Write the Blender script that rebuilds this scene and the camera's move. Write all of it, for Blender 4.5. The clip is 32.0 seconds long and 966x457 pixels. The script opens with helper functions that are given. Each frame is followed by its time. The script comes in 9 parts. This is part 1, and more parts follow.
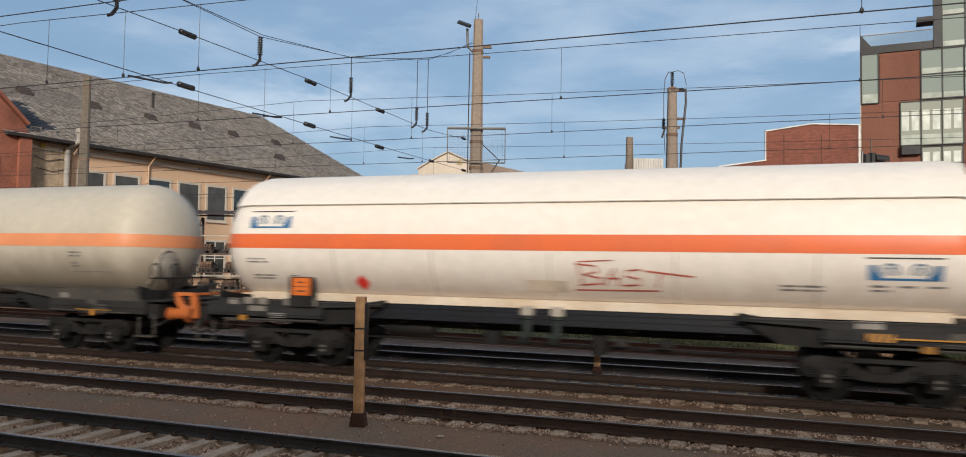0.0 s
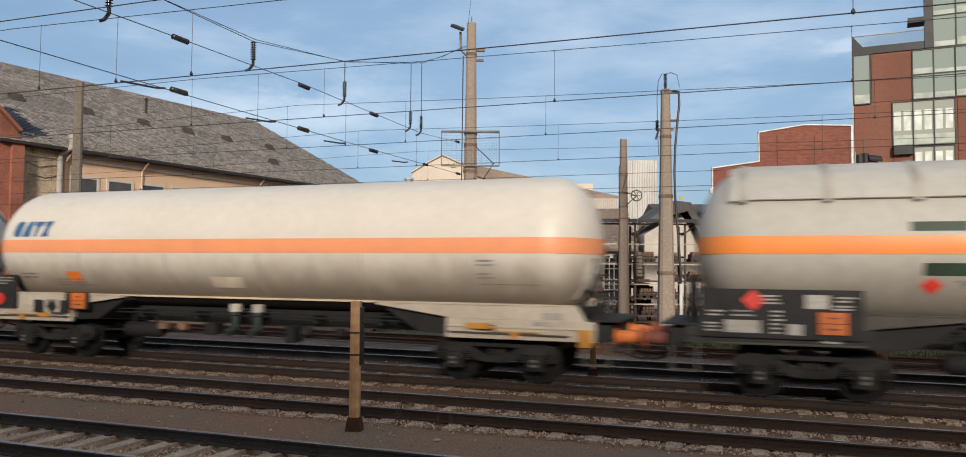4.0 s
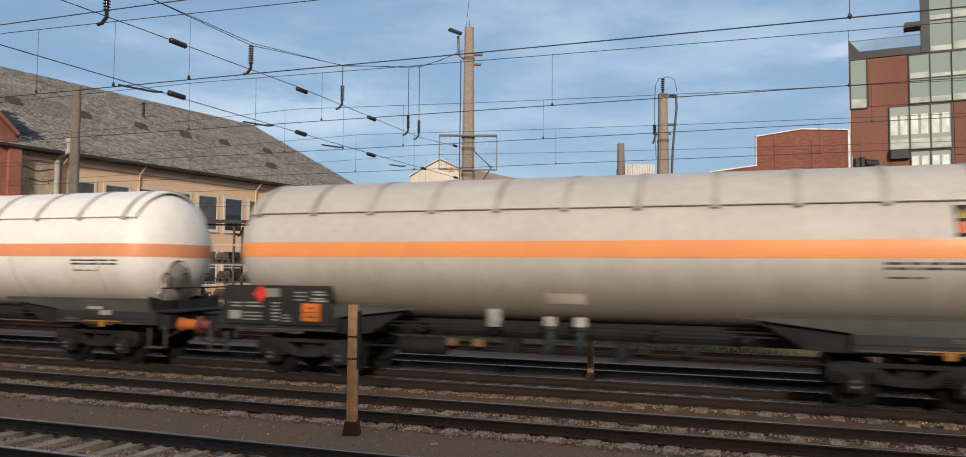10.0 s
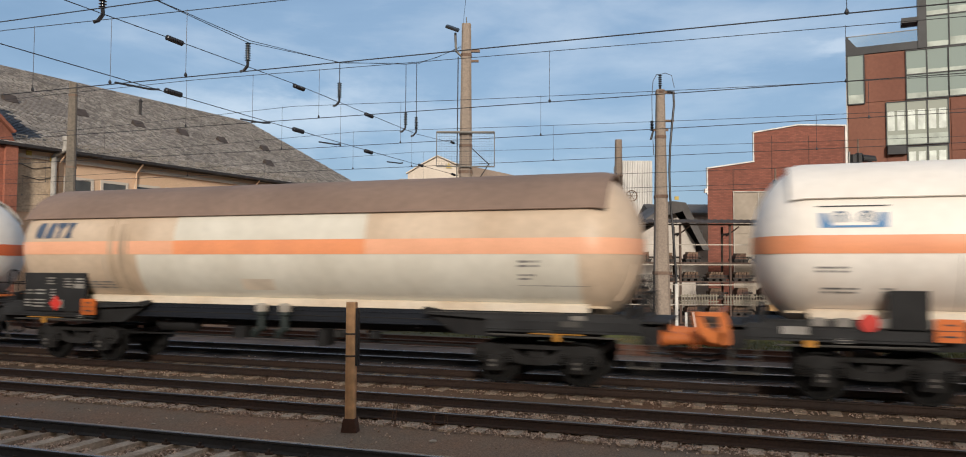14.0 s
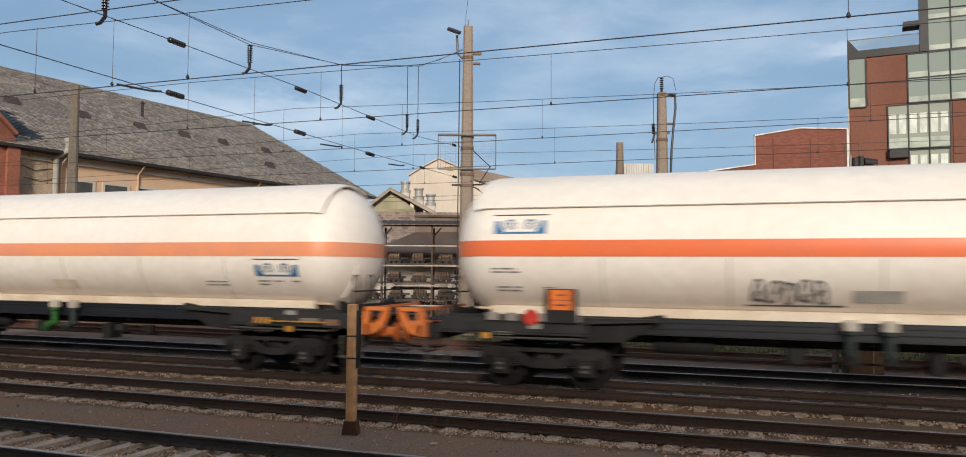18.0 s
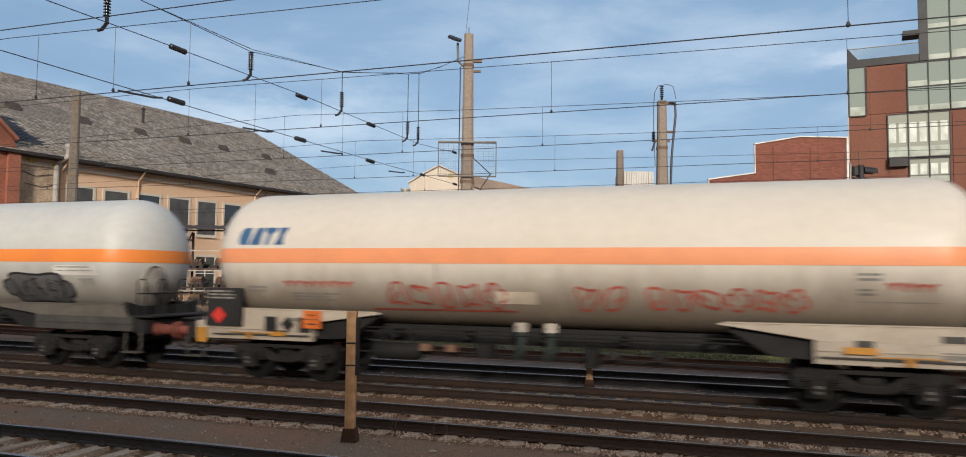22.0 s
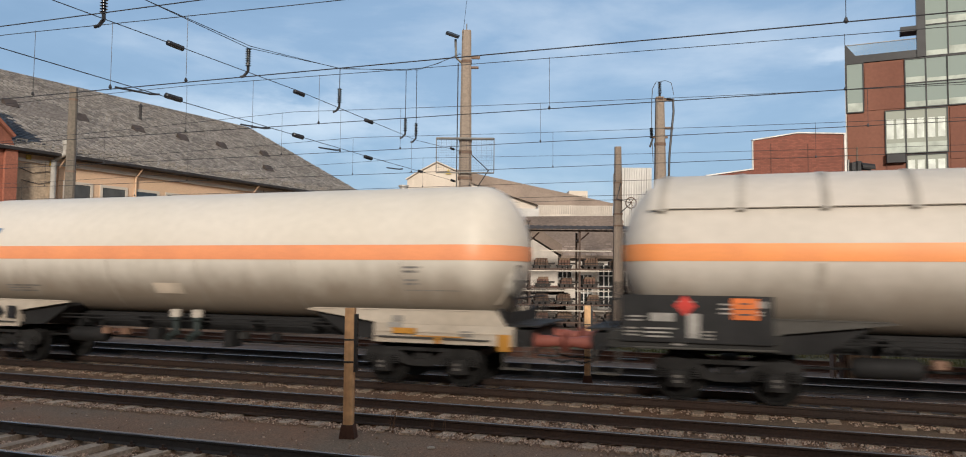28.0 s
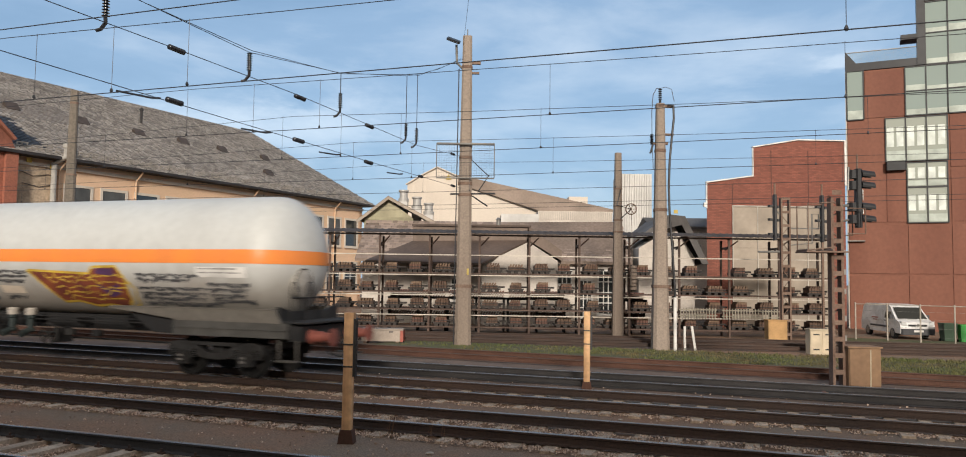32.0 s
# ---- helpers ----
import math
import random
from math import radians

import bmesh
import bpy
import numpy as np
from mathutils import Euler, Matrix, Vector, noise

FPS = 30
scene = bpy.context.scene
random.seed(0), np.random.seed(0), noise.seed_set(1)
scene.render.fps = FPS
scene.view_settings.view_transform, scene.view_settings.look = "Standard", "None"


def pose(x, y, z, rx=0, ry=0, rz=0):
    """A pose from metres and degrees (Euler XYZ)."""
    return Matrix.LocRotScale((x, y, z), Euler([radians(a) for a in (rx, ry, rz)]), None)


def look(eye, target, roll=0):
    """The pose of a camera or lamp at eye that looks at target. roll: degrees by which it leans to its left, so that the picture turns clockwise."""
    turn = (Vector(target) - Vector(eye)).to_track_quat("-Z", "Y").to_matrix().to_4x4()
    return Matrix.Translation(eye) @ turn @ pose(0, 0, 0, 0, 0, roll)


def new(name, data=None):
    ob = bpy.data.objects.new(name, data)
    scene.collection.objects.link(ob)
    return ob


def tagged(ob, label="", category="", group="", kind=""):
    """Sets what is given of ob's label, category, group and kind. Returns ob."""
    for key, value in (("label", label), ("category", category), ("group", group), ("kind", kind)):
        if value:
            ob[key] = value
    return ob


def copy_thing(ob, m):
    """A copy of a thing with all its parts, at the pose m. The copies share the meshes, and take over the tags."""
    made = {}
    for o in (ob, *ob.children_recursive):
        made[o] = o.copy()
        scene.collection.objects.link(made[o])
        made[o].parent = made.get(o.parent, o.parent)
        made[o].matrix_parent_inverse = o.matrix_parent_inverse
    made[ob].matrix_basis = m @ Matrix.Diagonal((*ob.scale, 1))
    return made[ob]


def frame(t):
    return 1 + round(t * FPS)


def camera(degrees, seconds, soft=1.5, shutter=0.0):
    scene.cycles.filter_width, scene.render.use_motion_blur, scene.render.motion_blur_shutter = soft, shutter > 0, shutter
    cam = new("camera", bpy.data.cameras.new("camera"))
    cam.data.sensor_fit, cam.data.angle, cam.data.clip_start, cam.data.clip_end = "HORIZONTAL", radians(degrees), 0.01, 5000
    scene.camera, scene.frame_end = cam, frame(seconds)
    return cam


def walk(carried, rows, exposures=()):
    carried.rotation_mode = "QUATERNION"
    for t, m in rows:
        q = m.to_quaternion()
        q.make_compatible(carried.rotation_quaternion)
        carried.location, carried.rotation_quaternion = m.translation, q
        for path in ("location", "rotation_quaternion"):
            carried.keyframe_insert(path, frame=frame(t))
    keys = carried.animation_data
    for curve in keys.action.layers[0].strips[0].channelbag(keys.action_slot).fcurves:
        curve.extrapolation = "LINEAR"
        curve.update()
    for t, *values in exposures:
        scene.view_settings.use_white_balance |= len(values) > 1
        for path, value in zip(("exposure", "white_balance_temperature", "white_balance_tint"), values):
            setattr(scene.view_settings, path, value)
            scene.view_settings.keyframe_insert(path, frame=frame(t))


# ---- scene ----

# The camera stands in one place and sways a little in the operator's grip.
cam = camera(64.2, 32.0, soft=1.0, shutter=0.5)
EYE = (0.0, 0.0, 2.466)
PATH = [
    (0.0, 92.564, -0.912, 19.949),
    (0.5, 92.582, -0.886, 19.933),
    (1.0, 92.591, -0.856, 19.915),
    (1.5, 92.604, -0.848, 19.890),
    (2.0, 92.619, -0.838, 19.864),
    (2.5, 92.643, -0.785, 19.816),
    (3.0, 92.700, -0.674, 19.729),
    (3.5, 92.798, -0.515, 19.622),
    (5.5, 92.730, -0.384, 19.548),
    (6.0, 92.761, -0.407, 19.525),
    (6.5, 92.817, -0.421, 19.496),
    (7.0, 92.874, -0.443, 19.475),
    (7.5, 92.901, -0.467, 19.461),
    (8.0, 92.916, -0.478, 19.450),
    (8.5, 92.931, -0.485, 19.444),
    (9.0, 92.970, -0.483, 19.438),
    (9.5, 93.047, -0.464, 19.426),
    (10.0, 93.089, -0.447, 19.406),
    (10.5, 93.083, -0.424, 19.379),
    (11.0, 93.052, -0.388, 19.353),
    (11.5, 93.002, -0.347, 19.323),
    (12.0, 92.964, -0.303, 19.285),
    (12.5, 92.930, -0.252, 19.257),
    (13.0, 92.869, -0.217, 19.254),
    (13.5, 92.818, -0.227, 19.260),
    (14.0, 92.851, -0.266, 19.248),
    (14.5, 92.931, -0.309, 19.234),
    (16.5, 93.022, -0.389, 19.279),
    (17.0, 93.012, -0.367, 19.290),
    (17.5, 93.009, -0.368, 19.310),
    (18.0, 93.037, -0.400, 19.335),
    (18.5, 93.113, -0.445, 19.358),
    (19.0, 93.209, -0.497, 19.384),
    (19.5, 93.307, -0.567, 19.409),
    (20.0, 93.436, -0.623, 19.413),
    (20.5, 93.570, -0.624, 19.398),
    (21.0, 93.645, -0.598, 19.373),
    (21.5, 93.638, -0.595, 19.344),
    (22.0, 93.580, -0.603, 19.319),
    (22.5, 93.519, -0.590, 19.307),
    (23.0, 93.491, -0.569, 19.313),
    (23.5, 93.488, -0.562, 19.316),
    (24.0, 93.474, -0.571, 19.303),
    (24.5, 93.445, -0.578, 19.280),
    (25.0, 93.403, -0.557, 19.244),
    (25.5, 93.348, -0.524, 19.200),
    (27.5, 93.316, -0.528, 19.183),
    (28.0, 93.322, -0.529, 19.178),
    (28.5, 93.337, -0.541, 19.179),
    (29.0, 93.353, -0.583, 19.179),
    (29.5, 93.369, -0.645, 19.168),
    (30.0, 93.394, -0.697, 19.149),
    (30.5, 93.442, -0.735, 19.143),
    (31.0, 93.520, -0.764, 19.149),
    (31.5, 93.617, -0.793, 19.153),
    (32.0, 93.721, -0.834, 19.153),
]
EXPOSURE = [(0.0, 0.36), (1.5, 0.46), (6.0, 0.50), (7.0, 0.42), (13.0, 0.42), (16.0, 0.38), (19.0, 0.39), (22.0, 0.45), (25.0, 0.46), (28.0, 0.50), (32.0, 0.58)]
walk(cam, [(t, pose(*EYE, rx, ry, rz)) for t, rx, ry, rz in PATH], EXPOSURE)

# ---- world and sun: dull evening sky, broken cloud, a weak low sun from behind the camera ----
SUN_AZ, SUN_EL = radians(160), radians(18)
world = bpy.data.worlds.new("sky")
scene.world = world
world.use_nodes = True
wn, wl = world.node_tree.nodes, world.node_tree.links
wn.clear()
w_out = wn.new("ShaderNodeOutputWorld")
w_bg = wn.new("ShaderNodeBackground")
w_sky = wn.new("ShaderNodeTexSky")
w_sky.sky_type = "NISHITA"
w_sky.sun_disc = False
w_sky.sun_elevation, w_sky.sun_rotation = SUN_EL, SUN_AZ
w_sky.air_density, w_sky.dust_density, w_sky.ozone_density = 1.0, 1.2, 1.5
w_co = wn.new("ShaderNodeTexCoord")
w_map = wn.new("ShaderNodeMapping")
w_map.inputs["Scale"].default_value = (1.0, 1.0, 3.2)
w_noise = wn.new("ShaderNodeTexNoise")
w_noise.inputs["Scale"].default_value = 2.6
w_noise.inputs["Detail"].default_value = 9.0
w_noise.inputs["Roughness"].default_value = 0.55
w_noise.inputs["Distortion"].default_value = 0.25
w_ramp = wn.new("ShaderNodeValToRGB")
w_ramp.color_ramp.elements[0].position, w_ramp.color_ramp.elements[0].color = 0.36, (1.60, 2.70, 4.22, 1)
w_ramp.color_ramp.elements[1].position, w_ramp.color_ramp.elements[1].color = 0.65, (4.85, 5.75, 6.85, 1)
mid = w_ramp.color_ramp.elements.new(0.50)
mid.color = (2.28, 3.48, 5.1, 1)
w_mix = wn.new("ShaderNodeMix")
w_mix.data_type = "RGBA"
w_mix.inputs["Factor"].default_value = 0.75
w_bg.inputs["Strength"].default_value = 0.095
wl.new(w_co.outputs["Generated"], w_map.inputs["Vector"])
wl.new(w_map.outputs["Vector"], w_noise.inputs["Vector"])


def w_math(op, a, b=0.0):
    """One sum in the sky's tree; a and b are sockets or numbers."""
    m = wn.new("ShaderNodeMath")
    m.operation = op
    for socket, value in zip(m.inputs, (a, b)):
        if isinstance(value, (int, float)):
            socket.default_value = value
        else:
            wl.new(value, socket)
    return m.outputs[0]


# cloud banks over the yard: bearing left of +y and height in degrees, their half sizes, and how much paler (+) or darker (-) they are
BANKS = [(35.0, 17.5, 11.0, 3.2, -0.09), (32.0, 10.4, 12.0, 2.7, 0.19), (34.0, 13.2, 7.0, 0.8, -0.07), (24.0, 9.6, 4.5, 1.2, -0.05), (5.5, 17.2, 11.0, 3.6, 0.10), (-3.5, 12.8, 6.0, 2.0, -0.06), (-5.2, 15.1, 2.2, 0.7, 0.13)]
w_xyz, w_warp = wn.new("ShaderNodeSeparateXYZ"), wn.new("ShaderNodeTexNoise")
w_warp.inputs["Scale"].default_value, w_warp.inputs["Detail"].default_value, w_warp.inputs["Roughness"].default_value = 7.0, 6.0, 0.6
wl.new(w_co.outputs["Generated"], w_xyz.inputs["Vector"])
wl.new(w_map.outputs["Vector"], w_warp.inputs["Vector"])
w_ragged = w_math("SUBTRACT", w_warp.outputs["Fac"], 0.5)
w_az = w_math("ADD", w_math("ARCTAN2", w_math("MULTIPLY", w_xyz.outputs["X"], -1.0), w_xyz.outputs["Y"]), w_math("MULTIPLY", w_ragged, 0.22))
w_el = w_math("ADD", w_math("ARCSINE", w_xyz.outputs["Z"]), w_math("MULTIPLY", w_ragged, 0.085))
w_fac = w_math("ADD", w_math("MULTIPLY", w_noise.outputs["Fac"], 0.62), 0.185)
for az, el, wide, high, gain in BANKS:
    da = w_math("DIVIDE", w_math("SUBTRACT", w_az, radians(az)), radians(wide))
    de = w_math("DIVIDE", w_math("SUBTRACT", w_el, radians(el)), radians(high))
    w_far = w_math("ADD", w_math("MULTIPLY", da, da), w_math("MULTIPLY", de, de))
    w_fac = w_math("ADD", w_fac, w_math("MULTIPLY", w_math("POWER", 2.718, w_math("MULTIPLY", w_far, -1.0)), gain))
wl.new(w_fac, w_ramp.inputs["Fac"])
wl.new(w_sky.outputs["Color"], w_mix.inputs["A"])
wl.new(w_ramp.outputs["Color"], w_mix.inputs["B"])
# the broken cloud is warm and pale on the sun's side of the sky, blue-grey away from it
w_dot = wn.new("ShaderNodeVectorMath")
w_dot.operation = "DOT_PRODUCT"
w_dot.inputs[1].default_value = (math.sin(SUN_AZ) * math.cos(SUN_EL), math.cos(SUN_AZ) * math.cos(SUN_EL), math.sin(SUN_EL))
w_warm = wn.new("ShaderNodeMapRange")
w_warm.interpolation_type = "SMOOTHSTEP"
w_warm.inputs["From Min"].default_value, w_warm.inputs["From Max"].default_value = -0.15, 0.9
w_warm.inputs["To Max"].default_value = 0.85
w_mix2 = wn.new("ShaderNodeMix")
w_mix2.data_type = "RGBA"
w_mix2.inputs["B"].default_value = (5.3, 4.5, 3.6, 1)
wl.new(w_co.outputs["Generated"], w_dot.inputs[0])
wl.new(w_dot.outputs["Value"], w_warm.inputs["Value"])
wl.new(w_warm.outputs["Result"], w_mix2.inputs["Factor"])
wl.new(w_mix.outputs["Result"], w_mix2.inputs["A"])
wl.new(w_mix2.outputs["Result"], w_bg.inputs["Color"])
wl.new(w_bg.outputs["Background"], w_out.inputs["Surface"])
sun = new("sun", bpy.data.lights.new("sun", "SUN"))
sun.data.energy, sun.data.angle, sun.data.color = 2.5, radians(7), (1.0, 0.90, 0.79)
# light travels away from the sun's bearing
sun.matrix_world = look((0, 0, 40), (-60 * math.sin(SUN_AZ), -60 * math.cos(SUN_AZ), 40 - 60 * math.tan(SUN_EL)))

# ---- materials ----
MATS = {}


def mat(name, base, rough=0.7, metal=0.0, vary=0.25, fine=18.0, coarse=1.3, bump=0.15, tint=None, streak=0.0, spot=0.0):
    """A worn surface: base colour broken by a fine and a coarse noise, a second tint in stains, a little relief."""
    if name in MATS:
        return MATS[name]
    m = bpy.data.materials.new(name)
    m.use_nodes = True
    n, l = m.node_tree.nodes, m.node_tree.links
    p = n["Principled BSDF"]
    p.inputs["Roughness"].default_value, p.inputs["Metallic"].default_value = rough, metal
    co = n.new("ShaderNodeTexCoord")
    info = n.new("ShaderNodeObjectInfo")
    shift = n.new("ShaderNodeVectorMath")
    shift.operation = "MULTIPLY_ADD"
    shift.inputs[1].default_value = (1, 1, 1)
    l.new(co.outputs["Object"], shift.inputs[0])
    sc = n.new("ShaderNodeVectorMath")
    sc.operation = "SCALE"
    sc.inputs[0].default_value = (37.0, 11.0, 5.0)
    l.new(info.outputs["Random"], sc.inputs["Scale"])
    l.new(sc.outputs["Vector"], shift.inputs[2])
    mp = n.new("ShaderNodeMapping")
    mp.inputs["Scale"].default_value = (1, 1, 1.0 if not streak else 1.0 / (1 + 6 * streak))
    l.new(shift.outputs["Vector"], mp.inputs["Vector"])
    a, b = n.new("ShaderNodeTexNoise"), n.new("ShaderNodeTexNoise")
    a.inputs["Scale"].default_value, b.inputs["Scale"].default_value = fine, coarse
    a.inputs["Detail"].default_value = b.inputs["Detail"].default_value = 6.0
    l.new(shift.outputs["Vector"], a.inputs["Vector"])
    l.new(mp.outputs["Vector"], b.inputs["Vector"])
    tint = tint or tuple(c * 0.62 for c in base)
    r = n.new("ShaderNodeValToRGB")
    r.color_ramp.elements[0].position, r.color_ramp.elements[1].position = 0.38, 0.68
    r.color_ramp.elements[0].color, r.color_ramp.elements[1].color = (*base, 1), (*tint, 1)
    l.new(b.outputs["Fac"], r.inputs["Fac"])
    g = n.new("ShaderNodeMix")
    g.data_type, g.blend_type = "RGBA", "MULTIPLY"
    g.inputs["Factor"].default_value = 1.0
    v = n.new("ShaderNodeMapRange")
    v.inputs["From Min"].default_value, v.inputs["From Max"].default_value = 0.25, 0.75
    v.inputs["To Min"].default_value, v.inputs["To Max"].default_value = 1 - vary, 1 + vary * 0.6
    l.new(a.outputs["Fac"], v.inputs["Value"])
    l.new(r.outputs["Color"], g.inputs["A"])
    l.new(v.outputs["Result"], g.inputs["B"])
    l.new(g.outputs["Result"], p.inputs["Base Color"])
    rr = n.new("ShaderNodeMapRange")
    rr.inputs["To Min"].default_value, rr.inputs["To Max"].default_value = max(rough - 0.12, 0.05), min(rough + 0.12, 1)
    l.new(b.outputs["Fac"], rr.inputs["Value"])
    l.new(rr.outputs["Result"], p.inputs["Roughness"])
    if bump:
        bp = n.new("ShaderNodeBump")
        bp.inputs["Strength"].default_value, bp.inputs["Distance"].default_value = bump, 0.02
        l.new(a.outputs["Fac"], bp.inputs["Height"])
        l.new(bp.outputs["Normal"], p.inputs["Normal"])
    MATS[name] = m
    return m


DIRT = mat("packed_dirt", (0.205, 0.150, 0.104), 0.95, vary=0.6, fine=38, coarse=0.45, bump=0.6, tint=(0.26, 0.145, 0.086))
RUSTDIRT = mat("rust_stained_dirt", (0.29, 0.190, 0.125), 0.95, vary=0.6, fine=38, coarse=0.45, bump=0.6, tint=(0.31, 0.175, 0.105))
CINDER = mat("grey_cinders", (0.188, 0.130, 0.097), 0.95, vary=0.5, fine=40, coarse=0.8, bump=0.4, tint=(0.102, 0.071, 0.054))
BLACKRAIL = mat("sooty_rail", (0.036, 0.033, 0.033), 0.8, vary=0.3, fine=25, coarse=0.8)
REDRAIL = mat("red_rust_rail", (0.10, 0.045, 0.029), 0.85, vary=0.35, fine=25, coarse=0.8)
BALLAST = mat("ballast", (0.28, 0.19, 0.125), 0.9, vary=0.55, fine=45, coarse=2.0, bump=0.5, tint=(0.17, 0.112, 0.075))
STONE = mat("stone_chips", (0.46, 0.40, 0.33), 0.9, vary=0.4, fine=9, coarse=4.0, bump=0.3, tint=(0.28, 0.23, 0.19))
RUST = mat("rusty_rail", (0.058, 0.032, 0.022), 0.8, vary=0.4, fine=25, coarse=0.8, tint=(0.04, 0.027, 0.022))
RAILTOP = mat("worn_rail_head", (0.30, 0.30, 0.31), 0.28, 0.9, vary=0.15, fine=40, coarse=1.0, bump=0.03)
DULLTOP = mat("dull_rail_head", (0.10, 0.075, 0.06), 0.6, 0.3, vary=0.2, fine=40, coarse=1.0, bump=0.05)
SLEEPER = mat("concrete_sleeper", (0.50, 0.39, 0.29), 0.9, vary=0.4, fine=20, coarse=1.5, tint=(0.28, 0.205, 0.145))
CONCRETE = mat("mast_concrete", (0.295, 0.240, 0.195), 0.85, vary=0.25, fine=14, coarse=0.7, bump=0.2, tint=(0.215, 0.170, 0.135), streak=1)
GRASS_M = mat("grass_blades", (0.095, 0.115, 0.032), 0.85, vary=0.5, fine=3, coarse=0.4, bump=0, tint=(0.15, 0.115, 0.055))
TURF = mat("turf", (0.085, 0.092, 0.032), 0.95, vary=0.5, fine=15, coarse=0.5, bump=0.5, tint=(0.10, 0.085, 0.05))
WOODPOST = mat("yellow_painted_timber", (0.74, 0.465, 0.245), 0.75, vary=0.3, fine=7, coarse=5, bump=0.12, tint=(0.42, 0.22, 0.105), streak=3)
DARKWIRE = mat("dark_wire", (0.055, 0.055, 0.06), 0.5, 0.4, vary=0.1, bump=0)
INSUL = mat("dark_insulator", (0.020, 0.022, 0.028), 0.25, vary=0.1, bump=0)
STEEL = mat("galvanised_steel", (0.30, 0.29, 0.27), 0.5, 0.6, vary=0.2, fine=30)
RUSTSTEEL = mat("rusty_steel", (0.20, 0.135, 0.10), 0.8, vary=0.35, fine=20, tint=(0.14, 0.085, 0.06))
RACKSTEEL = mat("rack_steel", (0.105, 0.066, 0.050), 0.7, 0.2, vary=0.3)

ORANGEBRICK = mat("orange_brick", (0.37, 0.138, 0.088), 0.85, vary=0.25, fine=9, coarse=0.5, bump=0.2)
PLASTER = mat("ochre_plaster", (0.74, 0.51, 0.345), 0.9, vary=0.12, fine=12, coarse=0.4, bump=0.15, tint=(0.68, 0.48, 0.31))
CREAM = mat("cream_plaster", (0.64, 0.575, 0.495), 0.9, vary=0.1, fine=10, coarse=0.3, bump=0.1, tint=(0.58, 0.515, 0.44))
WHITEWALL = mat("white_render", (0.62, 0.565, 0.50), 0.9, vary=0.12, fine=10, coarse=0.4, bump=0.1)
SLATE = mat("slate_roof", (0.085, 0.072, 0.06), 0.85, vary=0.35, fine=6, coarse=0.25, bump=0.3, tint=(0.06, 0.05, 0.045))
SLATEBLUE = mat("new_slate", (0.045, 0.055, 0.075), 0.6, vary=0.3, fine=6, coarse=0.5, bump=0.3)
ROOFLIGHT = mat("pale_brown_roof", (0.30, 0.235, 0.19), 0.8, vary=0.15, fine=6, coarse=0.3, bump=0.1)
ROOFBROWN = mat("brown_roof", (0.23, 0.175, 0.14), 0.8, vary=0.3, fine=6, coarse=0.3, bump=0.2)
BEIGE = mat("beige_sheet", (0.35, 0.295, 0.232), 0.6, vary=0.1, fine=4, coarse=0.4, bump=0.05)
GREYSHEET = mat("grey_sheet", (0.46, 0.45, 0.43), 0.55, 0.2, vary=0.12, fine=4, coarse=0.4, bump=0.05)
DARKFRAME = mat("dark_frame", (0.03, 0.032, 0.036), 0.45, vary=0.1, bump=0)
WHITEPAINT = mat("white_paint", (0.78, 0.76, 0.72), 0.4, vary=0.06, bump=0.02)
BLACKPART = mat("black_plastic", (0.02, 0.02, 0.022), 0.5, vary=0.1, bump=0.02)


def glass(name, tintc, rough=0.04):
    m = bpy.data.materials.new(name)
    m.use_nodes = True
    p = m.node_tree.nodes["Principled BSDF"]
    p.inputs["Base Color"].default_value = (*tintc, 1)
    p.inputs["Roughness"].default_value = rough
    p.inputs["IOR"].default_value = 1.5
    p.inputs["Specular IOR Level"].default_value = 0.9
    return m


GLASS = glass("window_glass", (0.03, 0.035, 0.035))
TOWERGLASS = glass("curtain_wall_glass", (0.26, 0.325, 0.30), 0.06)


def clear_glass(name, tintc):
    """A thin clear pane: light passes, a little is mirrored."""
    m = bpy.data.materials.new(name)
    m.use_nodes = True
    n, l = m.node_tree.nodes, m.node_tree.links
    n.remove(n["Principled BSDF"])
    t, g, x = n.new("ShaderNodeBsdfTransparent"), n.new("ShaderNodeBsdfGlossy"), n.new("ShaderNodeMixShader")
    t.inputs["Color"].default_value = (*tintc, 1)
    g.inputs["Roughness"].default_value = 0.05
    x.inputs["Fac"].default_value = 0.12
    l.new(t.outputs["BSDF"], x.inputs[1])
    l.new(g.outputs["BSDF"], x.inputs[2])
    l.new(x.outputs["Shader"], n["Material Output"].inputs["Surface"])
    return m


BLIND = mat("white_blind", (0.78, 0.84, 0.78), 0.7, vary=0.05, bump=0)


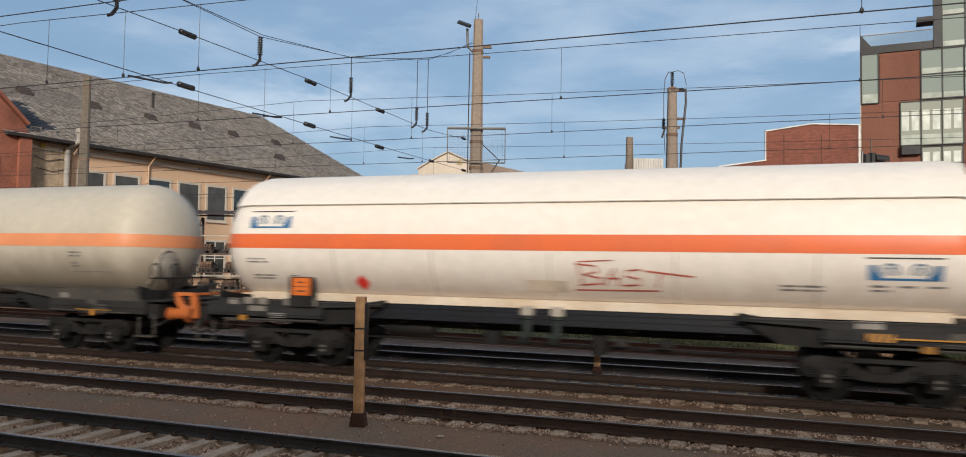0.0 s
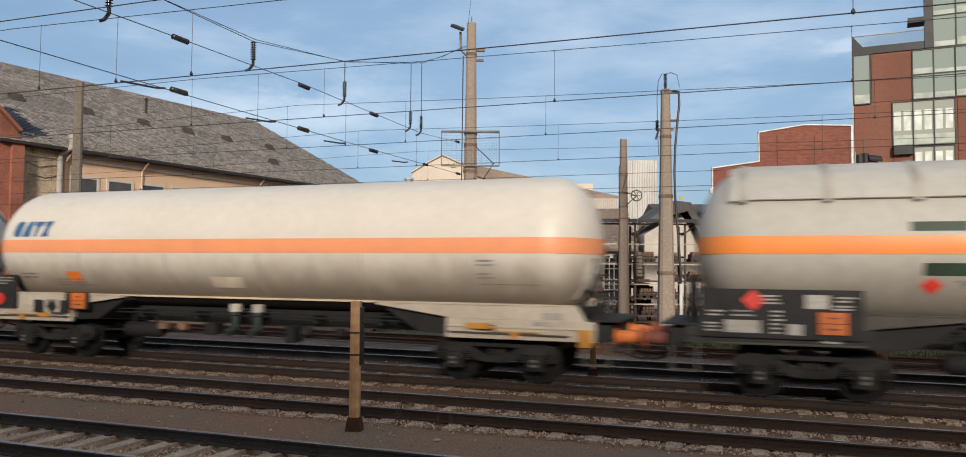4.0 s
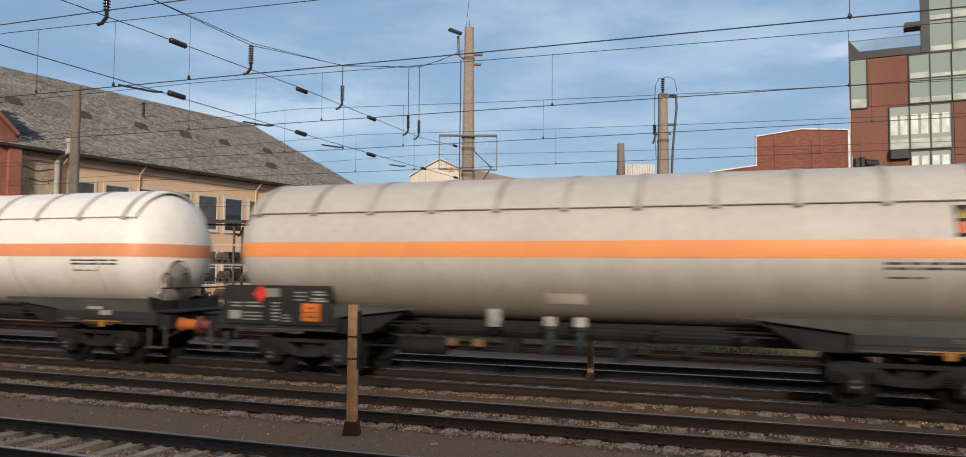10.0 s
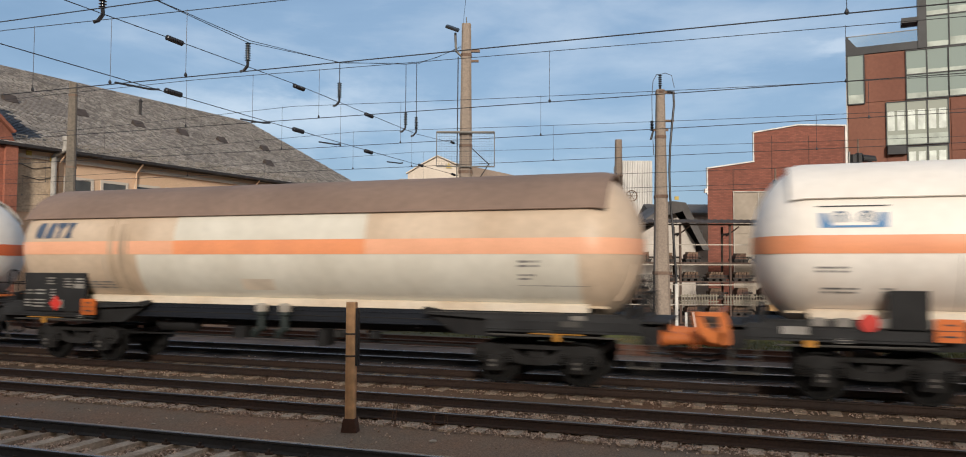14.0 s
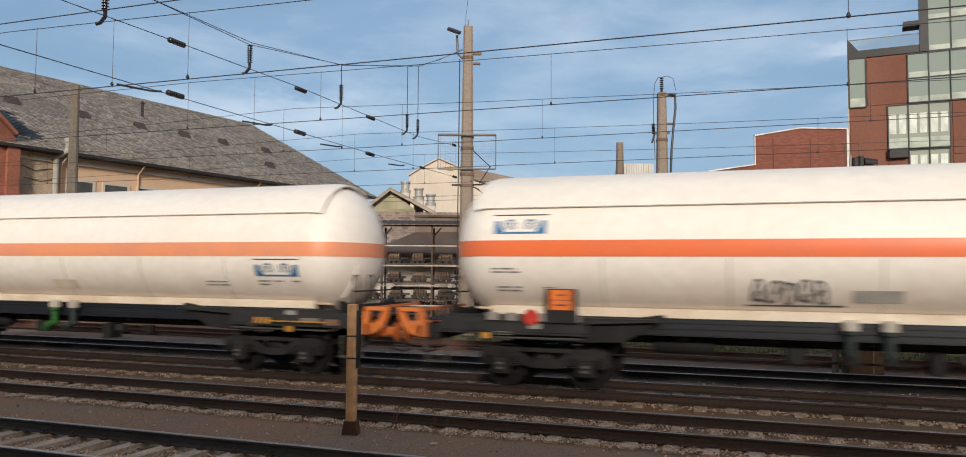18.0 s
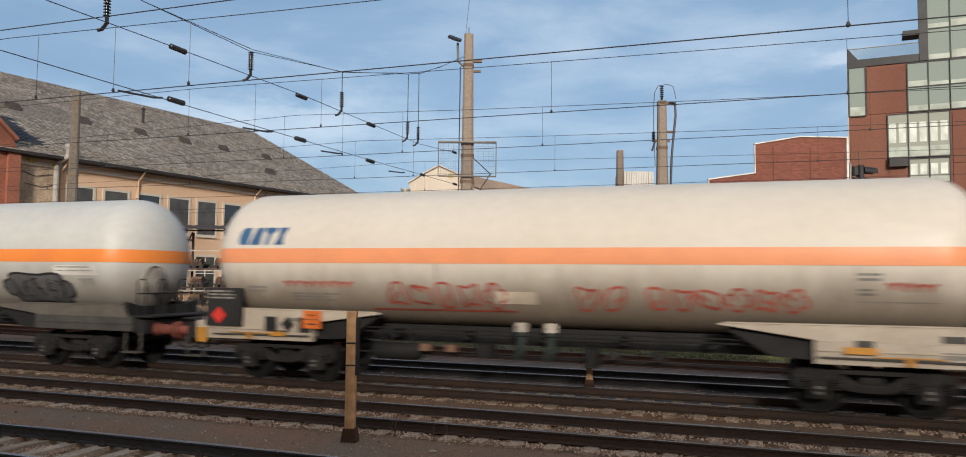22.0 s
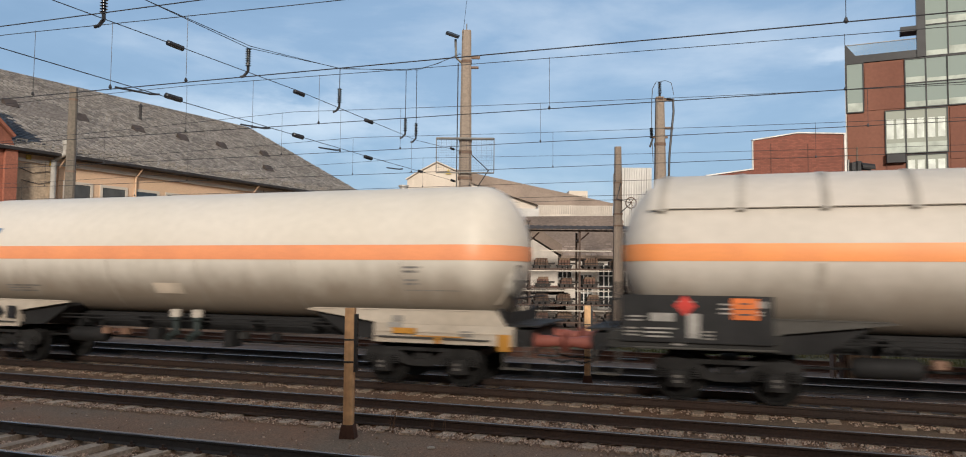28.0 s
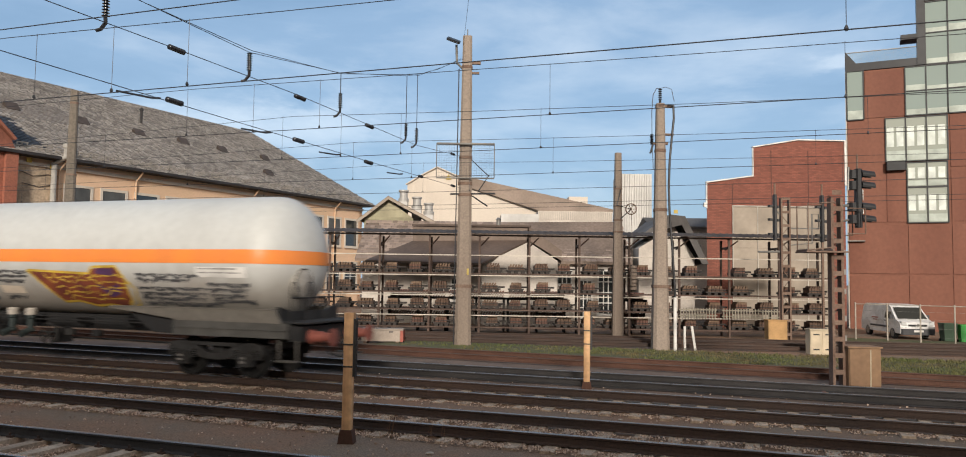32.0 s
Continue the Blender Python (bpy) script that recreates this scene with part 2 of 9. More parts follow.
# ---- mesh helpers ----
class Mesh:
    """Vertices and faces gathered into one mesh."""

    def __init__(self):
        self.v, self.f, self.m, self.k = [], [], [], 0

    def add(self, verts, faces):
        o = len(self.v)
        self.v += [tuple(p) for p in verts]
        self.f += [tuple(i + o for i in f) for f in faces]
        self.m += [self.k] * len(faces)

    def box(self, x0, y0, z0, x1, y1, z1, bevel=0.0):
        b = min(bevel, (x1 - x0) / 2.1, (y1 - y0) / 2.1)
        if b > 0:
            ring = [(x0 + b, y0), (x1 - b, y0), (x1, y0 + b), (x1, y1 - b), (x1 - b, y1), (x0 + b, y1), (x0, y1 - b), (x0, y0 + b)]
        else:
            ring = [(x0, y0), (x1, y0), (x1, y1), (x0, y1)]
        self.prism(ring, z0, z1)

    def prism(self, ring, z0, z1):
        k = len(ring)
        self.add([(x, y, z0) for x, y in ring] + [(x, y, z1) for x, y in ring],
                 [tuple(range(k - 1, -1, -1)), tuple(range(k, 2 * k))] + [(i, (i + 1) % k, k + (i + 1) % k, k + i) for i in range(k)])

    def slab(self, ring, y0, y1):
        """A profile in x and z, extruded from y0 to y1 (counter-clockwise seen from -y)."""
        k = len(ring)
        self.add([(x, y0, z) for x, z in ring] + [(x, y1, z) for x, z in ring],
                 [tuple(range(k)), tuple(range(2 * k - 1, k - 1, -1))] + [(i, k + i, k + (i + 1) % k, (i + 1) % k) for i in range(k)])

    def tube(self, a, b, r, r2=None, seg=8, caps=True):
        a, b = Vector(a), Vector(b)
        r2 = r if r2 is None else r2
        d = (b - a).normalized()
        s = d.orthogonal().normalized()
        t = d.cross(s)
        ang = [2 * math.pi * i / seg for i in range(seg)]
        vs = [a + (s * math.cos(q) + t * math.sin(q)) * r for q in ang] + [b + (s * math.cos(q) + t * math.sin(q)) * r2 for q in ang]
        fs = [(i, (i + 1) % seg, seg + (i + 1) % seg, seg + i) for i in range(seg)]
        if caps:
            fs += [tuple(range(seg - 1, -1, -1)), tuple(range(seg, 2 * seg))]
        self.add(vs, fs)

    def line(self, pts, r, seg=6):
        """One bent tube through points."""
        pts = [Vector(p) for p in pts]
        n = len(pts)
        base = (pts[1] - pts[0]).normalized().orthogonal().normalized()
        vs, fs = [], []
        for i, p in enumerate(pts):
            d = (pts[min(i + 1, n - 1)] - pts[max(i - 1, 0)]).normalized()
            s = base - d * base.dot(d)
            s = s.normalized() if s.length > 1e-4 else d.orthogonal().normalized()
            base = s
            t = d.cross(s)
            vs += [p + (s * math.cos(2 * math.pi * k / seg) + t * math.sin(2 * math.pi * k / seg)) * r for k in range(seg)]
        for i in range(n - 1):
            for k in range(seg):
                k2 = (k + 1) % seg
                fs.append((i * seg + k, i * seg + k2, (i + 1) * seg + k2, (i + 1) * seg + k))
        fs += [tuple(range(seg - 1, -1, -1)), tuple(range((n - 1) * seg, n * seg))]
        self.add(vs, fs)

    def bar(self, a, b, w, h):
        """A square bar from a to b."""
        a, b = Vector(a), Vector(b)
        d = (b - a).normalized()
        s = d.cross(Vector((0, 0, 1)))
        s = s.normalized() if s.length > 1e-4 else Vector((1, 0, 0))
        t = s.cross(d)
        o = [(-w / 2, -h / 2), (w / 2, -h / 2), (w / 2, h / 2), (-w / 2, h / 2)]
        vs = [p + s * x + t * y for p in (a, b) for x, y in o]
        self.add(vs, [(3, 2, 1, 0), (4, 5, 6, 7)] + [(i, (i + 1) % 4, 4 + (i + 1) % 4, 4 + i) for i in range(4)])

    def lathe(self, prof, axis="x", at=(0, 0, 0), seg=32):
        """Profile points (along, radius) turned about an axis."""
        o = len(prof)
        vs, fs = [], []
        for s, r in prof:
            for i in range(seg):
                q = 2 * math.pi * i / seg
                c, d = r * math.cos(q), r * math.sin(q)
                p = {"x": (s, c, d), "y": (d, s, c), "z": (c, d, s)}[axis]
                vs.append((p[0] + at[0], p[1] + at[1], p[2] + at[2]))
        for j in range(o - 1):
            for i in range(seg):
                k = (i + 1) % seg
                fs.append((j * seg + i, j * seg + k, (j + 1) * seg + k, (j + 1) * seg + i))
        fs += [tuple(range(seg - 1, -1, -1)), tuple(range((o - 1) * seg, o * seg))]
        self.add(vs, fs)

    def data(self, name, mats, smooth=False, weld=0.0):
        me = bpy.data.meshes.new(name)
        me.from_pydata(self.v, [], self.f)
        for q in mats if isinstance(mats, (list, tuple)) else [mats]:
            me.materials.append(q)
        if any(self.m):
            me.polygons.foreach_set("material_index", self.m)
        bm = bmesh.new()
        bm.from_mesh(me)
        if weld:
            bmesh.ops.remove_doubles(bm, verts=bm.verts, dist=weld)
        bmesh.ops.recalc_face_normals(bm, faces=bm.faces)
        bm.to_mesh(me)
        bm.free()
        if smooth:
            me.polygons.foreach_set("use_smooth", [True] * len(me.polygons))
            me.set_sharp_from_angle(angle=radians(38))
        return me


def part(name, mesh, material, parent, label="", at=None, smooth=False):
    """Links a mesh as one part under a thing or a part."""
    data = mesh.data(name, material, smooth) if isinstance(mesh, Mesh) else mesh
    ob = new(name, data)
    ob.parent = parent
    if at is not None:
        ob.matrix_basis = at if isinstance(at, Matrix) else Matrix.Translation(at)
    if label:
        tagged(ob, label)
    return ob


def thing(name, label, category, m=None, group="", mesh=None, material=None, smooth=False, kind=""):
    ob = new(name, mesh.data(name, material, smooth) if mesh else None)
    if m is not None:
        ob.matrix_basis = m if isinstance(m, Matrix) else Matrix.Translation(m)
    return tagged(ob, label, category, group, kind)


def boxm(*a, bevel=0.0):
    q = Mesh()
    q.box(*a, bevel=bevel)
    return q


PHI = radians(19.15)


def yard(u, v, z=0.0):
    """A place in the yard beyond the tracks, whose buildings and racks stand turned by PHI: u along, v away, z up."""
    return Vector((u * math.cos(PHI) - v * math.sin(PHI), u * math.sin(PHI) + v * math.cos(PHI), z))


def yard_pose(u, v, z=0.0, turn=0.0):
    p = yard(u, v, z)
    return pose(p.x, p.y, p.z, 0, 0, 19.15 + turn)


# ---- ground and tracks (the tracks run along x; rail tops at z = 0) ----
GROUND_Z = -0.20


def ground_sheet():
    """One sheet to the horizon, fine near the tracks and gently uneven there."""
    q = Mesh()
    xs = [-1500, -600, -250, -120] + [-60 + 1.5 * i for i in range(60)] + [32, 60, 120, 300, 800, 1500]
    ys = [-400, -60, -10, 0] + [2 + 0.5 * i for i in range(70)] + [40, 45, 50, 60, 90, 150, 400, 1500]
    for y in ys:
        for x in xs:
            near = -60 <= x <= 32 and 2 <= y <= 37
            z = GROUND_Z + (0.03 * noise.noise(Vector((x * 0.35, y * 0.8, 0))) - 0.025 if near else -0.03)
            if abs(y - 8.68) < 1.35:
                z = GROUND_Z - 0.11
            q.v.append((x, y, z))
    w = len(xs)
    for j in range(len(ys) - 1):
        for i in range(w - 1):
            q.f.append((j * w + i, j * w + i + 1, (j + 1) * w + i + 1, (j + 1) * w + i))
            q.m.append(0)
    return thing("ground", "packed brown dirt and cinders between the tracks", "ground", mesh=q, material=DIRT, smooth=True, kind="structure")


ground_sheet()

RAIL_RING = [(-0.075, -0.172), (0.075, -0.172), (0.075, -0.160), (0.016, -0.140), (0.009, -0.050), (0.035, -0.038), (0.036, -0.010), (0.026, 0.0), (-0.026, 0.0), (-0.036, -0.010), (-0.035, -0.038), (-0.009, -0.050), (-0.016, -0.140), (-0.075, -0.160)]


def rail_mesh(x0, x1, top, side):
    q = Mesh()
    k = len(RAIL_RING)
    q.v = [(x, y, z) for x in (x0, x1) for y, z in RAIL_RING]
    for i in range(k):
        q.f.append((i, (i + 1) % k, k + (i + 1) % k, k + i))
        q.m.append(1 if i in (6, 7, 8) else 0)
    q.f += [tuple(range(k)), tuple(range(k, 2 * k))]
    q.m += [0, 0]
    return q.data("rail", [side, top])


def sleeper_mesh():
    q = Mesh()
    q.slab([(-0.15, -0.22), (0.15, -0.22), (0.11, 0.0), (-0.11, 0.0)], -1.2, 1.2)
    return q.data("sleeper", SLEEPER)


def clip_mesh():
    q = Mesh()
    q.box(-0.06, -0.14, 0, 0.06, -0.075, 0.035, bevel=0.015)
    q.box(-0.06, 0.075, 0, 0.06, 0.14, 0.035, bevel=0.015)
    q.tube((0, -0.11, 0), (0, -0.11, 0.08), 0.02)
    q.tube((0, 0.11, 0), (0, 0.11, 0.08), 0.02)
    return q.data("rail_clip", RUST)


SLEEPER_ME, CLIP_ME = sleeper_mesh(), clip_mesh()


def track(name, label, yc, slope, x0, x1, top, sx0, sx1, sleeper_z, clips=False, side=RUST):
    """Two rails on sleepers; slope is the rise of y along x."""
    ob = thing(name, label, "railway track", pose(0, yc, 0, 0, 0, math.degrees(math.atan(slope))), kind="structure")
    me = rail_mesh(x0, x1, top, side)
    for y in (-0.7525, 0.7525):
        part("rail", me, None, ob, at=(0, y, 0))
    n = int((sx1 - sx0) / 0.6)
    for i in range(n):
        s = part("sleeper", SLEEPER_ME, None, ob, at=pose(sx0 + 0.6 * i + random.uniform(-0.02, 0.02), 0, sleeper_z, 0, 0, random.uniform(-0.7, 0.7)))
        if clips:
            for y in (-0.7525, 0.7525):
                part("rail_clip", CLIP_ME, None, s, at=(0, y, 0))
    return ob


def stones(name, label, strips, seed, size=(0.010, 0.023)):
    """Loose stones in strips (x0, x1, y0, y1, z, count), one object of stuff."""
    rng = random.Random(seed)
    q = Mesh()
    for x0, x1, y0, y1, z, count in strips:
        for _ in range(count):
            x, y, s = rng.uniform(x0, x1), rng.triangular(y0 - 0.1, y1 + 0.04, y0 * 0.4 + y1 * 0.6) if y1 - y0 < 0.5 else rng.uniform(y0, y1), rng.uniform(*size) * rng.choice((0.7, 1.0, 1.0, 1.3))
            if noise.noise(Vector((x * 1.7, y * 3.0, 4.0))) < -0.32:
                continue
            a = rng.uniform(0, 3.14)
            ca, sa = math.cos(a), math.sin(a)
            pts = []
            for dx, dy, dz in ((1, 0.2, -0.2), (-0.1, 0.9, -0.25), (-1, 0.1, -0.2), (0.15, -0.9, -0.25), (0.55, 0.3, 0.62), (-0.5, 0.42, 0.55), (-0.1, -0.5, 0.68)):
                dx, dy, dz = (d * rng.uniform(0.7, 1.25) * s for d in (dx, dy, dz))
                pts.append((x + dx * ca - dy * sa, y + dx * sa + dy * ca, z + dz + s * 0.12))
            q.add(pts, [(0, 1, 5, 4), (1, 2, 5), (2, 3, 6, 5), (3, 0, 4, 6), (4, 5, 6)])
    me = bpy.data.meshes.new(name)
    me.from_pydata(q.v, [], q.f)
    me.materials.append(STONE_VAR)
    ob = new(name, me)
    return tagged(ob, label, "ballast", kind="stuff")


def island_stone():
    """Stone that differs in tone from chip to chip."""
    m = bpy.data.materials.new("loose_ballast")
    m.use_nodes = True
    n, l = m.node_tree.nodes, m.node_tree.links
    p = n["Principled BSDF"]
    p.inputs["Roughness"].default_value = 0.9
    g, r = n.new("ShaderNodeNewGeometry"), n.new("ShaderNodeValToRGB")
    r.color_ramp.elements[0].color, r.color_ramp.elements[1].color = (0.165, 0.100, 0.066, 1), (0.68, 0.51, 0.395, 1)
    l.new(g.outputs["Random Per Island"], r.inputs["Fac"])
    l.new(r.outputs["Color"], p.inputs["Base Color"])
    return m


STONE_VAR = island_stone()
T1, T2, T3, T4 = 8.68, 12.97, 16.64, 20.00
track("track_1", "polished rails on pale concrete sleepers in ballast", T1, 0, -250, 90, RAILTOP, -16, 4, -0.172, True, BLACKRAIL)
track("track_2", "rusty rails on sleepers buried in stony ballast", T2, 0, -250, 90, RAILTOP, -24, 8, -0.183)
track("track_3", "worn rails with concrete sleeper ends showing", T3, 0, -250, 90, RAILTOP, -28, 10, -0.187)
track("track_4", "dark worn rails in cinders", T4, 0, -250, 90, RAILTOP, -30, 12, -0.25, False, BLACKRAIL)
track("track_5", "rusty rails beside the grass strip", 24.1, -0.05, -120, 60, DULLTOP, -30, 14, -0.25, False, REDRAIL)
track("track_6", "rusty siding rails beside the grass strip", 33.0, 0.20, -22, 60, DULLTOP, -21, 14, -0.25)
track("track_7", "rusty siding rails before the storage rack", 35.2, 0.20, -19, 60, DULLTOP, -18, 14, -0.25)


def bed(name, label, x0, x1, y0, y1, z, material):
    """A low ballast bed with an uneven top."""
    q = Mesh()
    nx, ny = int((x1 - x0) / 0.5), 8
    for j in range(ny + 1):
        for i in range(nx + 1):
            t = j / ny
            e = min(t, 1 - t) * 4
            zz = z - 0.10 * max(0, 1 - e) + 0.015 * noise.noise(Vector((i * 0.7, j * 1.3, y0)))
            y = y0 + (y1 - y0) * t + (0.10 * noise.noise(Vector((i * 0.45, y0, j * 0.2))) if e < 0.6 else 0)
            q.v.append((x0 + i * 0.5, y, zz))
    for j in range(ny):
        for i in range(nx):
            a = j * (nx + 1) + i
            q.f.append((a, a + 1, a + nx + 2, a + nx + 1))
            q.m.append(0)
    return thing(name, label, "ballast", mesh=q, material=material, smooth=True, kind="structure")


bed("ballast_bed_1", "pale ballast between the rails", -30, 20, T1 - 1.35, T1 + 1.35, -0.255, BALLAST)
bed("ballast_bed_2", "brown ballast under the rusty track", -40, 24, T2 - 1.3, T2 + 0.85, -0.205, RUSTDIRT)
bed("ballast_bed_3", "brown ballast under the worn track", -44, 28, T3 - 1.3, T3 + 0.8, -0.205, RUSTDIRT)
bed("cinder_bed", "black cinders between and under the far tracks", -60, 40, T3 - 0.55, 25.6, -0.198, CINDER)
stones("loose_stones", "pale loose ballast stones along the rails",
       [(-16, 2, T1 - 0.64, T1 + 0.62, -0.225, 17000), (-16, 2, T1 + 0.85, T1 + 1.05, -0.235, 600), (-24, 8, T2 - 1.24, T2 - 0.84, -0.194, 9000), (-24, 8, T2 - 0.62, T2 + 0.62, -0.180, 13000),
        (-28, 10, T3 - 1.26, T3 - 0.84, -0.196, 5000), (-28, 10, T3 - 2.6, T3 - 1.2, -0.215, 500),
        (-20, 6, T1 + 0.9, T2 - 1.2, -0.215, 500), (-20, 10, T4 - 2.0, T4 - 0.9, -0.165, 260), (-8, 12, T4 + 0.9, T4 + 2.2, -0.165, 200)], 5)


def grass():
    """Short tufts on the strip between the sidings."""
    rng = random.Random(9)
    q = Mesh()
    for _ in range(13000):
        x, y = rng.uniform(-13, 16), rng.uniform(26.0, 31.2)
        edge = 26.6 + 0.5 * math.sin(x * 0.9) - 0.05 * x
        if y < edge or (x < -7 and rng.random() < 0.5):
            continue
        if y > 30.6 + 0.1 * x:
            continue
        for _ in range(3):
            a, hgt = rng.uniform(0, 6.28), rng.uniform(0.05, 0.12)
            dx, dy = math.cos(a) * 0.035, math.sin(a) * 0.035
            px, py = x + rng.uniform(-0.07, 0.07), y + rng.uniform(-0.07, 0.07)
            q.add([(px - dx, py - dy, -0.24), (px + dx, py + dy, -0.24), (px + rng.uniform(-0.08, 0.08), py + rng.uniform(-0.08, 0.08), -0.2 + hgt)], [(0, 1, 2)])
    me = bpy.data.meshes.new("grass")
    me.from_pydata(q.v, [], q.f)
    me.materials.append(GRASS_M)
    tagged(new("grass", me), "short green and yellowed grass between sidings", "grass", kind="stuff")


grass()
bed("yard_turf", "thin worn turf beside the fence", 3, 24, 37.6, 43.5, -0.185, TURF)
bed("grass_verge", "thin green turf between the sidings", -14, 24, 25.9, 31.3, -0.16, TURF)



def platform_side():
    """What closes the place behind the camera: a platform, and a plain wall added for its shade."""
    thing("platform", "plain concrete platform slab behind the tracks", "platform", mesh=boxm(-70, -14, -0.25, 70, 3.2, 0.55), material=CONCRETE, kind="structure")
    # unseen wall, its height set so that its shadow covers the near tracks
    thing("wall_station", "plain unseen wall added to shade the tracks", "wall", mesh=boxm(-90, -16, -0.25, 90, -14, 11.1), material=PLASTER, kind="structure")


platform_side()
# ---- buildings beyond the tracks ----
def window(parent, x, z, w, h, y=0.0, sill=True, surround=CREAM, pane=None, bars_v=1, bars_h=1, depth=0.10, t=0.09):
    """A window in a wall that faces -y: frame proud, panes set back, sill below."""
    f = Mesh()
    f.box(x - w / 2 - t, y - 0.06, z, x - w / 2, y + depth, z + h)
    f.box(x + w / 2, y - 0.06, z, x + w / 2 + t, y + depth, z + h)
    f.box(x - w / 2 - t, y - 0.06, z + h, x + w / 2 + t, y + depth, z + h + t)
    f.box(x - w / 2 - t, y - 0.06, z - t, x + w / 2 + t, y + depth, z)
    wi = part("window", f, surround, parent)
    g = Mesh()
    g.box(x - w / 2, y - 0.018, z, x + w / 2, y - 0.008, z + h)
    part("pane", g, pane or GLASS, wi)
    b = Mesh()
    for i in range(bars_v):
        bx = x - w / 2 + w * (i + 1) / (bars_v + 1)
        b.box(bx - 0.03, y - 0.045, z, bx + 0.03, y - 0.019, z + h)
    for i in range(bars_h):
        bz = z + h * (i + 1) / (bars_h + 1)
        b.box(x - w / 2, y - 0.043, bz - 0.03, x + w / 2, y - 0.020, bz + 0.03)
    if bars_v or bars_h:
        part("glazing_bar", b, WHITEPAINT, wi)
    if sill:
        part("sill", boxm(x - w / 2 - 0.14, y - 0.14, z - t - 0.05, x + w / 2 + 0.14, y - 0.061, z - t), surround, wi)
    return wi


def long_house():
    """The long plastered house with the great slate roof. Local x runs along the wall, away from the tracks; y into the house."""
    L, b, ez, rz, rend = 34.2, 15.8, 9.42, 17.75, 34.2
    m = pose(-39.81, 32.34, 0, 0, 0, 81.49)
    ob = thing("long_house", "long ochre plastered house with a worn grey slate roof", "building", m)
    wall = Mesh()
    wall.slab([(0, -0.4), (L - 1, -0.4), (L - 1, ez), (0, ez)], 0.0, 0.45)
    wall.add([(L - 1, 0, -0.4), (L - 1, 2 * b - 1, -0.4), (L - 1, 2 * b - 1, ez), (L - 1, b, rz - 0.4), (L - 1, 0, ez), (L - 1.5, 0, -0.4), (L - 1.5, 2 * b - 1, -0.4), (L - 1.5, 2 * b - 1, ez), (L - 1.5, b, rz - 0.4), (L - 1.5, 0, ez)],
             [(0, 1, 2, 3, 4), (9, 8, 7, 6, 5), (0, 5, 6, 1), (1, 6, 7, 2), (2, 7, 8, 3), (3, 8, 9, 4), (4, 9, 5, 0)])
    part("wall", wall, PLASTER, ob)
    q = Mesh()
    e = 0.75
    x0 = -1.5
    q.add([(x0, -e, ez - 0.1), (L, -e, ez - 0.1), (rend, b, rz), (x0, b, rz), (L, 2 * b, ez - 0.1), (x0, 2 * b, ez - 0.1),
           (x0, -e, ez - 0.28), (L, -e, ez - 0.28), (L, 2 * b, ez - 0.28), (x0, 2 * b, ez - 0.28)],
          [(0, 1, 2, 3), (1, 7, 8, 4, 2), (3, 2, 4, 5), (0, 6, 7, 1), (0, 3, 5, 9, 6), (6, 9, 8, 7)])
    roof = part("roof", q, SLATE, ob, "worn grey slate roof")
    # rows of slates, each with a raised lower edge, and the darker new patch
    n = 62
    slope = Vector((0, b + e, rz - ez + 0.1))
    up = slope.normalized()
    nrm = Vector((0, -up.z, up.y))
    ln = slope.length
    sl, sb = Mesh(), Mesh()
    gap = 0.05
    rng = random.Random(3)
    slate_me, count = {}, 0
    for j in range(n):
        d0, d1 = ln * j / n, ln * (j + 1.12) / n
        xe = L + (rend - L) * j / n
        x = x0 + rng.uniform(-0.2, 0)
        while x < xe - 0.25:
            w = rng.uniform(0.34, 0.42)
            t = 0.030 + rng.uniform(0, 0.03)
            a = Vector((x, -e, ez - 0.1)) + up * d0
            c = Vector((x, -e, ez - 0.1)) + up * d1
            if 0.4 < x < 8.5 and 24 <= j < 40 and (j + int(x * 3)) % 1 == 0 and count < 300:
                count += 1
                key = round(w, 1)
                if key not in slate_me:
                    one = Mesh()
                    one.add([nrm * 0.034, nrm * 0.034 + Vector((w - gap, 0, 0)), up * (d1 - d0) + nrm * 0.004 + Vector((w - gap, 0, 0)), up * (d1 - d0) + nrm * 0.004, Vector((0, 0, 0)), Vector((w - gap, 0, 0))],
                            [(0, 1, 2, 3), (4, 5, 1, 0), (0, 3, 4), (1, 5, 2)])
                    slate_me[key] = one.data("slate", SLATE_OBJ)
                part("slate", slate_me[key], None, roof, at=tuple(a))
                x += w
                continue
            dst = sb if (x < 2.2 + rng.uniform(-0.35, 0.35) - 0.02 * max(0, 9 - j) * 8 * 0.3 and 4 <= j < 21) else sl
            dst.add([a + nrm * t, a + nrm * t + Vector((w - gap, 0, 0)), c + nrm * 0.004 + Vector((w - gap, 0, 0)), c + nrm * 0.004, a, a + Vector((w - gap, 0, 0))],
                    [(0, 1, 2, 3), (4, 5, 1, 0)])
            x += w
    for nm, ms, mt in (("slate_field", sl, SLATE_VAR), ("new_slate_field", sb, SLATEBLUE)):
        me = bpy.data.meshes.new(nm)
        me.from_pydata(ms.v, [], ms.f)
        me.materials.append(mt)
        tagged(part(nm, me, None, roof, "dark new slates patched in" if nm != "slate_field" else ""), kind="stuff")
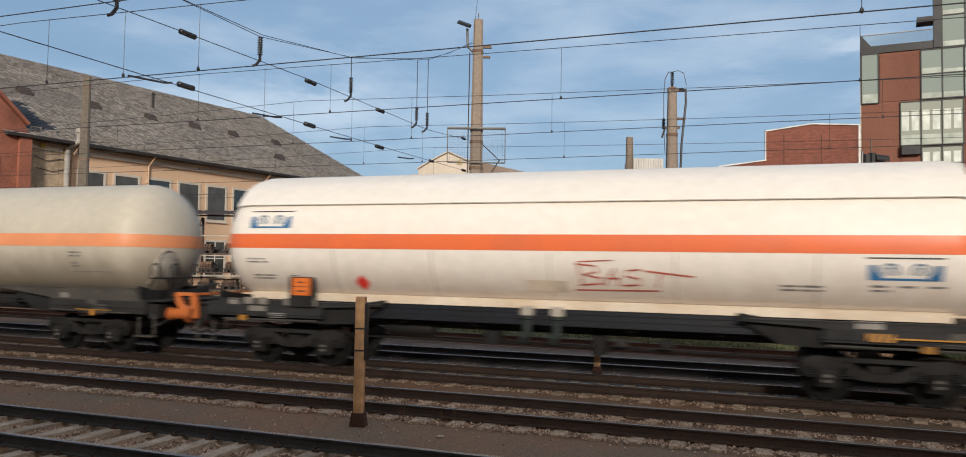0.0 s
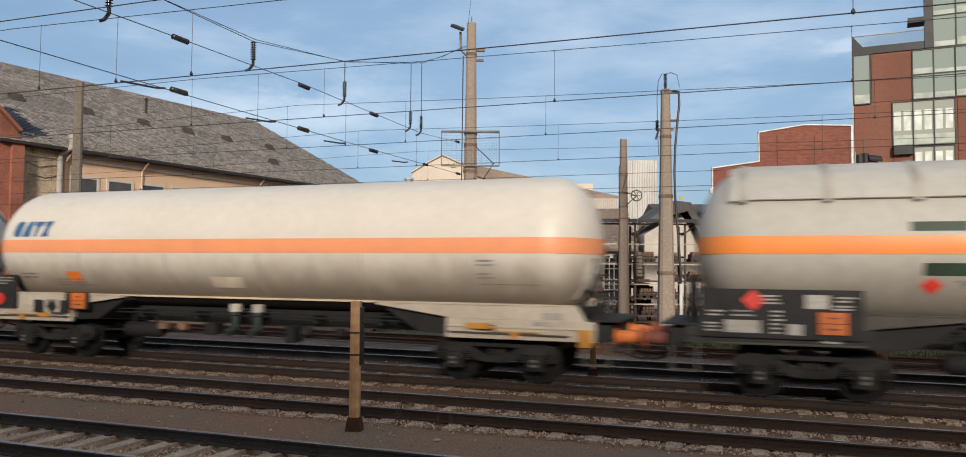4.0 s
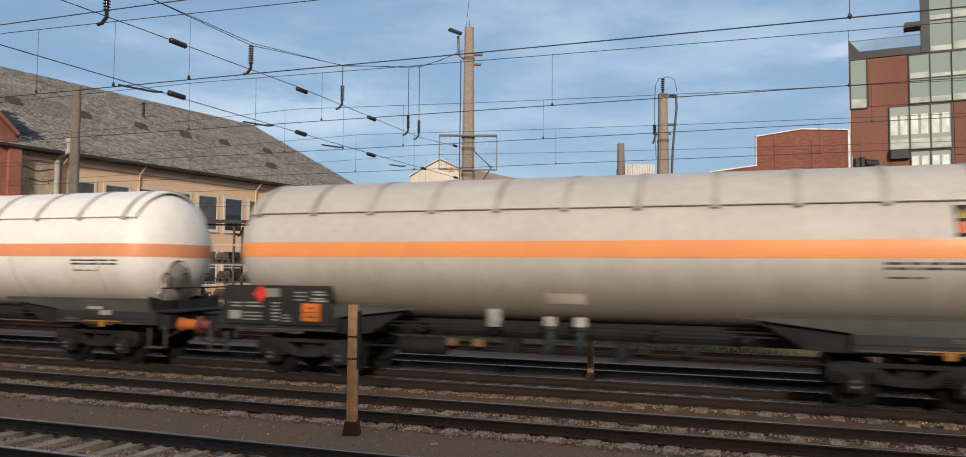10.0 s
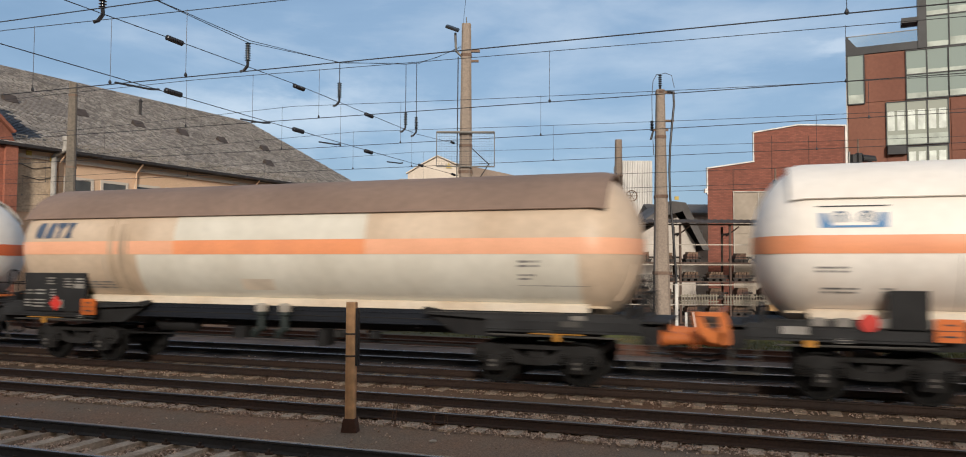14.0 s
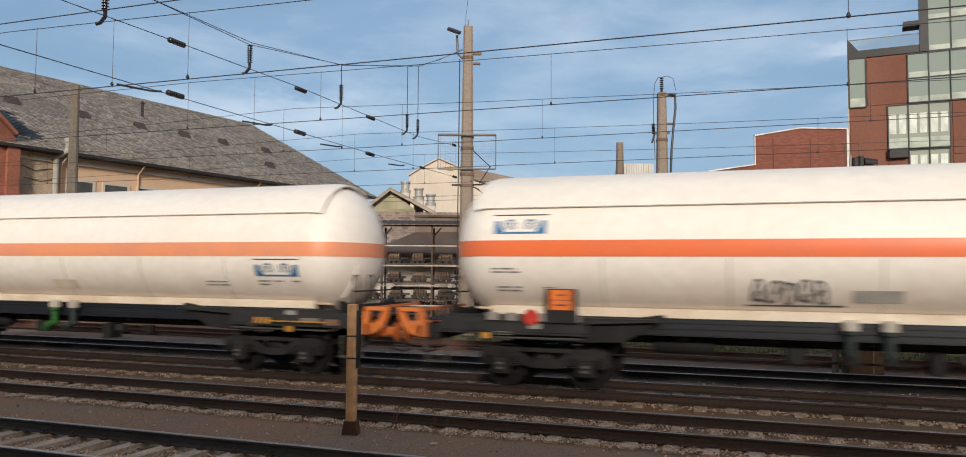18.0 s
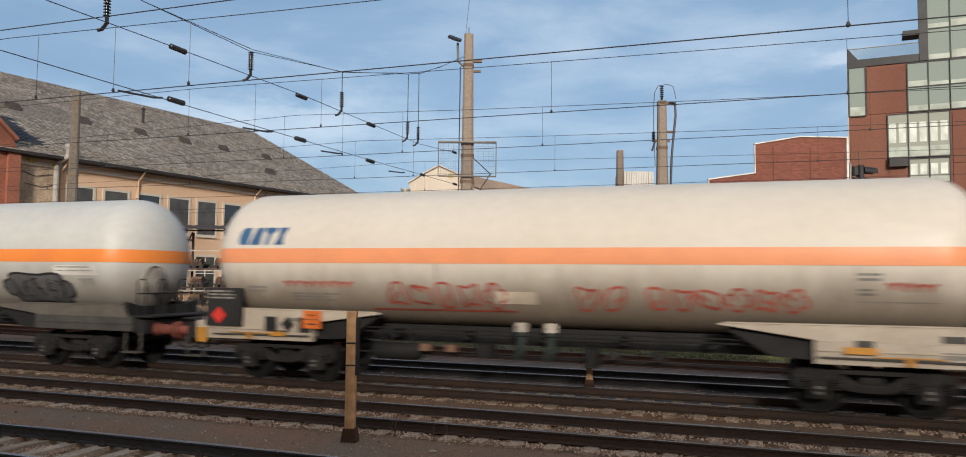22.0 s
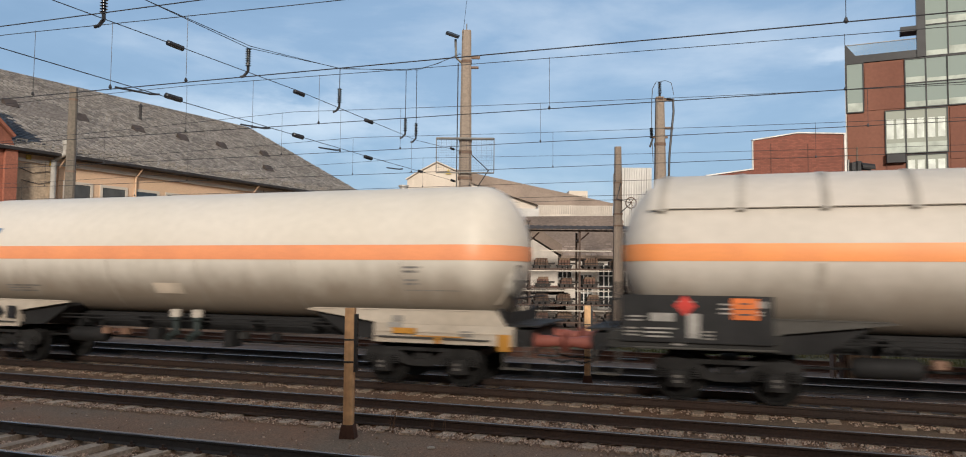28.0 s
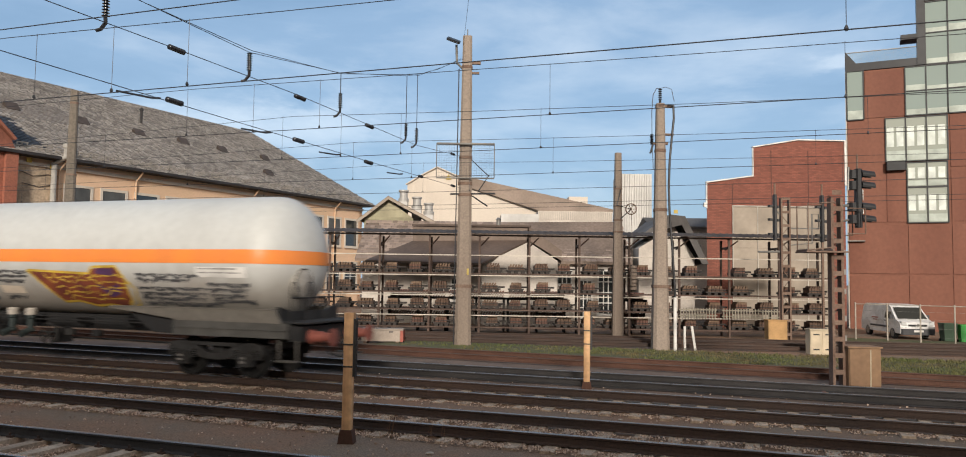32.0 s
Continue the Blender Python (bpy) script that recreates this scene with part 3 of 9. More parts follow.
    # snow guard, roof hatches, vent pipe, gutter, downpipes
    for i in range(44):
        g = Mesh()
        x = 0.5 + i * 0.75
        p = Vector((x, -e, ez - 0.1)) + up * (0.62 if i % 2 else 0.85) + nrm * 0.05
        g.tube(p + Vector((-0.33, 0, 0)), p + Vector((0.33, 0, 0)), 0.04, seg=6)
        g.bar(p, p - nrm * 0.08 - up * 0.15, 0.04, 0.04)
        p2 = p + nrm * 0.20
        g.tube(p2 + Vector((-0.33, 0, 0)), p2 + Vector((0.33, 0, 0)), 0.04, seg=6)
        for dx in (-0.3, 0, 0.3):
            g.bar(p2 + Vector((dx, 0, 0)), p + Vector((dx, 0, 0)), 0.05, 0.05)
        part("snow_guard", g, GUARDGREY, ob)
    for x, d in ((-0.6, 8.3), (3.9, 8.3), (8.9, 8.2), (13.6, 8.1), (17.9, 8.2), (22.1, 8.2), (27.2, 8.1), (23.5, 3.6)):
        h = Mesh()
        p = Vector((x, -e, ez - 0.1)) + up * (d + 0.05)
        r = [p - Vector((0.44, 0, 0)), p + Vector((0.44, 0, 0)), p + Vector((0.44, 0, 0)) + up * 0.65, p - Vector((0.44, 0, 0)) + up * 0.65]
        h.add([v + nrm * 0.02 for v in r] + [v + nrm * (0.06 if i < 2 else 0.34) for i, v in enumerate(r)],
              [(0, 1, 2, 3), (4, 5, 6, 7), (0, 1, 5, 4), (1, 2, 6, 5), (2, 3, 7, 6), (3, 0, 4, 7)])
        part("roof_hatch", h, HATCHBROWN, ob, "dark brown metal roof hatch")
    v = Mesh()
    p = Vector((16.27, -e, ez - 0.1)) + up * 12.1
    v.tube(p, p + Vector((0, 0, 1.1)), 0.11, seg=10)
    v.tube(p + Vector((0, 0, 1.1)), p + Vector((0, 0, 1.3)), 0.22, 0.05, seg=10)
    part("vent_pipe", v, DARKROOF, ob)
    gu = Mesh()
    gu.slab([(0, 0), (L + 0.6, 0), (L + 0.6, 0.16), (0, 0.16)], -0.09, 0.09)
    gm = part("gutter", gu, DARKROOF, ob, at=(x0, -e - 0.09, ez - 0.26))
    for x in (2.8, 8.17, 18.8, 29.0):
        d = Mesh()
        d.line([(x, -e, ez - 0.3), (x, -0.12, ez - 0.9), (x, -0.12, 0)], 0.06, 8)
        part("downpipe", d, PLASTER, gm, at=(-x0, e + 0.09, -ez + 0.26))
    part("cornice", boxm(0, -0.16, ez - 0.75, L - 1, 0, ez - 0.55), CREAM, ob)
    for i in range(13):
        x = 4.15 + 2.49 * i
        if x < L - 1.8:
            window(ob, x, 5.3, 1.65, 2.38, 0, pane=BLINDGREY if i % 3 != 2 else GLASS, surround=CREAM, bars_v=0, bars_h=0, t=0.17)
            window(ob, x, 1.3, 1.72, 2.38, 0, surround=CREAM, t=0.17)
    fl = Mesh()
    fl.line([(2.35, -0.30, ez - 4), (2.35, -0.30, ez - 0.5), (2.58, -1.0, ez - 0.1), (2.58, -1.05, ez + 0.40)], 0.16, 10)
    fl.lathe([(ez + 0.35, 0.16), (ez + 0.38, 0.23), (ez + 0.62, 0.23), (ez + 0.66, 0.1)], "z", (2.58, -1.05, 0.05), seg=12)
    part("flue", fl, FLUEGREY, ob, "pale grey flue pipe with a cowl")
    for x, z in ((0.87, 8.80), (2.3, 8.62)):
        part("wall_plate", boxm(x - 0.15, -0.24, z, x + 0.15, -0.19, z + 0.26), YELLOWPL, ob, "small yellow wall plate")
    cb = Mesh()
    cb.line([(0.4, -0.09, 8.3), (1.2, -0.12, 8.05), (2.1, -0.09, 8.25), (2.7, -0.09, 8.2)], 0.02)
    cb.line([(0.6, -0.09, 7.6), (1.6, -0.10, 7.45), (2.5, -0.09, 7.7)], 0.02)
    part("wall_cable", cb, DARKWIRE, ob)
    # a bricked-up bay and plain pilaster near the front corner
    part("blind_bay", boxm(0.3, -0.05, ez - 3.9, 2.62, 0, ez - 0.80), WEATHERED, ob, "weathered grey rendered bay")
    return ob


def slate_var():
    m = bpy.data.materials.new("weathered_slates")
    m.use_nodes = True
    n, l = m.node_tree.nodes, m.node_tree.links
    p = n["Principled BSDF"]
    p.inputs["Roughness"].default_value = 0.8
    g, r = n.new("ShaderNodeNewGeometry"), n.new("ShaderNodeValToRGB")
    r.color_ramp.elements[0].color, r.color_ramp.elements[1].color = (0.25, 0.222, 0.195, 1), (0.58, 0.52, 0.455, 1)
    co, nz = n.new("ShaderNodeTexCoord"), n.new("ShaderNodeTexNoise")
    nz.inputs["Scale"].default_value = 0.35
    nz.inputs["Detail"].default_value = 6
    mx = n.new("ShaderNodeMix")
    mx.data_type, mx.blend_type = "RGBA", "MULTIPLY"
    mx.inputs["Factor"].default_value = 0.55
    l.new(co.outputs["Object"], nz.inputs["Vector"])
    l.new(g.outputs["Random Per Island"], r.inputs["Fac"])
    l.new(r.outputs["Color"], mx.inputs["A"])
    l.new(nz.outputs["Fac"], mx.inputs["B"])
    l.new(mx.outputs["Result"], p.inputs["Base Color"])
    return m


SLATE_VAR = slate_var()
SLATE_OBJ = mat("single_slate", (0.275, 0.242, 0.213), 0.8, vary=0.3, fine=7, coarse=1.5, bump=0.2, tint=(0.13, 0.112, 0.095))
HATCHBROWN = mat("brown_hatch_metal", (0.075, 0.055, 0.045), 0.7, vary=0.2)
FLUEGREY = mat("pale_flue", (0.46, 0.44, 0.40), 0.6, vary=0.15, bump=0.02)
YELLOWPL = mat("yellow_plate", (0.62, 0.42, 0.06), 0.6, vary=0.1, bump=0)
GUARDGREY = mat("grey_guard_steel", (0.42, 0.38, 0.33), 0.7, vary=0.2)
DARKROOF = mat("dark_roof_metal", (0.045, 0.04, 0.04), 0.6, 0.2, vary=0.2)
WEATHERED = mat("weathered_render", (0.58, 0.45, 0.32), 0.9, vary=0.3, fine=8, coarse=1.2, bump=0.2)
BLINDGREY = mat("grey_blind", (0.10, 0.105, 0.105), 0.5, vary=0.08, bump=0)
long_house()


def brick_gable_house():
    """The orange brick house end with a stepped parapet beside the long house."""
    ob = thing("brick_gable_house", "orange red brick house with a pale coped gable", "building", pose(-39.81, 32.34, 0, 0, 0, 81.49))
    q = Mesh()
    q.slab([(-9, -0.4), (-0.05, -0.4), (-0.05, 9.2), (-0.4, 9.9), (-3.4, 12.6), (-9, 12.6)], -0.55, 0.5)
    part("wall", q, ORANGEBRICK, ob)
    c = Mesh()
    c.bar((-0.2, -0.05, 9.95), (-3.45, -0.05, 12.85), 1.25, 0.16)
    part("coping", c, ORANGEBRICK, ob)
    p = Mesh()
    p.box(-0.75, -0.75, -0.4, -0.06, -0.55, 9.3)
    part("pilaster", p, ORANGEBRICK, ob)
    for z in (2.0, 5.8):
        window(ob, -2.4, z, 1.1, 2.0, -0.55, surround=ORANGEBRICK)
    return ob


brick_gable_house()


def office_tower():
    """The red panelled office block with its glazed corner. Local x runs along the front."""
    ob = thing("office_tower", "tall red panelled office block with a glazed corner", "building", pose(5.69, 51.94, 0, 0, 0, -6.5))
    D = 14.0
    body = Mesh()
    body.prism([(0, 0), (3.9, 0), (5.3, D), (0.6, D)], -0.8, 15.6)
    body.prism([(3.9, 0), (26, 0), (26, D), (5.3, D)], -0.8, 30)
    part("wall", body, PANELRED, ob)
    # plain red cladding panels, proud of the wall, with open joints
    for x0, x1, z0, z1 in ((1.0, 3.2, 12.6, 15.5), (0.02, 2.05, 6.2, 12.45), (2.1, 3.15, 6.2, 9.8), (0.02, 3.15, 3.1, 6.05), (0.02, 3.15, -0.6, 3.0), (3.2, 5.3, 3.1, 6.05), (3.2, 5.3, -0.6, 3.0),
                           (5.45, 9.0, 9.4, 12.5), (5.45, 9.0, 6.2, 9.3), (5.45, 9.0, 3.1, 6.05), (5.45, 9.0, -0.6, 3.0)):
        part("cladding_panel", boxm(x0 + 0.02, -0.05, z0 + 0.02, x1 - 0.02, 0, z1 - 0.02), PANELRED, ob)
    def bay(x0, x1, z0, z1, pane=None, nv=1, nh=1):
        t = 0.055
        w = part("window", boxm(x0, -0.028, z0, x1, -0.002, z1), BACKPANE, ob)
        for xx in [x0 + (x1 - x0) * i / nv for i in range(nv + 1)]:
            part("mullion", boxm(xx - t / 2, -0.14, z0, xx + t / 2, -0.03, z1), DARKFRAME, w)
        for zz in [z0 + (z1 - z0) * i / nh for i in range(nh + 1)]:
            part("transom", boxm(x0, -0.125, zz - t / 2, x1, -0.03, zz + t / 2), DARKFRAME, w)
        for i in range(nv):
            for j in range(nh):
                a0, a1 = x0 + (x1 - x0) * i / nv + t / 2, x0 + (x1 - x0) * (i + 1) / nv - t / 2
                b0, b1 = z0 + (z1 - z0) * j / nh + t / 2, z0 + (z1 - z0) * (j + 1) / nh - t / 2
                part("pane", boxm(a0, -0.07, b0, a1, -0.03, b1), pane or TOWERGLASS, w)
                if pane is BLINDPANE:
                    k = 2
                    for s in range(k):
                        c0 = a0 + (a1 - a0) * (s + 0.08) / k
                        c1 = a0 + (a1 - a0) * (s + 0.80) / k
                        part("blind", boxm(c0, -0.085, b0 + (b1 - b0) * 0.34, c1, -0.072, b1 - (b1 - b0) * 0.2), BLIND, w, "pale vertical window blind")
                    part("blind", boxm(a0 + 0.02, -0.084, b0 + 0.05, a1 - 0.02, -0.073, b0 + (b1 - b0) * 0.24), PALEBLIND, w)
                elif z0 > 12:
                    part("blind", boxm(a0 + 0.02, -0.082, b0 + 0.02, a1 - 0.02, -0.073, b0 + (b1 - b0) * random.uniform(0.12, 0.3)), PALEBLIND, w, "pale drawn-down blind")
        return w
    bay(0.02, 0.95, 12.55, 15.6, nh=1)
    bay(3.2, 5.4, 12.6, 15.55, nv=2, nh=2)
    bay(5.4, 9.0, 12.6, 15.55, nv=3, nh=2)
    bay(4.3, 9.0, 15.62, 19.4, nv=4, nh=2)
    bay(4.3, 9.0, 19.5, 23.0, nv=4, nh=2)
    bay(2.1, 5.35, 9.85, 12.5, BLINDPANE, nv=3)
    bay(3.2, 5.3, 8.3, 9.75, BLINDPANE, nv=2)
    bay(3.2, 5.3, 6.15, 8.25, BLINDPANE, nv=2)
    # dark edges, terrace with a glass balustrade, plant box
    part("edge_band", boxm(-0.06, -0.10, 15.62, 3.95, 0.4, 16.08), DARKFRAME, ob)
    part("edge_band", boxm(3.86, -0.16, 15.62, 4.28, 0.4, 30), DARKFRAME, ob)
    part("edge_band", boxm(-0.07, -0.06, -0.6, 0.0, 0.3, 15.6), EDGEPALE, ob, "pale metal corner trim")
    bal = part("balustrade", boxm(0.0, -0.05, 16.08, 3.86, -0.02, 16.76), BALGLASS, ob, "clear glass terrace balustrade")
    pr = Mesh()
    pr.box(-0.04, -0.08, 16.76, 3.86, 0.0, 16.80)
    for i in range(30):
        pr.box(0.12 + i * 0.125, -0.018, 16.08, 0.125 + i * 0.125, -0.010, 16.76)
    part("balustrade_rail", pr, STEEL, bal)
    part("terrace_unit", boxm(3.0, -0.3, 17.2, 3.9, 0.8, 17.5), DARKFRAME, ob)
    fin = Mesh()
    fin.slab([(-0.04, 16.08), (0.55, 16.08), (-0.04, 16.85)], -0.10, -0.05)
    part("corner_fin", fin, DARKFRAME, ob)
    lm = Mesh()
    lm.box(0.0, -0.35, 5.05, 0.9, -0.05, 5.11)
    part("wall_arm", lm, STEEL, ob)
    un = Mesh()
    un.box(2.1, -0.45, 9.3, 3.15, 0.02, 9.85, bevel=0.05)
    part("wall_unit", un, DARKFRAME, ob, "dark box on the facade")
    return ob


PANELRED = mat("red_cladding", (0.212, 0.080, 0.047), 0.7, vary=0.14, fine=5, coarse=0.35, bump=0.05, tint=(0.17, 0.062, 0.038), streak=1.5)
EDGEPALE = mat("pale_trim", (0.5, 0.46, 0.40), 0.6, vary=0.1)
BALGLASS = clear_glass("balustrade_glass", (0.86, 0.92, 0.94))
BLINDPANE = glass("glass_before_blinds", (0.34, 0.37, 0.32), 0.08)
BACKPANE = mat("glazing_back", (0.10, 0.10, 0.09), 0.6, vary=0.1, bump=0)
PALEBLIND = mat("cream_blind", (0.50, 0.56, 0.50), 0.6, vary=0.06, bump=0)
office_tower()


def brick_hall():
    """The red brick hall with a beige sheet front, behind the rack; its plan narrows away from the yard."""
    ob = thing("brick_hall", "red brick hall with beige sheet cladding", "building", yard_pose(0, 46.4))
    ring = [(13.47, -0.4), (21.85, -0.4), (21.85, 11.08), (19.0, 11.1), (16.3, 10.63), (16.3, 8.87), (13.47, 8.45)]
    q = Mesh()
    k = len(ring)
    q.add([(x, 0, z) for x, z in ring] + [(x + (2.9 if x < 17 else 0.0), 6.5, z) for x, z in ring],
          [tuple(range(k)), tuple(range(2 * k - 1, k - 1, -1))] + [(i, k + i, k + (i + 1) % k, (i + 1) % k) for i in range(k)])
    wall = part("wall", q, BRICKCOURSE, ob)
    for a, b in (((13.43, 8.45), (16.3, 8.88)), ((16.26, 10.64), (19.0, 11.12)), ((19.0, 11.12), (21.9, 11.10))):
        c = Mesh()
        c.bar((a[0], 0.06, a[1] + 0.04), (b[0], 0.06, b[1] + 0.04), 0.3, 0.07)
        part("coping", c, WHITEPAINT, ob, "white metal coping")
    part("corner_trim", boxm(13.43, -0.03, 6.9, 13.50, 0.1, 8.46), WHITEPAINT, ob)
    part("corner_trim", boxm(16.25, -0.03, 8.9, 16.31, 0.1, 10.64), WHITEPAINT, ob)
    part("corner_trim", boxm(21.80, -0.12, 8.4, 21.92, 0.1, 11.1), WHITEPAINT, ob)
    part("corbel", boxm(13.30, -0.05, 7.0, 13.47, 0.2, 7.25), WHITEPAINT, ob)
    # header courses standing a little proud, and three expansion joints
    for i in range(36):
        z = 1.0 + 0.27 * i
        x0 = 13.48 if z < 8.4 else 16.31
        if z < 10.4:
            part("brick_course", boxm(x0, -0.012, z, 21.84, 0, z + 0.075), BRICKCOURSE, wall)
    for x in (15.0, 17.35, 19.6):
        part("joint", boxm(x, -0.016, 7.05, x + 0.05, -0.004, 8.4 if x < 16 else 10.5), EDGEBRICK, wall)
    clad = part("sheet_cladding", boxm(15.0, -0.05, -0.4, 21.0, 0, 7.02), BEIGE, ob, "beige sheet cladding in large panels")
    for i in range(4):
        for j in range(3):
            x, z = 15.02 + 1.5 * i, -0.3 + 2.42 * j
            part("sheet_panel", boxm(x, -0.085, z, x + 1.455, -0.05, z + 2.39), BEIGE, clad)
    for x in (15.0, 16.5, 19.5):
        part("trim", boxm(x - 0.02, -0.13, 0, x + 0.03, -0.088, 7.05), EDGEPALE, ob)
    part("trim", boxm(14.98, -0.13, 7.03, 21.0, -0.0, 7.10), EDGEPALE, ob)
    return ob


def course_brick():
    """Red brick in real courses: thin pale beds, each brick a little different."""
    m = bpy.data.materials.new("coursed_red_brick")
    m.use_nodes = True
    n, l = m.node_tree.nodes, m.node_tree.links
    p = n["Principled BSDF"]
    p.inputs["Roughness"].default_value = 0.88
    co, mp, br = n.new("ShaderNodeTexCoord"), n.new("ShaderNodeMapping"), n.new("ShaderNodeTexBrick")
    mp.inputs["Rotation"].default_value = (radians(90), 0, 0)
    br.inputs["Color1"].default_value = (0.31, 0.108, 0.074, 1)
    br.inputs["Color2"].default_value = (0.215, 0.075, 0.053, 1)
    br.inputs["Mortar"].default_value = (0.17, 0.075, 0.055, 1)
    br.inputs["Scale"].default_value = 1.0
    br.inputs["Brick Width"].default_value, br.inputs["Row Height"].default_value = 0.27, 0.09
    br.inputs["Mortar Size"].default_value = 0.010
    nz, mx = n.new("ShaderNodeTexNoise"), n.new("ShaderNodeMix")
    nz.inputs["Scale"].default_value, nz.inputs["Detail"].default_value = 0.5, 6
    mx.data_type, mx.blend_type = "RGBA", "MULTIPLY"
    mx.inputs["Factor"].default_value = 0.35
    l.new(co.outputs["Object"], mp.inputs["Vector"])
    l.new(mp.outputs["Vector"], br.inputs["Vector"])
    l.new(co.outputs["Object"], nz.inputs["Vector"])
    l.new(br.outputs["Color"], mx.inputs["A"])
    l.new(nz.outputs["Fac"], mx.inputs["B"])
    l.new(mx.outputs["Result"], p.inputs["Base Color"])
    return m


BRICKCOURSE = course_brick()
EDGEBRICK = mat("dark_joint", (0.12, 0.05, 0.04), 0.9, vary=0.1, bump=0)
brick_hall()


def tile_house():
    """Low white house with a long brown tiled roof behind the rack."""
    ob = thing("tile_house", "low white rendered house with a brown tiled roof", "building", yard_pose(0, 46))
    q = Mesh()
    q.box(-7.2, 0, -0.5, 8.6, 7, 3.7)
    part("wall", q, WHITEWALL, ob)
    r = Mesh()
    z0, z1 = 3.55, 6.05
    r.add([(-7.6, -0.5, z0), (8.8, -0.5, z0), (8.8, 3.5, z1 + 0.2), (-7.6, 3.5, z1 - 0.1), (8.8, 7.5, z0), (-7.6, 7.5, z0), (-7.6, -0.5, z0 - 0.15), (8.8, -0.5, z0 - 0.15)],
          [(0, 1, 2, 3), (3, 2, 4, 5), (0, 6, 7, 1), (0, 3, 5), (1, 4, 2), (6, 5, 4, 7)])
    part("roof", r, ROOFBROWN, ob, "brown tiled roof")
    tiles, rng = Mesh(), random.Random(31)
    for j in range(15):
        t = j / 15
        for i in range(48):
            x = -7.55 + 0.34 * i + (0.17 if j % 2 else 0.0)
            y, z, up = -0.5 + 4 * t, z0 + (z1 - z0 + 0.05) * t, rng.uniform(0.03, 0.055)
            tiles.add([(x, y, z + up), (x + 0.31, y, z + up), (x + 0.31, y + 0.29, z + 0.195), (x, y + 0.29, z + 0.195), (x, y, z - 0.03), (x + 0.31, y, z - 0.03)], [(0, 1, 2, 3), (4, 5, 1, 0)])
    me = bpy.data.meshes.new("roof_tiles")
    me.from_pydata(tiles.v, [], tiles.f)
    me.materials.append(TILE_VAR)
    tagged(part("roof_tiles", me, None, ob), kind="stuff")
    # projecting dark gable roof in front
    g = Mesh()
    g.add([(-6.68, -2.4, 3.42), (-0.09, -2.4, 3.34), (2.68, 0.5, 4.82), (-4.28, 0.5, 4.68), (-6.68, -2.4, 3.30), (-0.09, -2.4, 3.22), (2.68, 0.5, 4.70), (-4.28, 0.5, 4.56)],
          [(0, 1, 2, 3), (7, 6, 5, 4), (0, 4, 5, 1), (1, 5, 6, 2), (2, 6, 7, 3), (3, 7, 4, 0)])
    part("porch_roof", g, PORCHROOF, ob, "dark brown porch roof")
    up_ = Mesh()
    up_.add([(-4.28, 0.52, 4.6), (2.68, 0.52, 4.74), (2.78, 0.56, 5.72), (-4.3, 0.56, 5.58), (-4.28, 4, 4.6), (2.68, 4, 4.74), (2.78, 4, 5.9), (-4.3, 4, 5.8)],
            [(0, 1, 2, 3), (3, 2, 6, 7), (1, 5, 6, 2), (0, 3, 7, 4)])
    part("dormer", up_, PORCHLIGHT, ob, "brown sheet-clad dormer")
    part("dormer_edge", boxm(-4.35, 0.40, 5.60, 2.85, 0.62, 5.72), PORCHROOF, ob)
    rs = Mesh()
    rs.add([(2.62, -1.0, 4.74), (2.66, -1.0, 5.5), (4.58, -1.0, 4.16), (4.59, -1.0, 3.55), (2.62, 3, 4.9), (2.66, 3, 5.7), (4.58, 3, 4.3), (4.59, 3, 3.6)],
           [(3, 2, 1, 0), (1, 2, 6, 5), (2, 3, 7, 6)])
    part("porch_slope", rs, PORCHLIGHT, ob)
    gw = Mesh()
    gw.slab([(-0.09, -0.3), (4.3, -0.3), (4.3, 3.55), (2.6, 4.62), (-0.09, 3.25)], -1.4, -1.1)
    part("gable_wall", gw, WHITEWALL, ob)
    for x, w, z, h in ((-1.4, 0.9, 1.2, 1.2), (4.85, 0.75, 2.25, 0.73), (7.32, 0.85, 0.5, 2.5), (6.1, 0.7, 0.3, 2.1)):
        window(ob, x, z, w, h, 0 if x != -1.4 else -0.02, surround=WHITEPAINT, bars_v=2, bars_h=1 if h < 1 else 3)
    ch = Mesh()
    ch.tube((0.9, 1.5, 4.5), (0.9, 1.5, 6.1), 0.13, seg=10)
    ch.tube((0.9, 1.5, 6.1), (0.9, 1.5, 6.25), 0.2, 0.06, seg=10)
    part("flue", ch, STEEL, ob)
    return ob


def tile_var():
    m = bpy.data.materials.new("weathered_tiles")
    m.use_nodes = True
    n, l = m.node_tree.nodes, m.node_tree.links
    p = n["Principled BSDF"]
    p.inputs["Roughness"].default_value = 0.85
    g, r = n.new("ShaderNodeNewGeometry"), n.new("ShaderNodeValToRGB")
    r.color_ramp.elements[0].color, r.color_ramp.elements[1].color = (0.15, 0.115, 0.095, 1), (0.33, 0.26, 0.22, 1)
    l.new(g.outputs["Random Per Island"], r.inputs["Fac"])
    l.new(r.outputs["Color"], p.inputs["Base Color"])
    return m


TILE_VAR = tile_var()
PORCHLIGHT = mat("brown_sheet", (0.19, 0.14, 0.11), 0.7, vary=0.15, fine=6, coarse=0.5, bump=0.1)
PORCHROOF = mat("dark_brown_roof", (0.115, 0.082, 0.066), 0.75, vary=0.2, fine=6, coarse=0.5, bump=0.2)
tile_house()


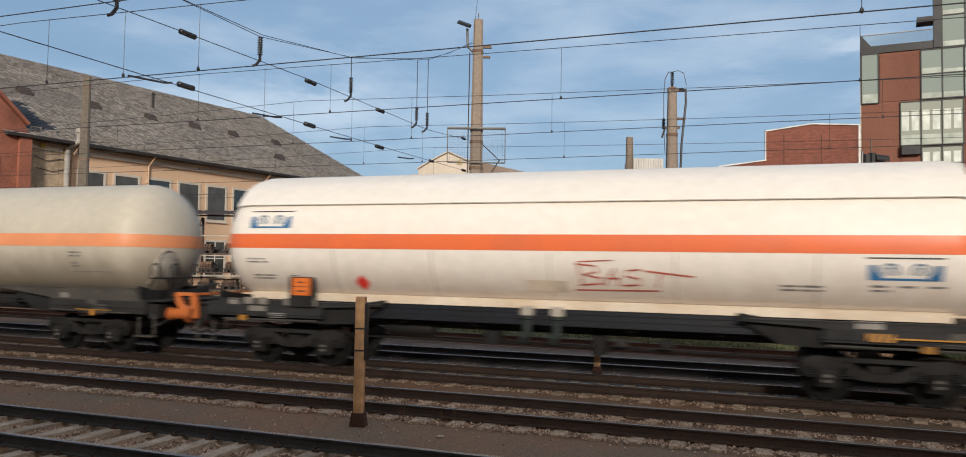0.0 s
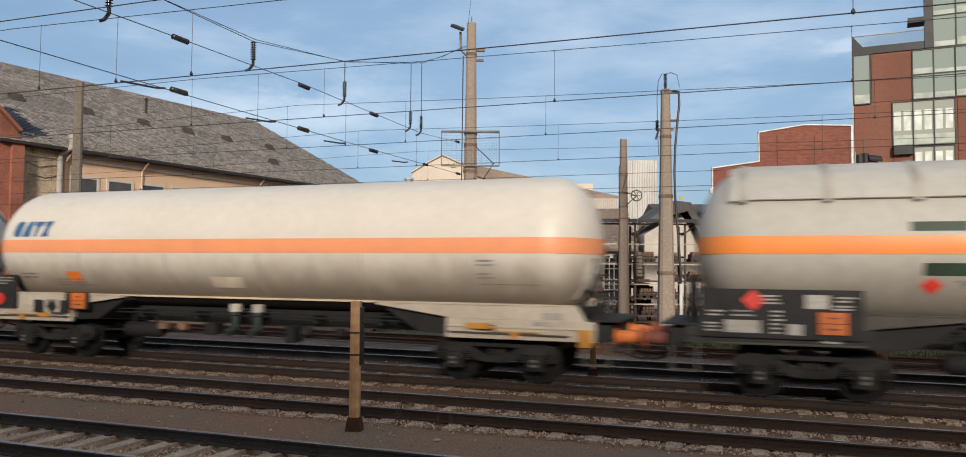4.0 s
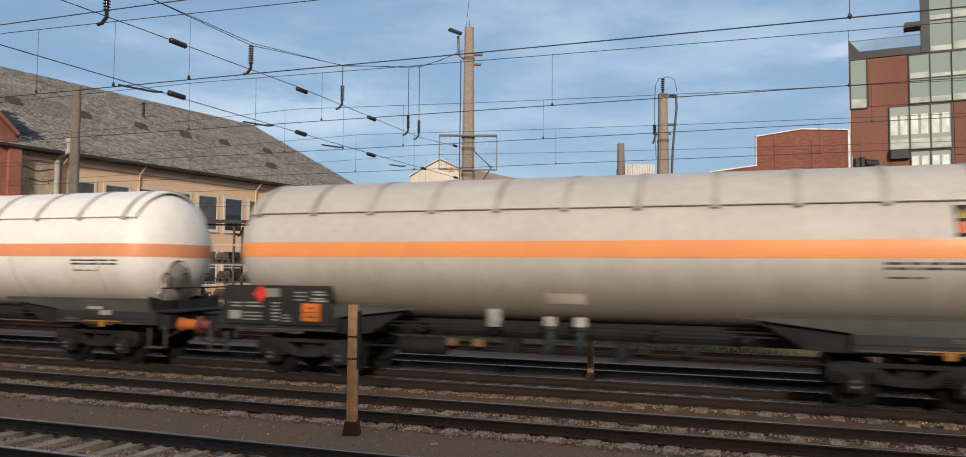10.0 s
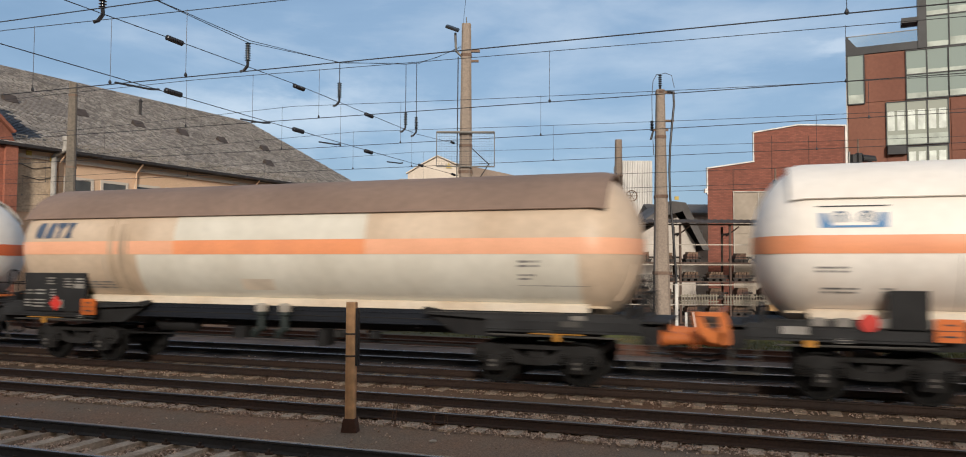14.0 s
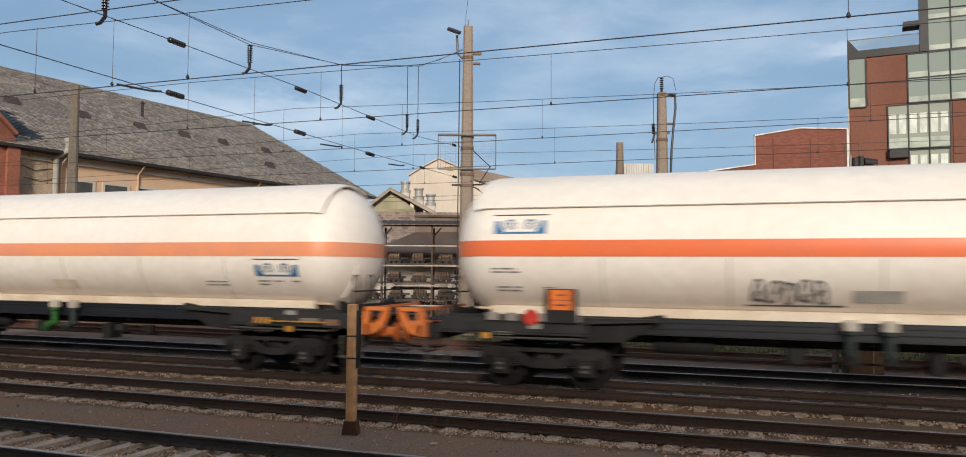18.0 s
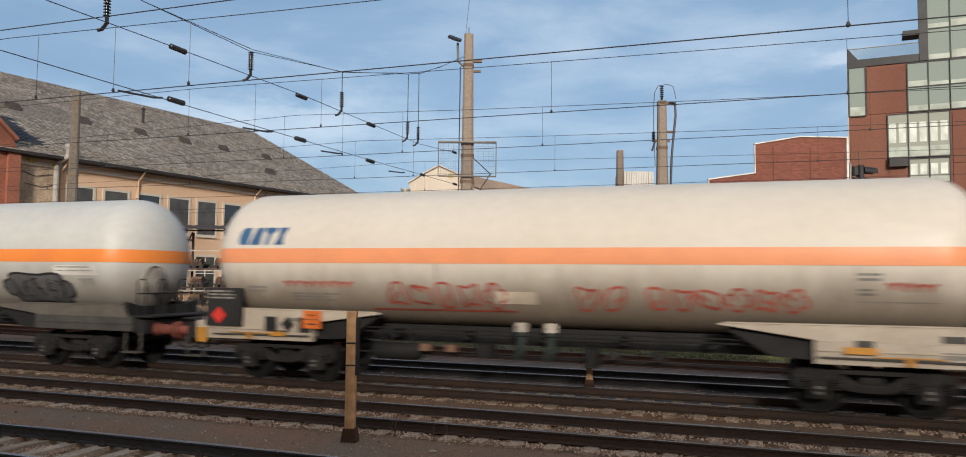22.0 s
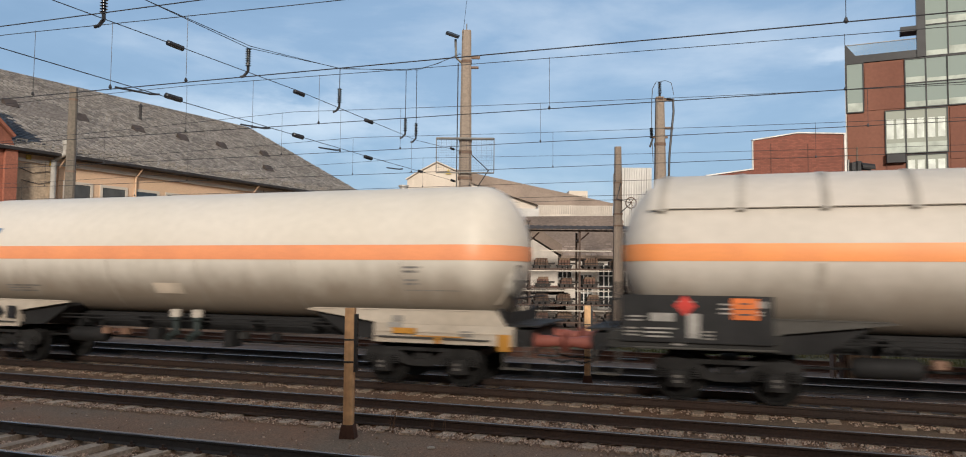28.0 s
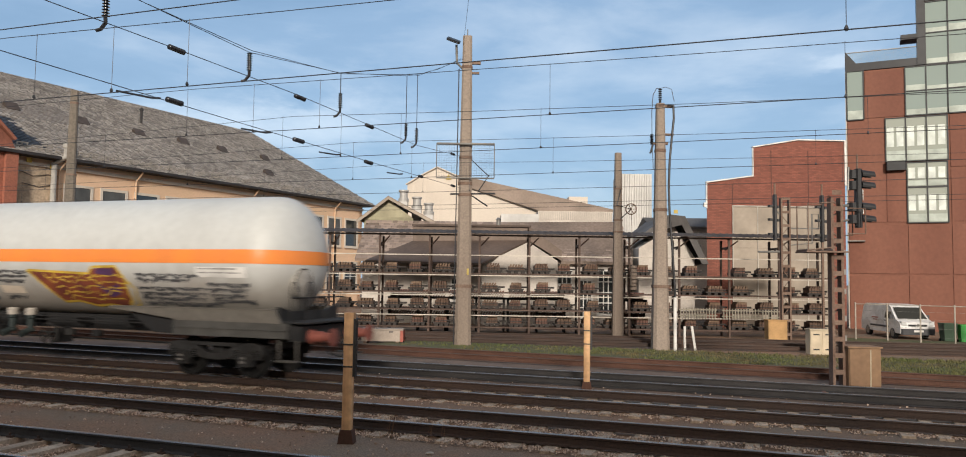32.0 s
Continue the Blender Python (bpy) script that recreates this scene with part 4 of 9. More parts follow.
def gable_house():
    """Pale green gabled house beside the tiled one."""
    ob = thing("gable_house", "small gabled house with pale green boarding", "building", yard_pose(0, 50))
    q = Mesh()
    q.slab([(-7.8, -0.5), (-4.6, -0.5), (-4.6, 6.3), (-6.2, 7.5), (-7.8, 6.3)], 0, 9)
    part("wall", q, GREENISH, ob)
    r = Mesh()
    r.add([(-8.2, -0.5, 6.15), (-6.2, -0.5, 7.72), (-6.2, 9.5, 7.72), (-8.2, 9.5, 6.15), (-2.0, -0.5, 5.5), (-2.0, 9.5, 5.5),
           (-8.2, -0.5, 5.95), (-6.2, -0.5, 7.5), (-2.0, -0.5, 5.25)],
          [(0, 1, 2, 3), (1, 4, 5, 2), (0, 6, 7, 1), (1, 7, 8, 4)])
    part("roof", r, ROOFBROWN, ob, "brown pitched roof")
    b = Mesh()
    b.bar((-8.2, -0.52, 6.0), (-6.2, -0.52, 7.58), 0.06, 0.17)
    b.bar((-6.2, -0.52, 7.58), (-2.0, -0.52, 5.35), 0.06, 0.17)
    part("bargeboard", b, BEIGE, ob)
    for i in range(16):
        z = 3.2 + i * 0.2
        cut = max(0.0, z + 0.16 - 6.3) * 1.34
        part("board", boxm(-7.75 + cut, -0.03, z, -4.65 - cut, 0, z + 0.16), GREENISH, ob)
    for x in (-5.4, -4.5, -3.7):
        c = Mesh()
        z = 7.7 - (x + 6.2) * 0.5
        c.box(x - 0.3, 1.0, z - 1.0, x + 0.3, 1.6, z + 0.2)
        c.lathe([(z + 0.2, 0.34), (z + 0.42, 0.36), (z + 0.46, 0.27), (z + 0.85, 0.27), (z + 0.9, 0.34), (z + 1.0, 0.34)], "z", (x, 1.35, 0), seg=14)
        part("roof_ventilator", c, GREYSHEET, ob, "pale sheet metal roof ventilator")
    return ob


GREENISH = mat("pale_green_boarding", (0.40, 0.37, 0.25), 0.8, vary=0.1, fine=6, coarse=0.5, bump=0.1)
gable_house()


def cream_hall():
    """Far cream gabled hall with a long brown roof."""
    ob = thing("cream_hall", "tall cream rendered hall with a brown roof", "building", yard_pose(0, 80))
    q = Mesh()
    q.slab([(-8.04, -0.5), (-2.8, -0.5), (-2.8, 13.05), (-4.94, 13.98), (-6.76, 13.0), (-8.04, 12.2)], 0, 3)
    q.slab([(-2.8, -0.5), (6.0, -0.5), (6.0, 9.6), (-2.8, 12.4)], 0.4, 3)
    part("wall", q, CREAM, ob)
    r = Mesh()
    r.add([(-3.6, 0.2, 13.45), (13.8, -0.3, 9.75), (13.8, 7, 10.6), (-3.6, 7, 13.3), (-3.6, 0.2, 12.6), (6.0, -0.3, 9.5), (13.8, -0.3, 9.5)],
          [(0, 1, 2, 3), (0, 4, 5, 6, 1)])
    part("roof", r, ROOFLIGHT, ob, "long brown roof")
    c = Mesh()
    for a, b in (((-8.2, 12.15), (-6.76, 13.06)), ((-6.76, 13.06), (-4.94, 14.04)), ((-4.94, 14.04), (-2.7, 13.06))):
        c.bar((a[0], -0.1, a[1]), (b[0], -0.1, b[1]), 0.4, 0.1)
    part("coping", c, CREAM, ob)
    for x in (-7.4, -6.2, -4.8, -3.4):
        part("pilaster", boxm(x - 0.1, -0.06, 0, x + 0.1, 0, 12.15), CREAM, ob)
    t = Mesh()
    t.slab([(-4.05, 12.75), (-3.45, 12.75), (-3.75, 13.3)], -0.16, -0.10)
    part("gable_sign", t, YELLOWTRI, ob, "yellow triangular sign")
    part("annexe", boxm(9.0, 1.5, 8, 11.0, 4, 11.3), CREAM, ob)
    return ob


YELLOWTRI = mat("yellow_sign", (0.6, 0.45, 0.1), 0.6, vary=0.1)
cream_hall()


def sheet_block():
    """Grey sheet-clad block and the low flat sheds before the cream hall."""
    ob = thing("sheet_block", "pale sheet-clad block tower beside low sheds", "building", yard_pose(0, 62))
    part("wall", boxm(11.1, 0, -0.5, 13.55, 4, 11.1), PALESHEET, ob)
    s = Mesh()
    for i in range(12):
        s.box(11.13 + i * 0.2, -0.14, 4, 11.22 + i * 0.2, 0, 11.1)
    part("sheet_cladding", s, PALESHEET, ob, "white ribbed sheet cladding")
    part("shed", boxm(1.4, 1, -0.5, 4.5, 5, 7.8), GREYSHEET, ob, "grey sheet shed")
    sh = part("shed", boxm(4.45, 1.2, -0.5, 10.6, 5, 8.1), WHITEWALL, ob)
    c = Mesh()
    for i in range(40):
        c.box(4.5 + 0.152 * i, 1.12, 7.4, 4.58 + 0.152 * i, 1.2, 8.05)
    part("parapet_ribs", c, WHITEWALL, sh)
    for x in (5.6, 8.0, 9.6):
        part("shed_window", boxm(x - 0.6, 1.12, 6.7, x + 0.6, 1.19, 7.1), GLASS, sh)
    return ob


PALESHEET = mat("white_sheet", (0.62, 0.61, 0.58), 0.55, vary=0.08, fine=4, coarse=0.4, bump=0.02)
sheet_block()


def dark_gable_shed():
    """White house end under a deep dark gable roof."""
    ob = thing("dark_gable_shed", "white house end with a deep dark gable roof", "building", yard_pose(0, 45))
    q = Mesh()
    q.slab([(9.2, -0.5), (12.5, -0.5), (12.5, 3.9), (11.3, 5.7), (9.2, 4.4)], 0.6, 6)
    part("wall", q, WHITEWALL, ob)
    r = Mesh()
    r.add([(9.1, -0.4, 5.1), (10.8, -0.4, 6.35), (11.7, -0.4, 6.25), (13.05, -0.4, 3.5), (9.1, 6.4, 5.1), (10.8, 6.4, 6.35), (11.7, 6.4, 6.25), (13.05, 6.4, 3.5),
           (11.5, -0.4, 5.75), (12.65, -0.4, 3.5)],
          [(0, 1, 5, 4), (1, 2, 6, 5), (2, 3, 7, 6), (2, 8, 9, 3), (0, 8, 2, 1)])
    part("roof", r, GABLEDARK, ob, "dark gable roof")
    return ob


GABLEDARK = mat("dark_slate_gable", (0.10, 0.092, 0.088), 0.75, vary=0.2, fine=6, coarse=0.5, bump=0.2)
dark_gable_shed()



def yard_house():
    """Low pale house seen in the gap between the dark gable and the brick hall."""
    ob = thing("yard_house", "low pale house with a grey roof behind the yard", "building", yard_pose(0, 56))
    part("wall", boxm(12.3, 0, -0.5, 17.6, 4, 6.5), WHITEWALL, ob)
    r = Mesh()
    r.add([(12.0, -0.4, 6.45), (17.9, -0.4, 6.45), (17.9, 2, 7.25), (12.0, 2, 7.25), (12.0, 4.4, 6.45), (17.9, 4.4, 6.45), (12.0, -0.4, 6.3), (17.9, -0.4, 6.3)],
          [(0, 1, 2, 3), (3, 2, 5, 4), (0, 6, 7, 1), (0, 3, 4), (1, 5, 2)])
    part("roof", r, GABLEDARK, ob, "grey pitched roof")
    for x in (14.2, 15.4):
        window(ob, x, 3.9, 0.8, 1.2, 0, surround=WHITEPAINT)
    return ob


yard_house()
CACHE = {}


def cached(key, build):
    if key not in CACHE:
        CACHE[key] = build()
    return CACHE[key]


# ---- masts, overhead line, posts, signals, rack and yard things ----
def mast_mesh(w0, w1, h):
    """A tapered square concrete mast with chamfered edges."""
    q = Mesh()
    rows = 6
    for j in range(rows + 1):
        t = j / rows
        a = (w0 + (w1 - w0) * t) / 2
        c = a * 0.35
        q.v += [(x, y, -0.5 + (h + 0.5) * t) for x, y in ((-a + c, -a), (a - c, -a), (a, -a + c), (a, a - c), (a - c, a), (-a + c, a), (-a, a - c), (-a, -a + c))]
    for j in range(rows):
        for i in range(8):
            k = (i + 1) % 8
            q.f.append((j * 8 + i, j * 8 + k, (j + 1) * 8 + k, (j + 1) * 8 + i))
    q.f += [tuple(range(7, -1, -1)), tuple(range(rows * 8, rows * 8 + 8))]
    q.m = [0] * len(q.f)
    return q


def band(w, z, h=0.12):
    q = Mesh()
    q.box(-w / 2 - 0.02, -w / 2 - 0.02, z, w / 2 + 0.02, w / 2 + 0.02, z + h, bevel=0.1)
    return q


def head_mast():
    ob = thing("catenary_mast", "tall tapered concrete mast carrying the overhead wires", "mast", pose(-10.84, 28.87, 0, 0, 0, 19))
    part("shaft", mast_mesh(0.66, 0.37, 12.3), CONCRETE, ob, smooth=False)
    for z in (10.95, 7.75, 7.25, 6.2, 5.75, 2.1):
        w = 0.66 - 0.29 * (z / 12.3)
        part("clamp", band(w, z), RUSTSTEEL, ob)
    lamp = part("floodlight", boxm(-0.27, -0.20, 0.0, 0.27, 0.20, 0.10, bevel=0.05), DARKFRAME, ob, "dark grey floodlight head", at=pose(-0.58, -0.1, 12.06, 25, 20, 0))
    arm = Mesh()
    arm.line([(-0.2, 0, 11.0), (-0.42, 0, 11.2), (-0.45, 0, 11.95)], 0.05, 8)
    part("lamp_arm", arm, STEEL, ob)
    s = Mesh()
    s.box(0.18, -0.06, 11.15, 0.55, 0.06, 11.25)
    s.box(0.18, -0.06, 10.75, 0.5, 0.06, 10.83)
    part("bracket", s, RUSTSTEEL, ob)
    rod = Mesh()
    rod.tube((0, 0, 12.3), (0, 0, 12.6), 0.02)
    part("lightning_rod", rod, STEEL, ob)
    sc = Mesh()
    for x in (-1.15, 1.15):
        sc.tube((x, -0.36, 6.45), (x, -0.36, 7.85), 0.018)
    for z in (6.45, 7.82):
        sc.tube((-1.15, -0.36, z), (1.15, -0.36, z), 0.03 if z < 7 else 0.05)
    scr = part("guard_screen", sc, STEEL, ob, "framed wire guard screen")
    g = Mesh()
    for i in range(0, 24, 1):
        x = -1.15 + 0.1 * i
        g.tube((x, -0.36, 6.45), (x, -0.36, 7.82), 0.0035, seg=4, caps=False)
    for i in range(14):
        z = 6.45 + 0.1 * i
        g.tube((-1.15, -0.36, z), (1.15, -0.36, z), 0.0035, seg=4, caps=False)
    part("wire_mesh", g, DARKWIRE, scr)
    b = Mesh()
    b.line([(-0.6, -0.2, 5.82), (1.2, -0.2, 5.86)], 0.035)
    b.line([(0.25, -0.2, 7.2), (0.95, -0.2, 6.55), (0.95, -0.2, 6.6), (0.5, -0.2, 5.9)], 0.02)
    b.line([(0.3, -0.2, 5.75), (0.9, -0.2, 5.35)], 0.03)
    part("stay", b, DARKWIRE, ob)
    c = Mesh()
    c.line([(-0.32, -0.25, 10.9), (-0.33, -0.3, 8.0), (-0.36, -0.32, 2.2), (-0.36, -0.32, -0.2)], 0.022)
    part("earth_cable", c, DARKWIRE, ob)
    pl = Mesh()
    pl.box(0.12, -0.335, 2.6, 0.20, -0.325, 2.85)
    part("plate", pl, YELLOWTRI, ob)
    return ob


head_mast()


def cable_mast():
    ob = thing("cable_mast", "concrete mast with a cable end and insulator", "mast", pose(-3.36, 30.82, 0, 0, 0, 19))
    part("shaft", mast_mesh(0.66, 0.31, 9.5), CONCRETE, ob)
    for z in (9.35, 7.55, 5.2, 2.2):
        part("clamp", band(0.66 - 0.35 * z / 9.5, z), RUSTSTEEL, ob)
    i = Mesh()
    i.tube((0, 0, 9.5), (0, 0, 9.65), 0.05)
    for k in range(6):
        z = 9.65 + 0.08 * k
        i.lathe([(z, 0.05), (z + 0.03, 0.085), (z + 0.05, 0.05)], "z", (0, 0, 0), seg=12)
    part("insulator", i, INSUL, ob)
    l = Mesh()
    l.line([(0, 0, 10.12), (-0.14, 0, 10.12), (-0.28, 0, 9.85), (-0.33, 0, 9.2), (-0.32, 0, 8.1), (-0.27, 0, 6.9)], 0.014)
    l.line([(0, 0, 10.12), (0.22, 0, 10.18), (0.46, 0, 10.08), (0.56, 0, 9.6)], 0.012)
    part("jumper", l, DARKWIRE, ob)
    c = Mesh()
    c.line([(0.25, -0.1, 9.42), (0.50, -0.1, 9.4), (0.52, -0.1, 8.9), (0.44, -0.12, 8.2), (0.33, -0.2, 7.2), (0.27, -0.3, 6.2), (0.28, -0.36, 5.2), (0.38, -0.38, 3.8), (0.48, -0.38, 2.2), (0.49, -0.38, 1.7)], 0.045, 8)
    part("cable", c, BLACKPART, ob, "thick black cable")
    pipe = Mesh()
    pipe.tube((0.49, -0.38, -0.3), (0.49, -0.38, 1.85), 0.065, seg=10)
    part("cable_pipe", pipe, WHITEPAINT, ob, "white protective pipe round the cable's foot")
    s = Mesh()
    s.box(0.15, -0.08, 9.34, 0.55, 0.04, 9.44)
    s.box(-0.34, -0.08, 7.86, 0.30, 0.04, 7.94)
    s.box(0.15, -0.08, 8.22, 0.52, 0.04, 8.30)
    part("bracket", s, RUSTSTEEL, ob)
    a = Mesh()
    for k in range(7):
        z = 7.85 + 0.06 * k
        a.lathe([(z, 0.045), (z + 0.03, 0.08), (z + 0.05, 0.045)], "z", (-0.34, -0.04, 0), seg=12)
    part("insulator", a, INSUL, ob)
    h = Mesh()
    h.line([(-0.28, -0.04, 7.9), (-0.40, -0.04, 7.5)], 0.04)
    part("hook", h, BLACKPART, ob)
    part("tag", boxm(0.50, -0.16, 5.12, 0.66, -0.14, 5.26), YELLOWTRI, ob, "small yellow tag")
    return ob


cable_mast()


def tension_mast():
    ob = thing("tension_mast", "slim concrete mast with a tension wheel", "mast", pose(-6.08, 37.33, 0.123, 0, 0, 19) @ Matrix.Scale(0.95, 4))
    part("shaft", mast_mesh(0.56, 0.32, 9.0), CONCRETE, ob)
    for z in (7.1, 6.2, 5.5, 4.9):
        part("clamp", band(0.56 - 0.24 * z / 9, z, 0.08), RUSTSTEEL, ob)
    q = Mesh()
    pts = [(0.62 + 0.27 * math.cos(2 * math.pi * i / 20), -0.25, 6.1 + 0.27 * math.sin(2 * math.pi * i / 20)) for i in range(21)]
    q.line(pts, 0.03)
    for i in range(3):
        a = math.pi * i / 3
        q.bar((0.62 - 0.27 * math.cos(a), -0.25, 6.1 - 0.27 * math.sin(a)), (0.62 + 0.27 * math.cos(a), -0.25, 6.1 + 0.27 * math.sin(a)), 0.03, 0.03)
    part("tension_wheel", q, RUSTSTEEL, ob)
    s = Mesh()
    s.line([(0.1, -0.25, 7.1), (-0.1, -0.25, 6.3), (0.62, -0.25, 6.1), (0.1, -0.25, 5.6)], 0.03)
    part("stay", s, DARKWIRE, ob)
    w = Mesh()
    for k in range(7):
        w.lathe([(2.0 + 0.18 * k, 0.05), (2.01 + 0.18 * k, 0.17), (2.15 + 0.18 * k, 0.17), (2.16 + 0.18 * k, 0.05)], "z", (0.75, -0.2, 0), seg=12)
    w.tube((0.75, -0.2, 1.9), (0.65, -0.2, 6.0), 0.012)
    part("balance_weight", w, CONCRETE, ob, "stack of concrete balance weights")
    return ob


tension_mast()


def side_mast(x, y, h, w0, w1):
    ob = thing("side_mast", "weathered concrete mast before the long house", "mast", pose(x, y, 0, 0, 0, 40))
    part("shaft", mast_mesh(w0, w1, h), DARKCONCRETE, ob)
    for z in (h - 0.7, 7.4, 5.5):
        part("clamp", band(w0 + (w1 - w0) * z / h, z, 0.1), RUSTSTEEL, ob)
    return ob


DARKCONCRETE = mat("old_concrete", (0.25, 0.215, 0.175), 0.9, vary=0.3, fine=10, coarse=0.8, bump=0.2, streak=1)
side_mast(-32.8, 30.0, 11.8, 0.60, 0.36)


# overhead line: one system for each track, carried by the cross-span at x = SPAN_X
SPAN_X = -10.9


def insulator_mesh(n, length, r, axis="z", core=0.5):
    q = Mesh()
    st = length / n
    prof = [(0, r * 0.35)]
    for k in range(n):
        prof += [(st * (k + 0.25), r * core), (st * (k + 0.5), r), (st * (k + 0.75), r * core)]
    prof.append((length, r * 0.35))
    q.lathe(prof, axis, (0, 0, 0), seg=12)
    return q


def cross_span():
    ob = thing("cross_span", "cross-span of wires with insulators over the tracks", "overhead wires")
    head = [(28.35, 11.25), (26.0, 10.2), (24.1, 9.50), (23.24, 9.24), (18.88, 8.20), (14.72, 7.60), (11.3, 7.63), (10.5, 7.70), (6.0, 8.6), (1.0, 10.2), (-3.0, 11.6)]
    for k, d in enumerate((0.0, 0.06)):
        q = Mesh()
        q.line([(SPAN_X + d, y, z + d * (0.6 if i % 2 else -0.5)) for i, (y, z) in enumerate(head)], 0.008)
        part("head_wire", q, DARKWIRE, ob)
    up = Mesh()
    up.line([(SPAN_X, 28.5, 7.32), (SPAN_X, 24.2, 7.04), (SPAN_X, 16.8, 7.08), (SPAN_X, 12.3, 6.99), (SPAN_X, 5.0, 6.82), (SPAN_X, -3, 6.8)], 0.009)
    part("upper_cross_wire", up, DARKWIRE, ob)
    lo = Mesh()
    lo.line([(SPAN_X, 28.5, 6.05), (SPAN_X, 20.7, 5.95), (SPAN_X, 12.4, 5.89), (SPAN_X, 4.0, 5.84), (SPAN_X, -3, 5.8)], 0.009)
    part("lower_cross_wire", lo, DARKWIRE, ob)
    rod = cached("span_ins", lambda: insulator_mesh(8, 0.44, 0.07).data("insulator", INSUL, True))
    for y, z0, z1 in ((10.54, 7.70, 6.90), (14.73, 7.60, 7.02), (18.90, 8.20, 7.05), (23.28, 9.24, 7.05), (24.15, 9.50, 7.05)):
        h = Mesh()
        h.line([(SPAN_X, y, z0), (SPAN_X, y, z1 + 0.56)], 0.012)
        k = Mesh()
        k.line([(SPAN_X, y, z1 + 0.14), (SPAN_X - 0.02, y + 0.03, z1 + 0.05), (SPAN_X - 0.12, y + 0.02, z1 - 0.06), (SPAN_X - 0.20, y, z1 - 0.08)], 0.035)
        hg = part("hanger", h, DARKWIRE, ob)
        part("clamp", k, DARKWIRE, hg)
        part("insulator", rod, None, hg, "ribbed dark insulator", at=(SPAN_X, y, z1 + 0.14))
    big = cached("line_ins", lambda: insulator_mesh(9, 0.46, 0.058, "y", 0.8).data("insulator", INSUL, True))
    for y in (12.13, 16.63, 20.45):
        part("insulator", big, None, ob, "long dark insulator", at=(SPAN_X, y, 7.03 if y > 13 else 6.98))
        part("insulator", big, None, ob, "long dark insulator", at=(SPAN_X, y, 5.92))
    small = cached("line_ins_s", lambda: insulator_mesh(7, 0.34, 0.048, "y", 0.8).data("insulator", INSUL, True))
    for y, z in ((27.4, 7.27), (27.5, 6.04), (24.4, 6.0)):
        part("insulator", small, None, ob, at=(SPAN_X, y, z))
    return ob


cross_span()


def mess_z(x, top, mid):
    """The carrying wire's height: it hangs between supports about 50 m apart."""
    s = (x - SPAN_X) % 50.0
    t = (s - 25.0) / 25.0
    return mid + (top - mid) * t * t


def overhead_line(name_y, contact_z, top, mid, drops, stagger=0.1):
    y = name_y
    ob = thing("overhead_line", "carrying wire and contact wire with thin droppers", "overhead wires", group="overhead lines of the tracks")
    q = Mesh()
    xs = [SPAN_X + 50 * k + 5 * i for k in range(-4, 2) for i in range(10)] + [SPAN_X + 100]
    q.line([(x, y, mess_z(x, top, mid)) for x in xs], 0.006, 5)
    part("carrying_wire", q, DARKWIRE, ob)
    c = Mesh()
    c.line([(-211, y, contact_z), (SPAN_X, y + stagger, contact_z), (SPAN_X + 50, y - stagger, contact_z + 0.04), (89, y, contact_z)], 0.0075, 5)
    part("contact_wire", c, DARKWIRE, ob)
    for x in [-17.0 - 6.0 * i for i in range(8)] + drops + [8.0, 14.0, 20.0, 26.0]:
        d = Mesh()
        d.line([(x - 0.01, y, contact_z - 0.02), (x, y, contact_z + 0.06), (x, y, mess_z(x, top, mid) - 0.05), (x, y, mess_z(x, top, mid) + 0.02)], 0.004, 5)
        d.lathe([(contact_z - 0.02, 0.012), (contact_z, 0.026), (contact_z + 0.04, 0.012)], "z", (x, y, 0), seg=6)
        part("dropper", d, DARKWIRE, ob)
    s = Mesh()
    s.line([(SPAN_X, y - 1.0, 5.90), (SPAN_X - 0.02, y - 1.2, 5.86), (SPAN_X - 0.05, y - 2.05, 5.80)], 0.022)
    part("steady_arm", s, DARKWIRE, ob)
    return ob


overhead_line(T1, 5.12, 6.10, 5.86, [-10.3, -8.8, -7.45, 0.96])
overhead_line(T2, 5.36, 6.32, 6.18, [-11.1, -9.46, -7.93, -3.31, 1.41])
overhead_line(T3, 5.43, 6.50, 6.06, [-11.24, -9.55, -7.92, -4.45, 2.2])
overhead_line(T4, 5.33, 6.42, 6.06, [-11.05, -9.16, -5.0, 1.5])
overhead_line(24.1, 5.40, 6.40, 6.06, [-10.6, -8.9, -4.0, 2.5])


def feeder(y0, z0, y1, z1, x0=-120, x1=60):
    q = Mesh()
    q.line([(x0 + (x1 - x0) * i / 12, y0 + (y1 - y0) * i / 12, z0 + (z1 - z0) * i / 12 - 0.25 * (1 - (i / 6 - 1) ** 2)) for i in range(13)], 0.009, 5)
    return thing("feeder_wire", "single dark feeder wire along the yard", "wire", mesh=q, material=DARKWIRE, group="feeder wires")


for y, z in ((9.0, 6.62), (29.2, 5.7), (33.0, 5.9)):
    feeder(y, z, y, z)


sw = Mesh()
sw.line([(-10.95, 28.7, 11.95), (-7.4, 20.0, 11.3), (-5.0, 14.0, 11.0), (0.0, 0.0, 10.8), (5.0, -14.0, 10.9)], 0.007, 5)
thing("span_wire", "thin steel span wire from the mast's head", "wire", mesh=sw, material=DARKWIRE)


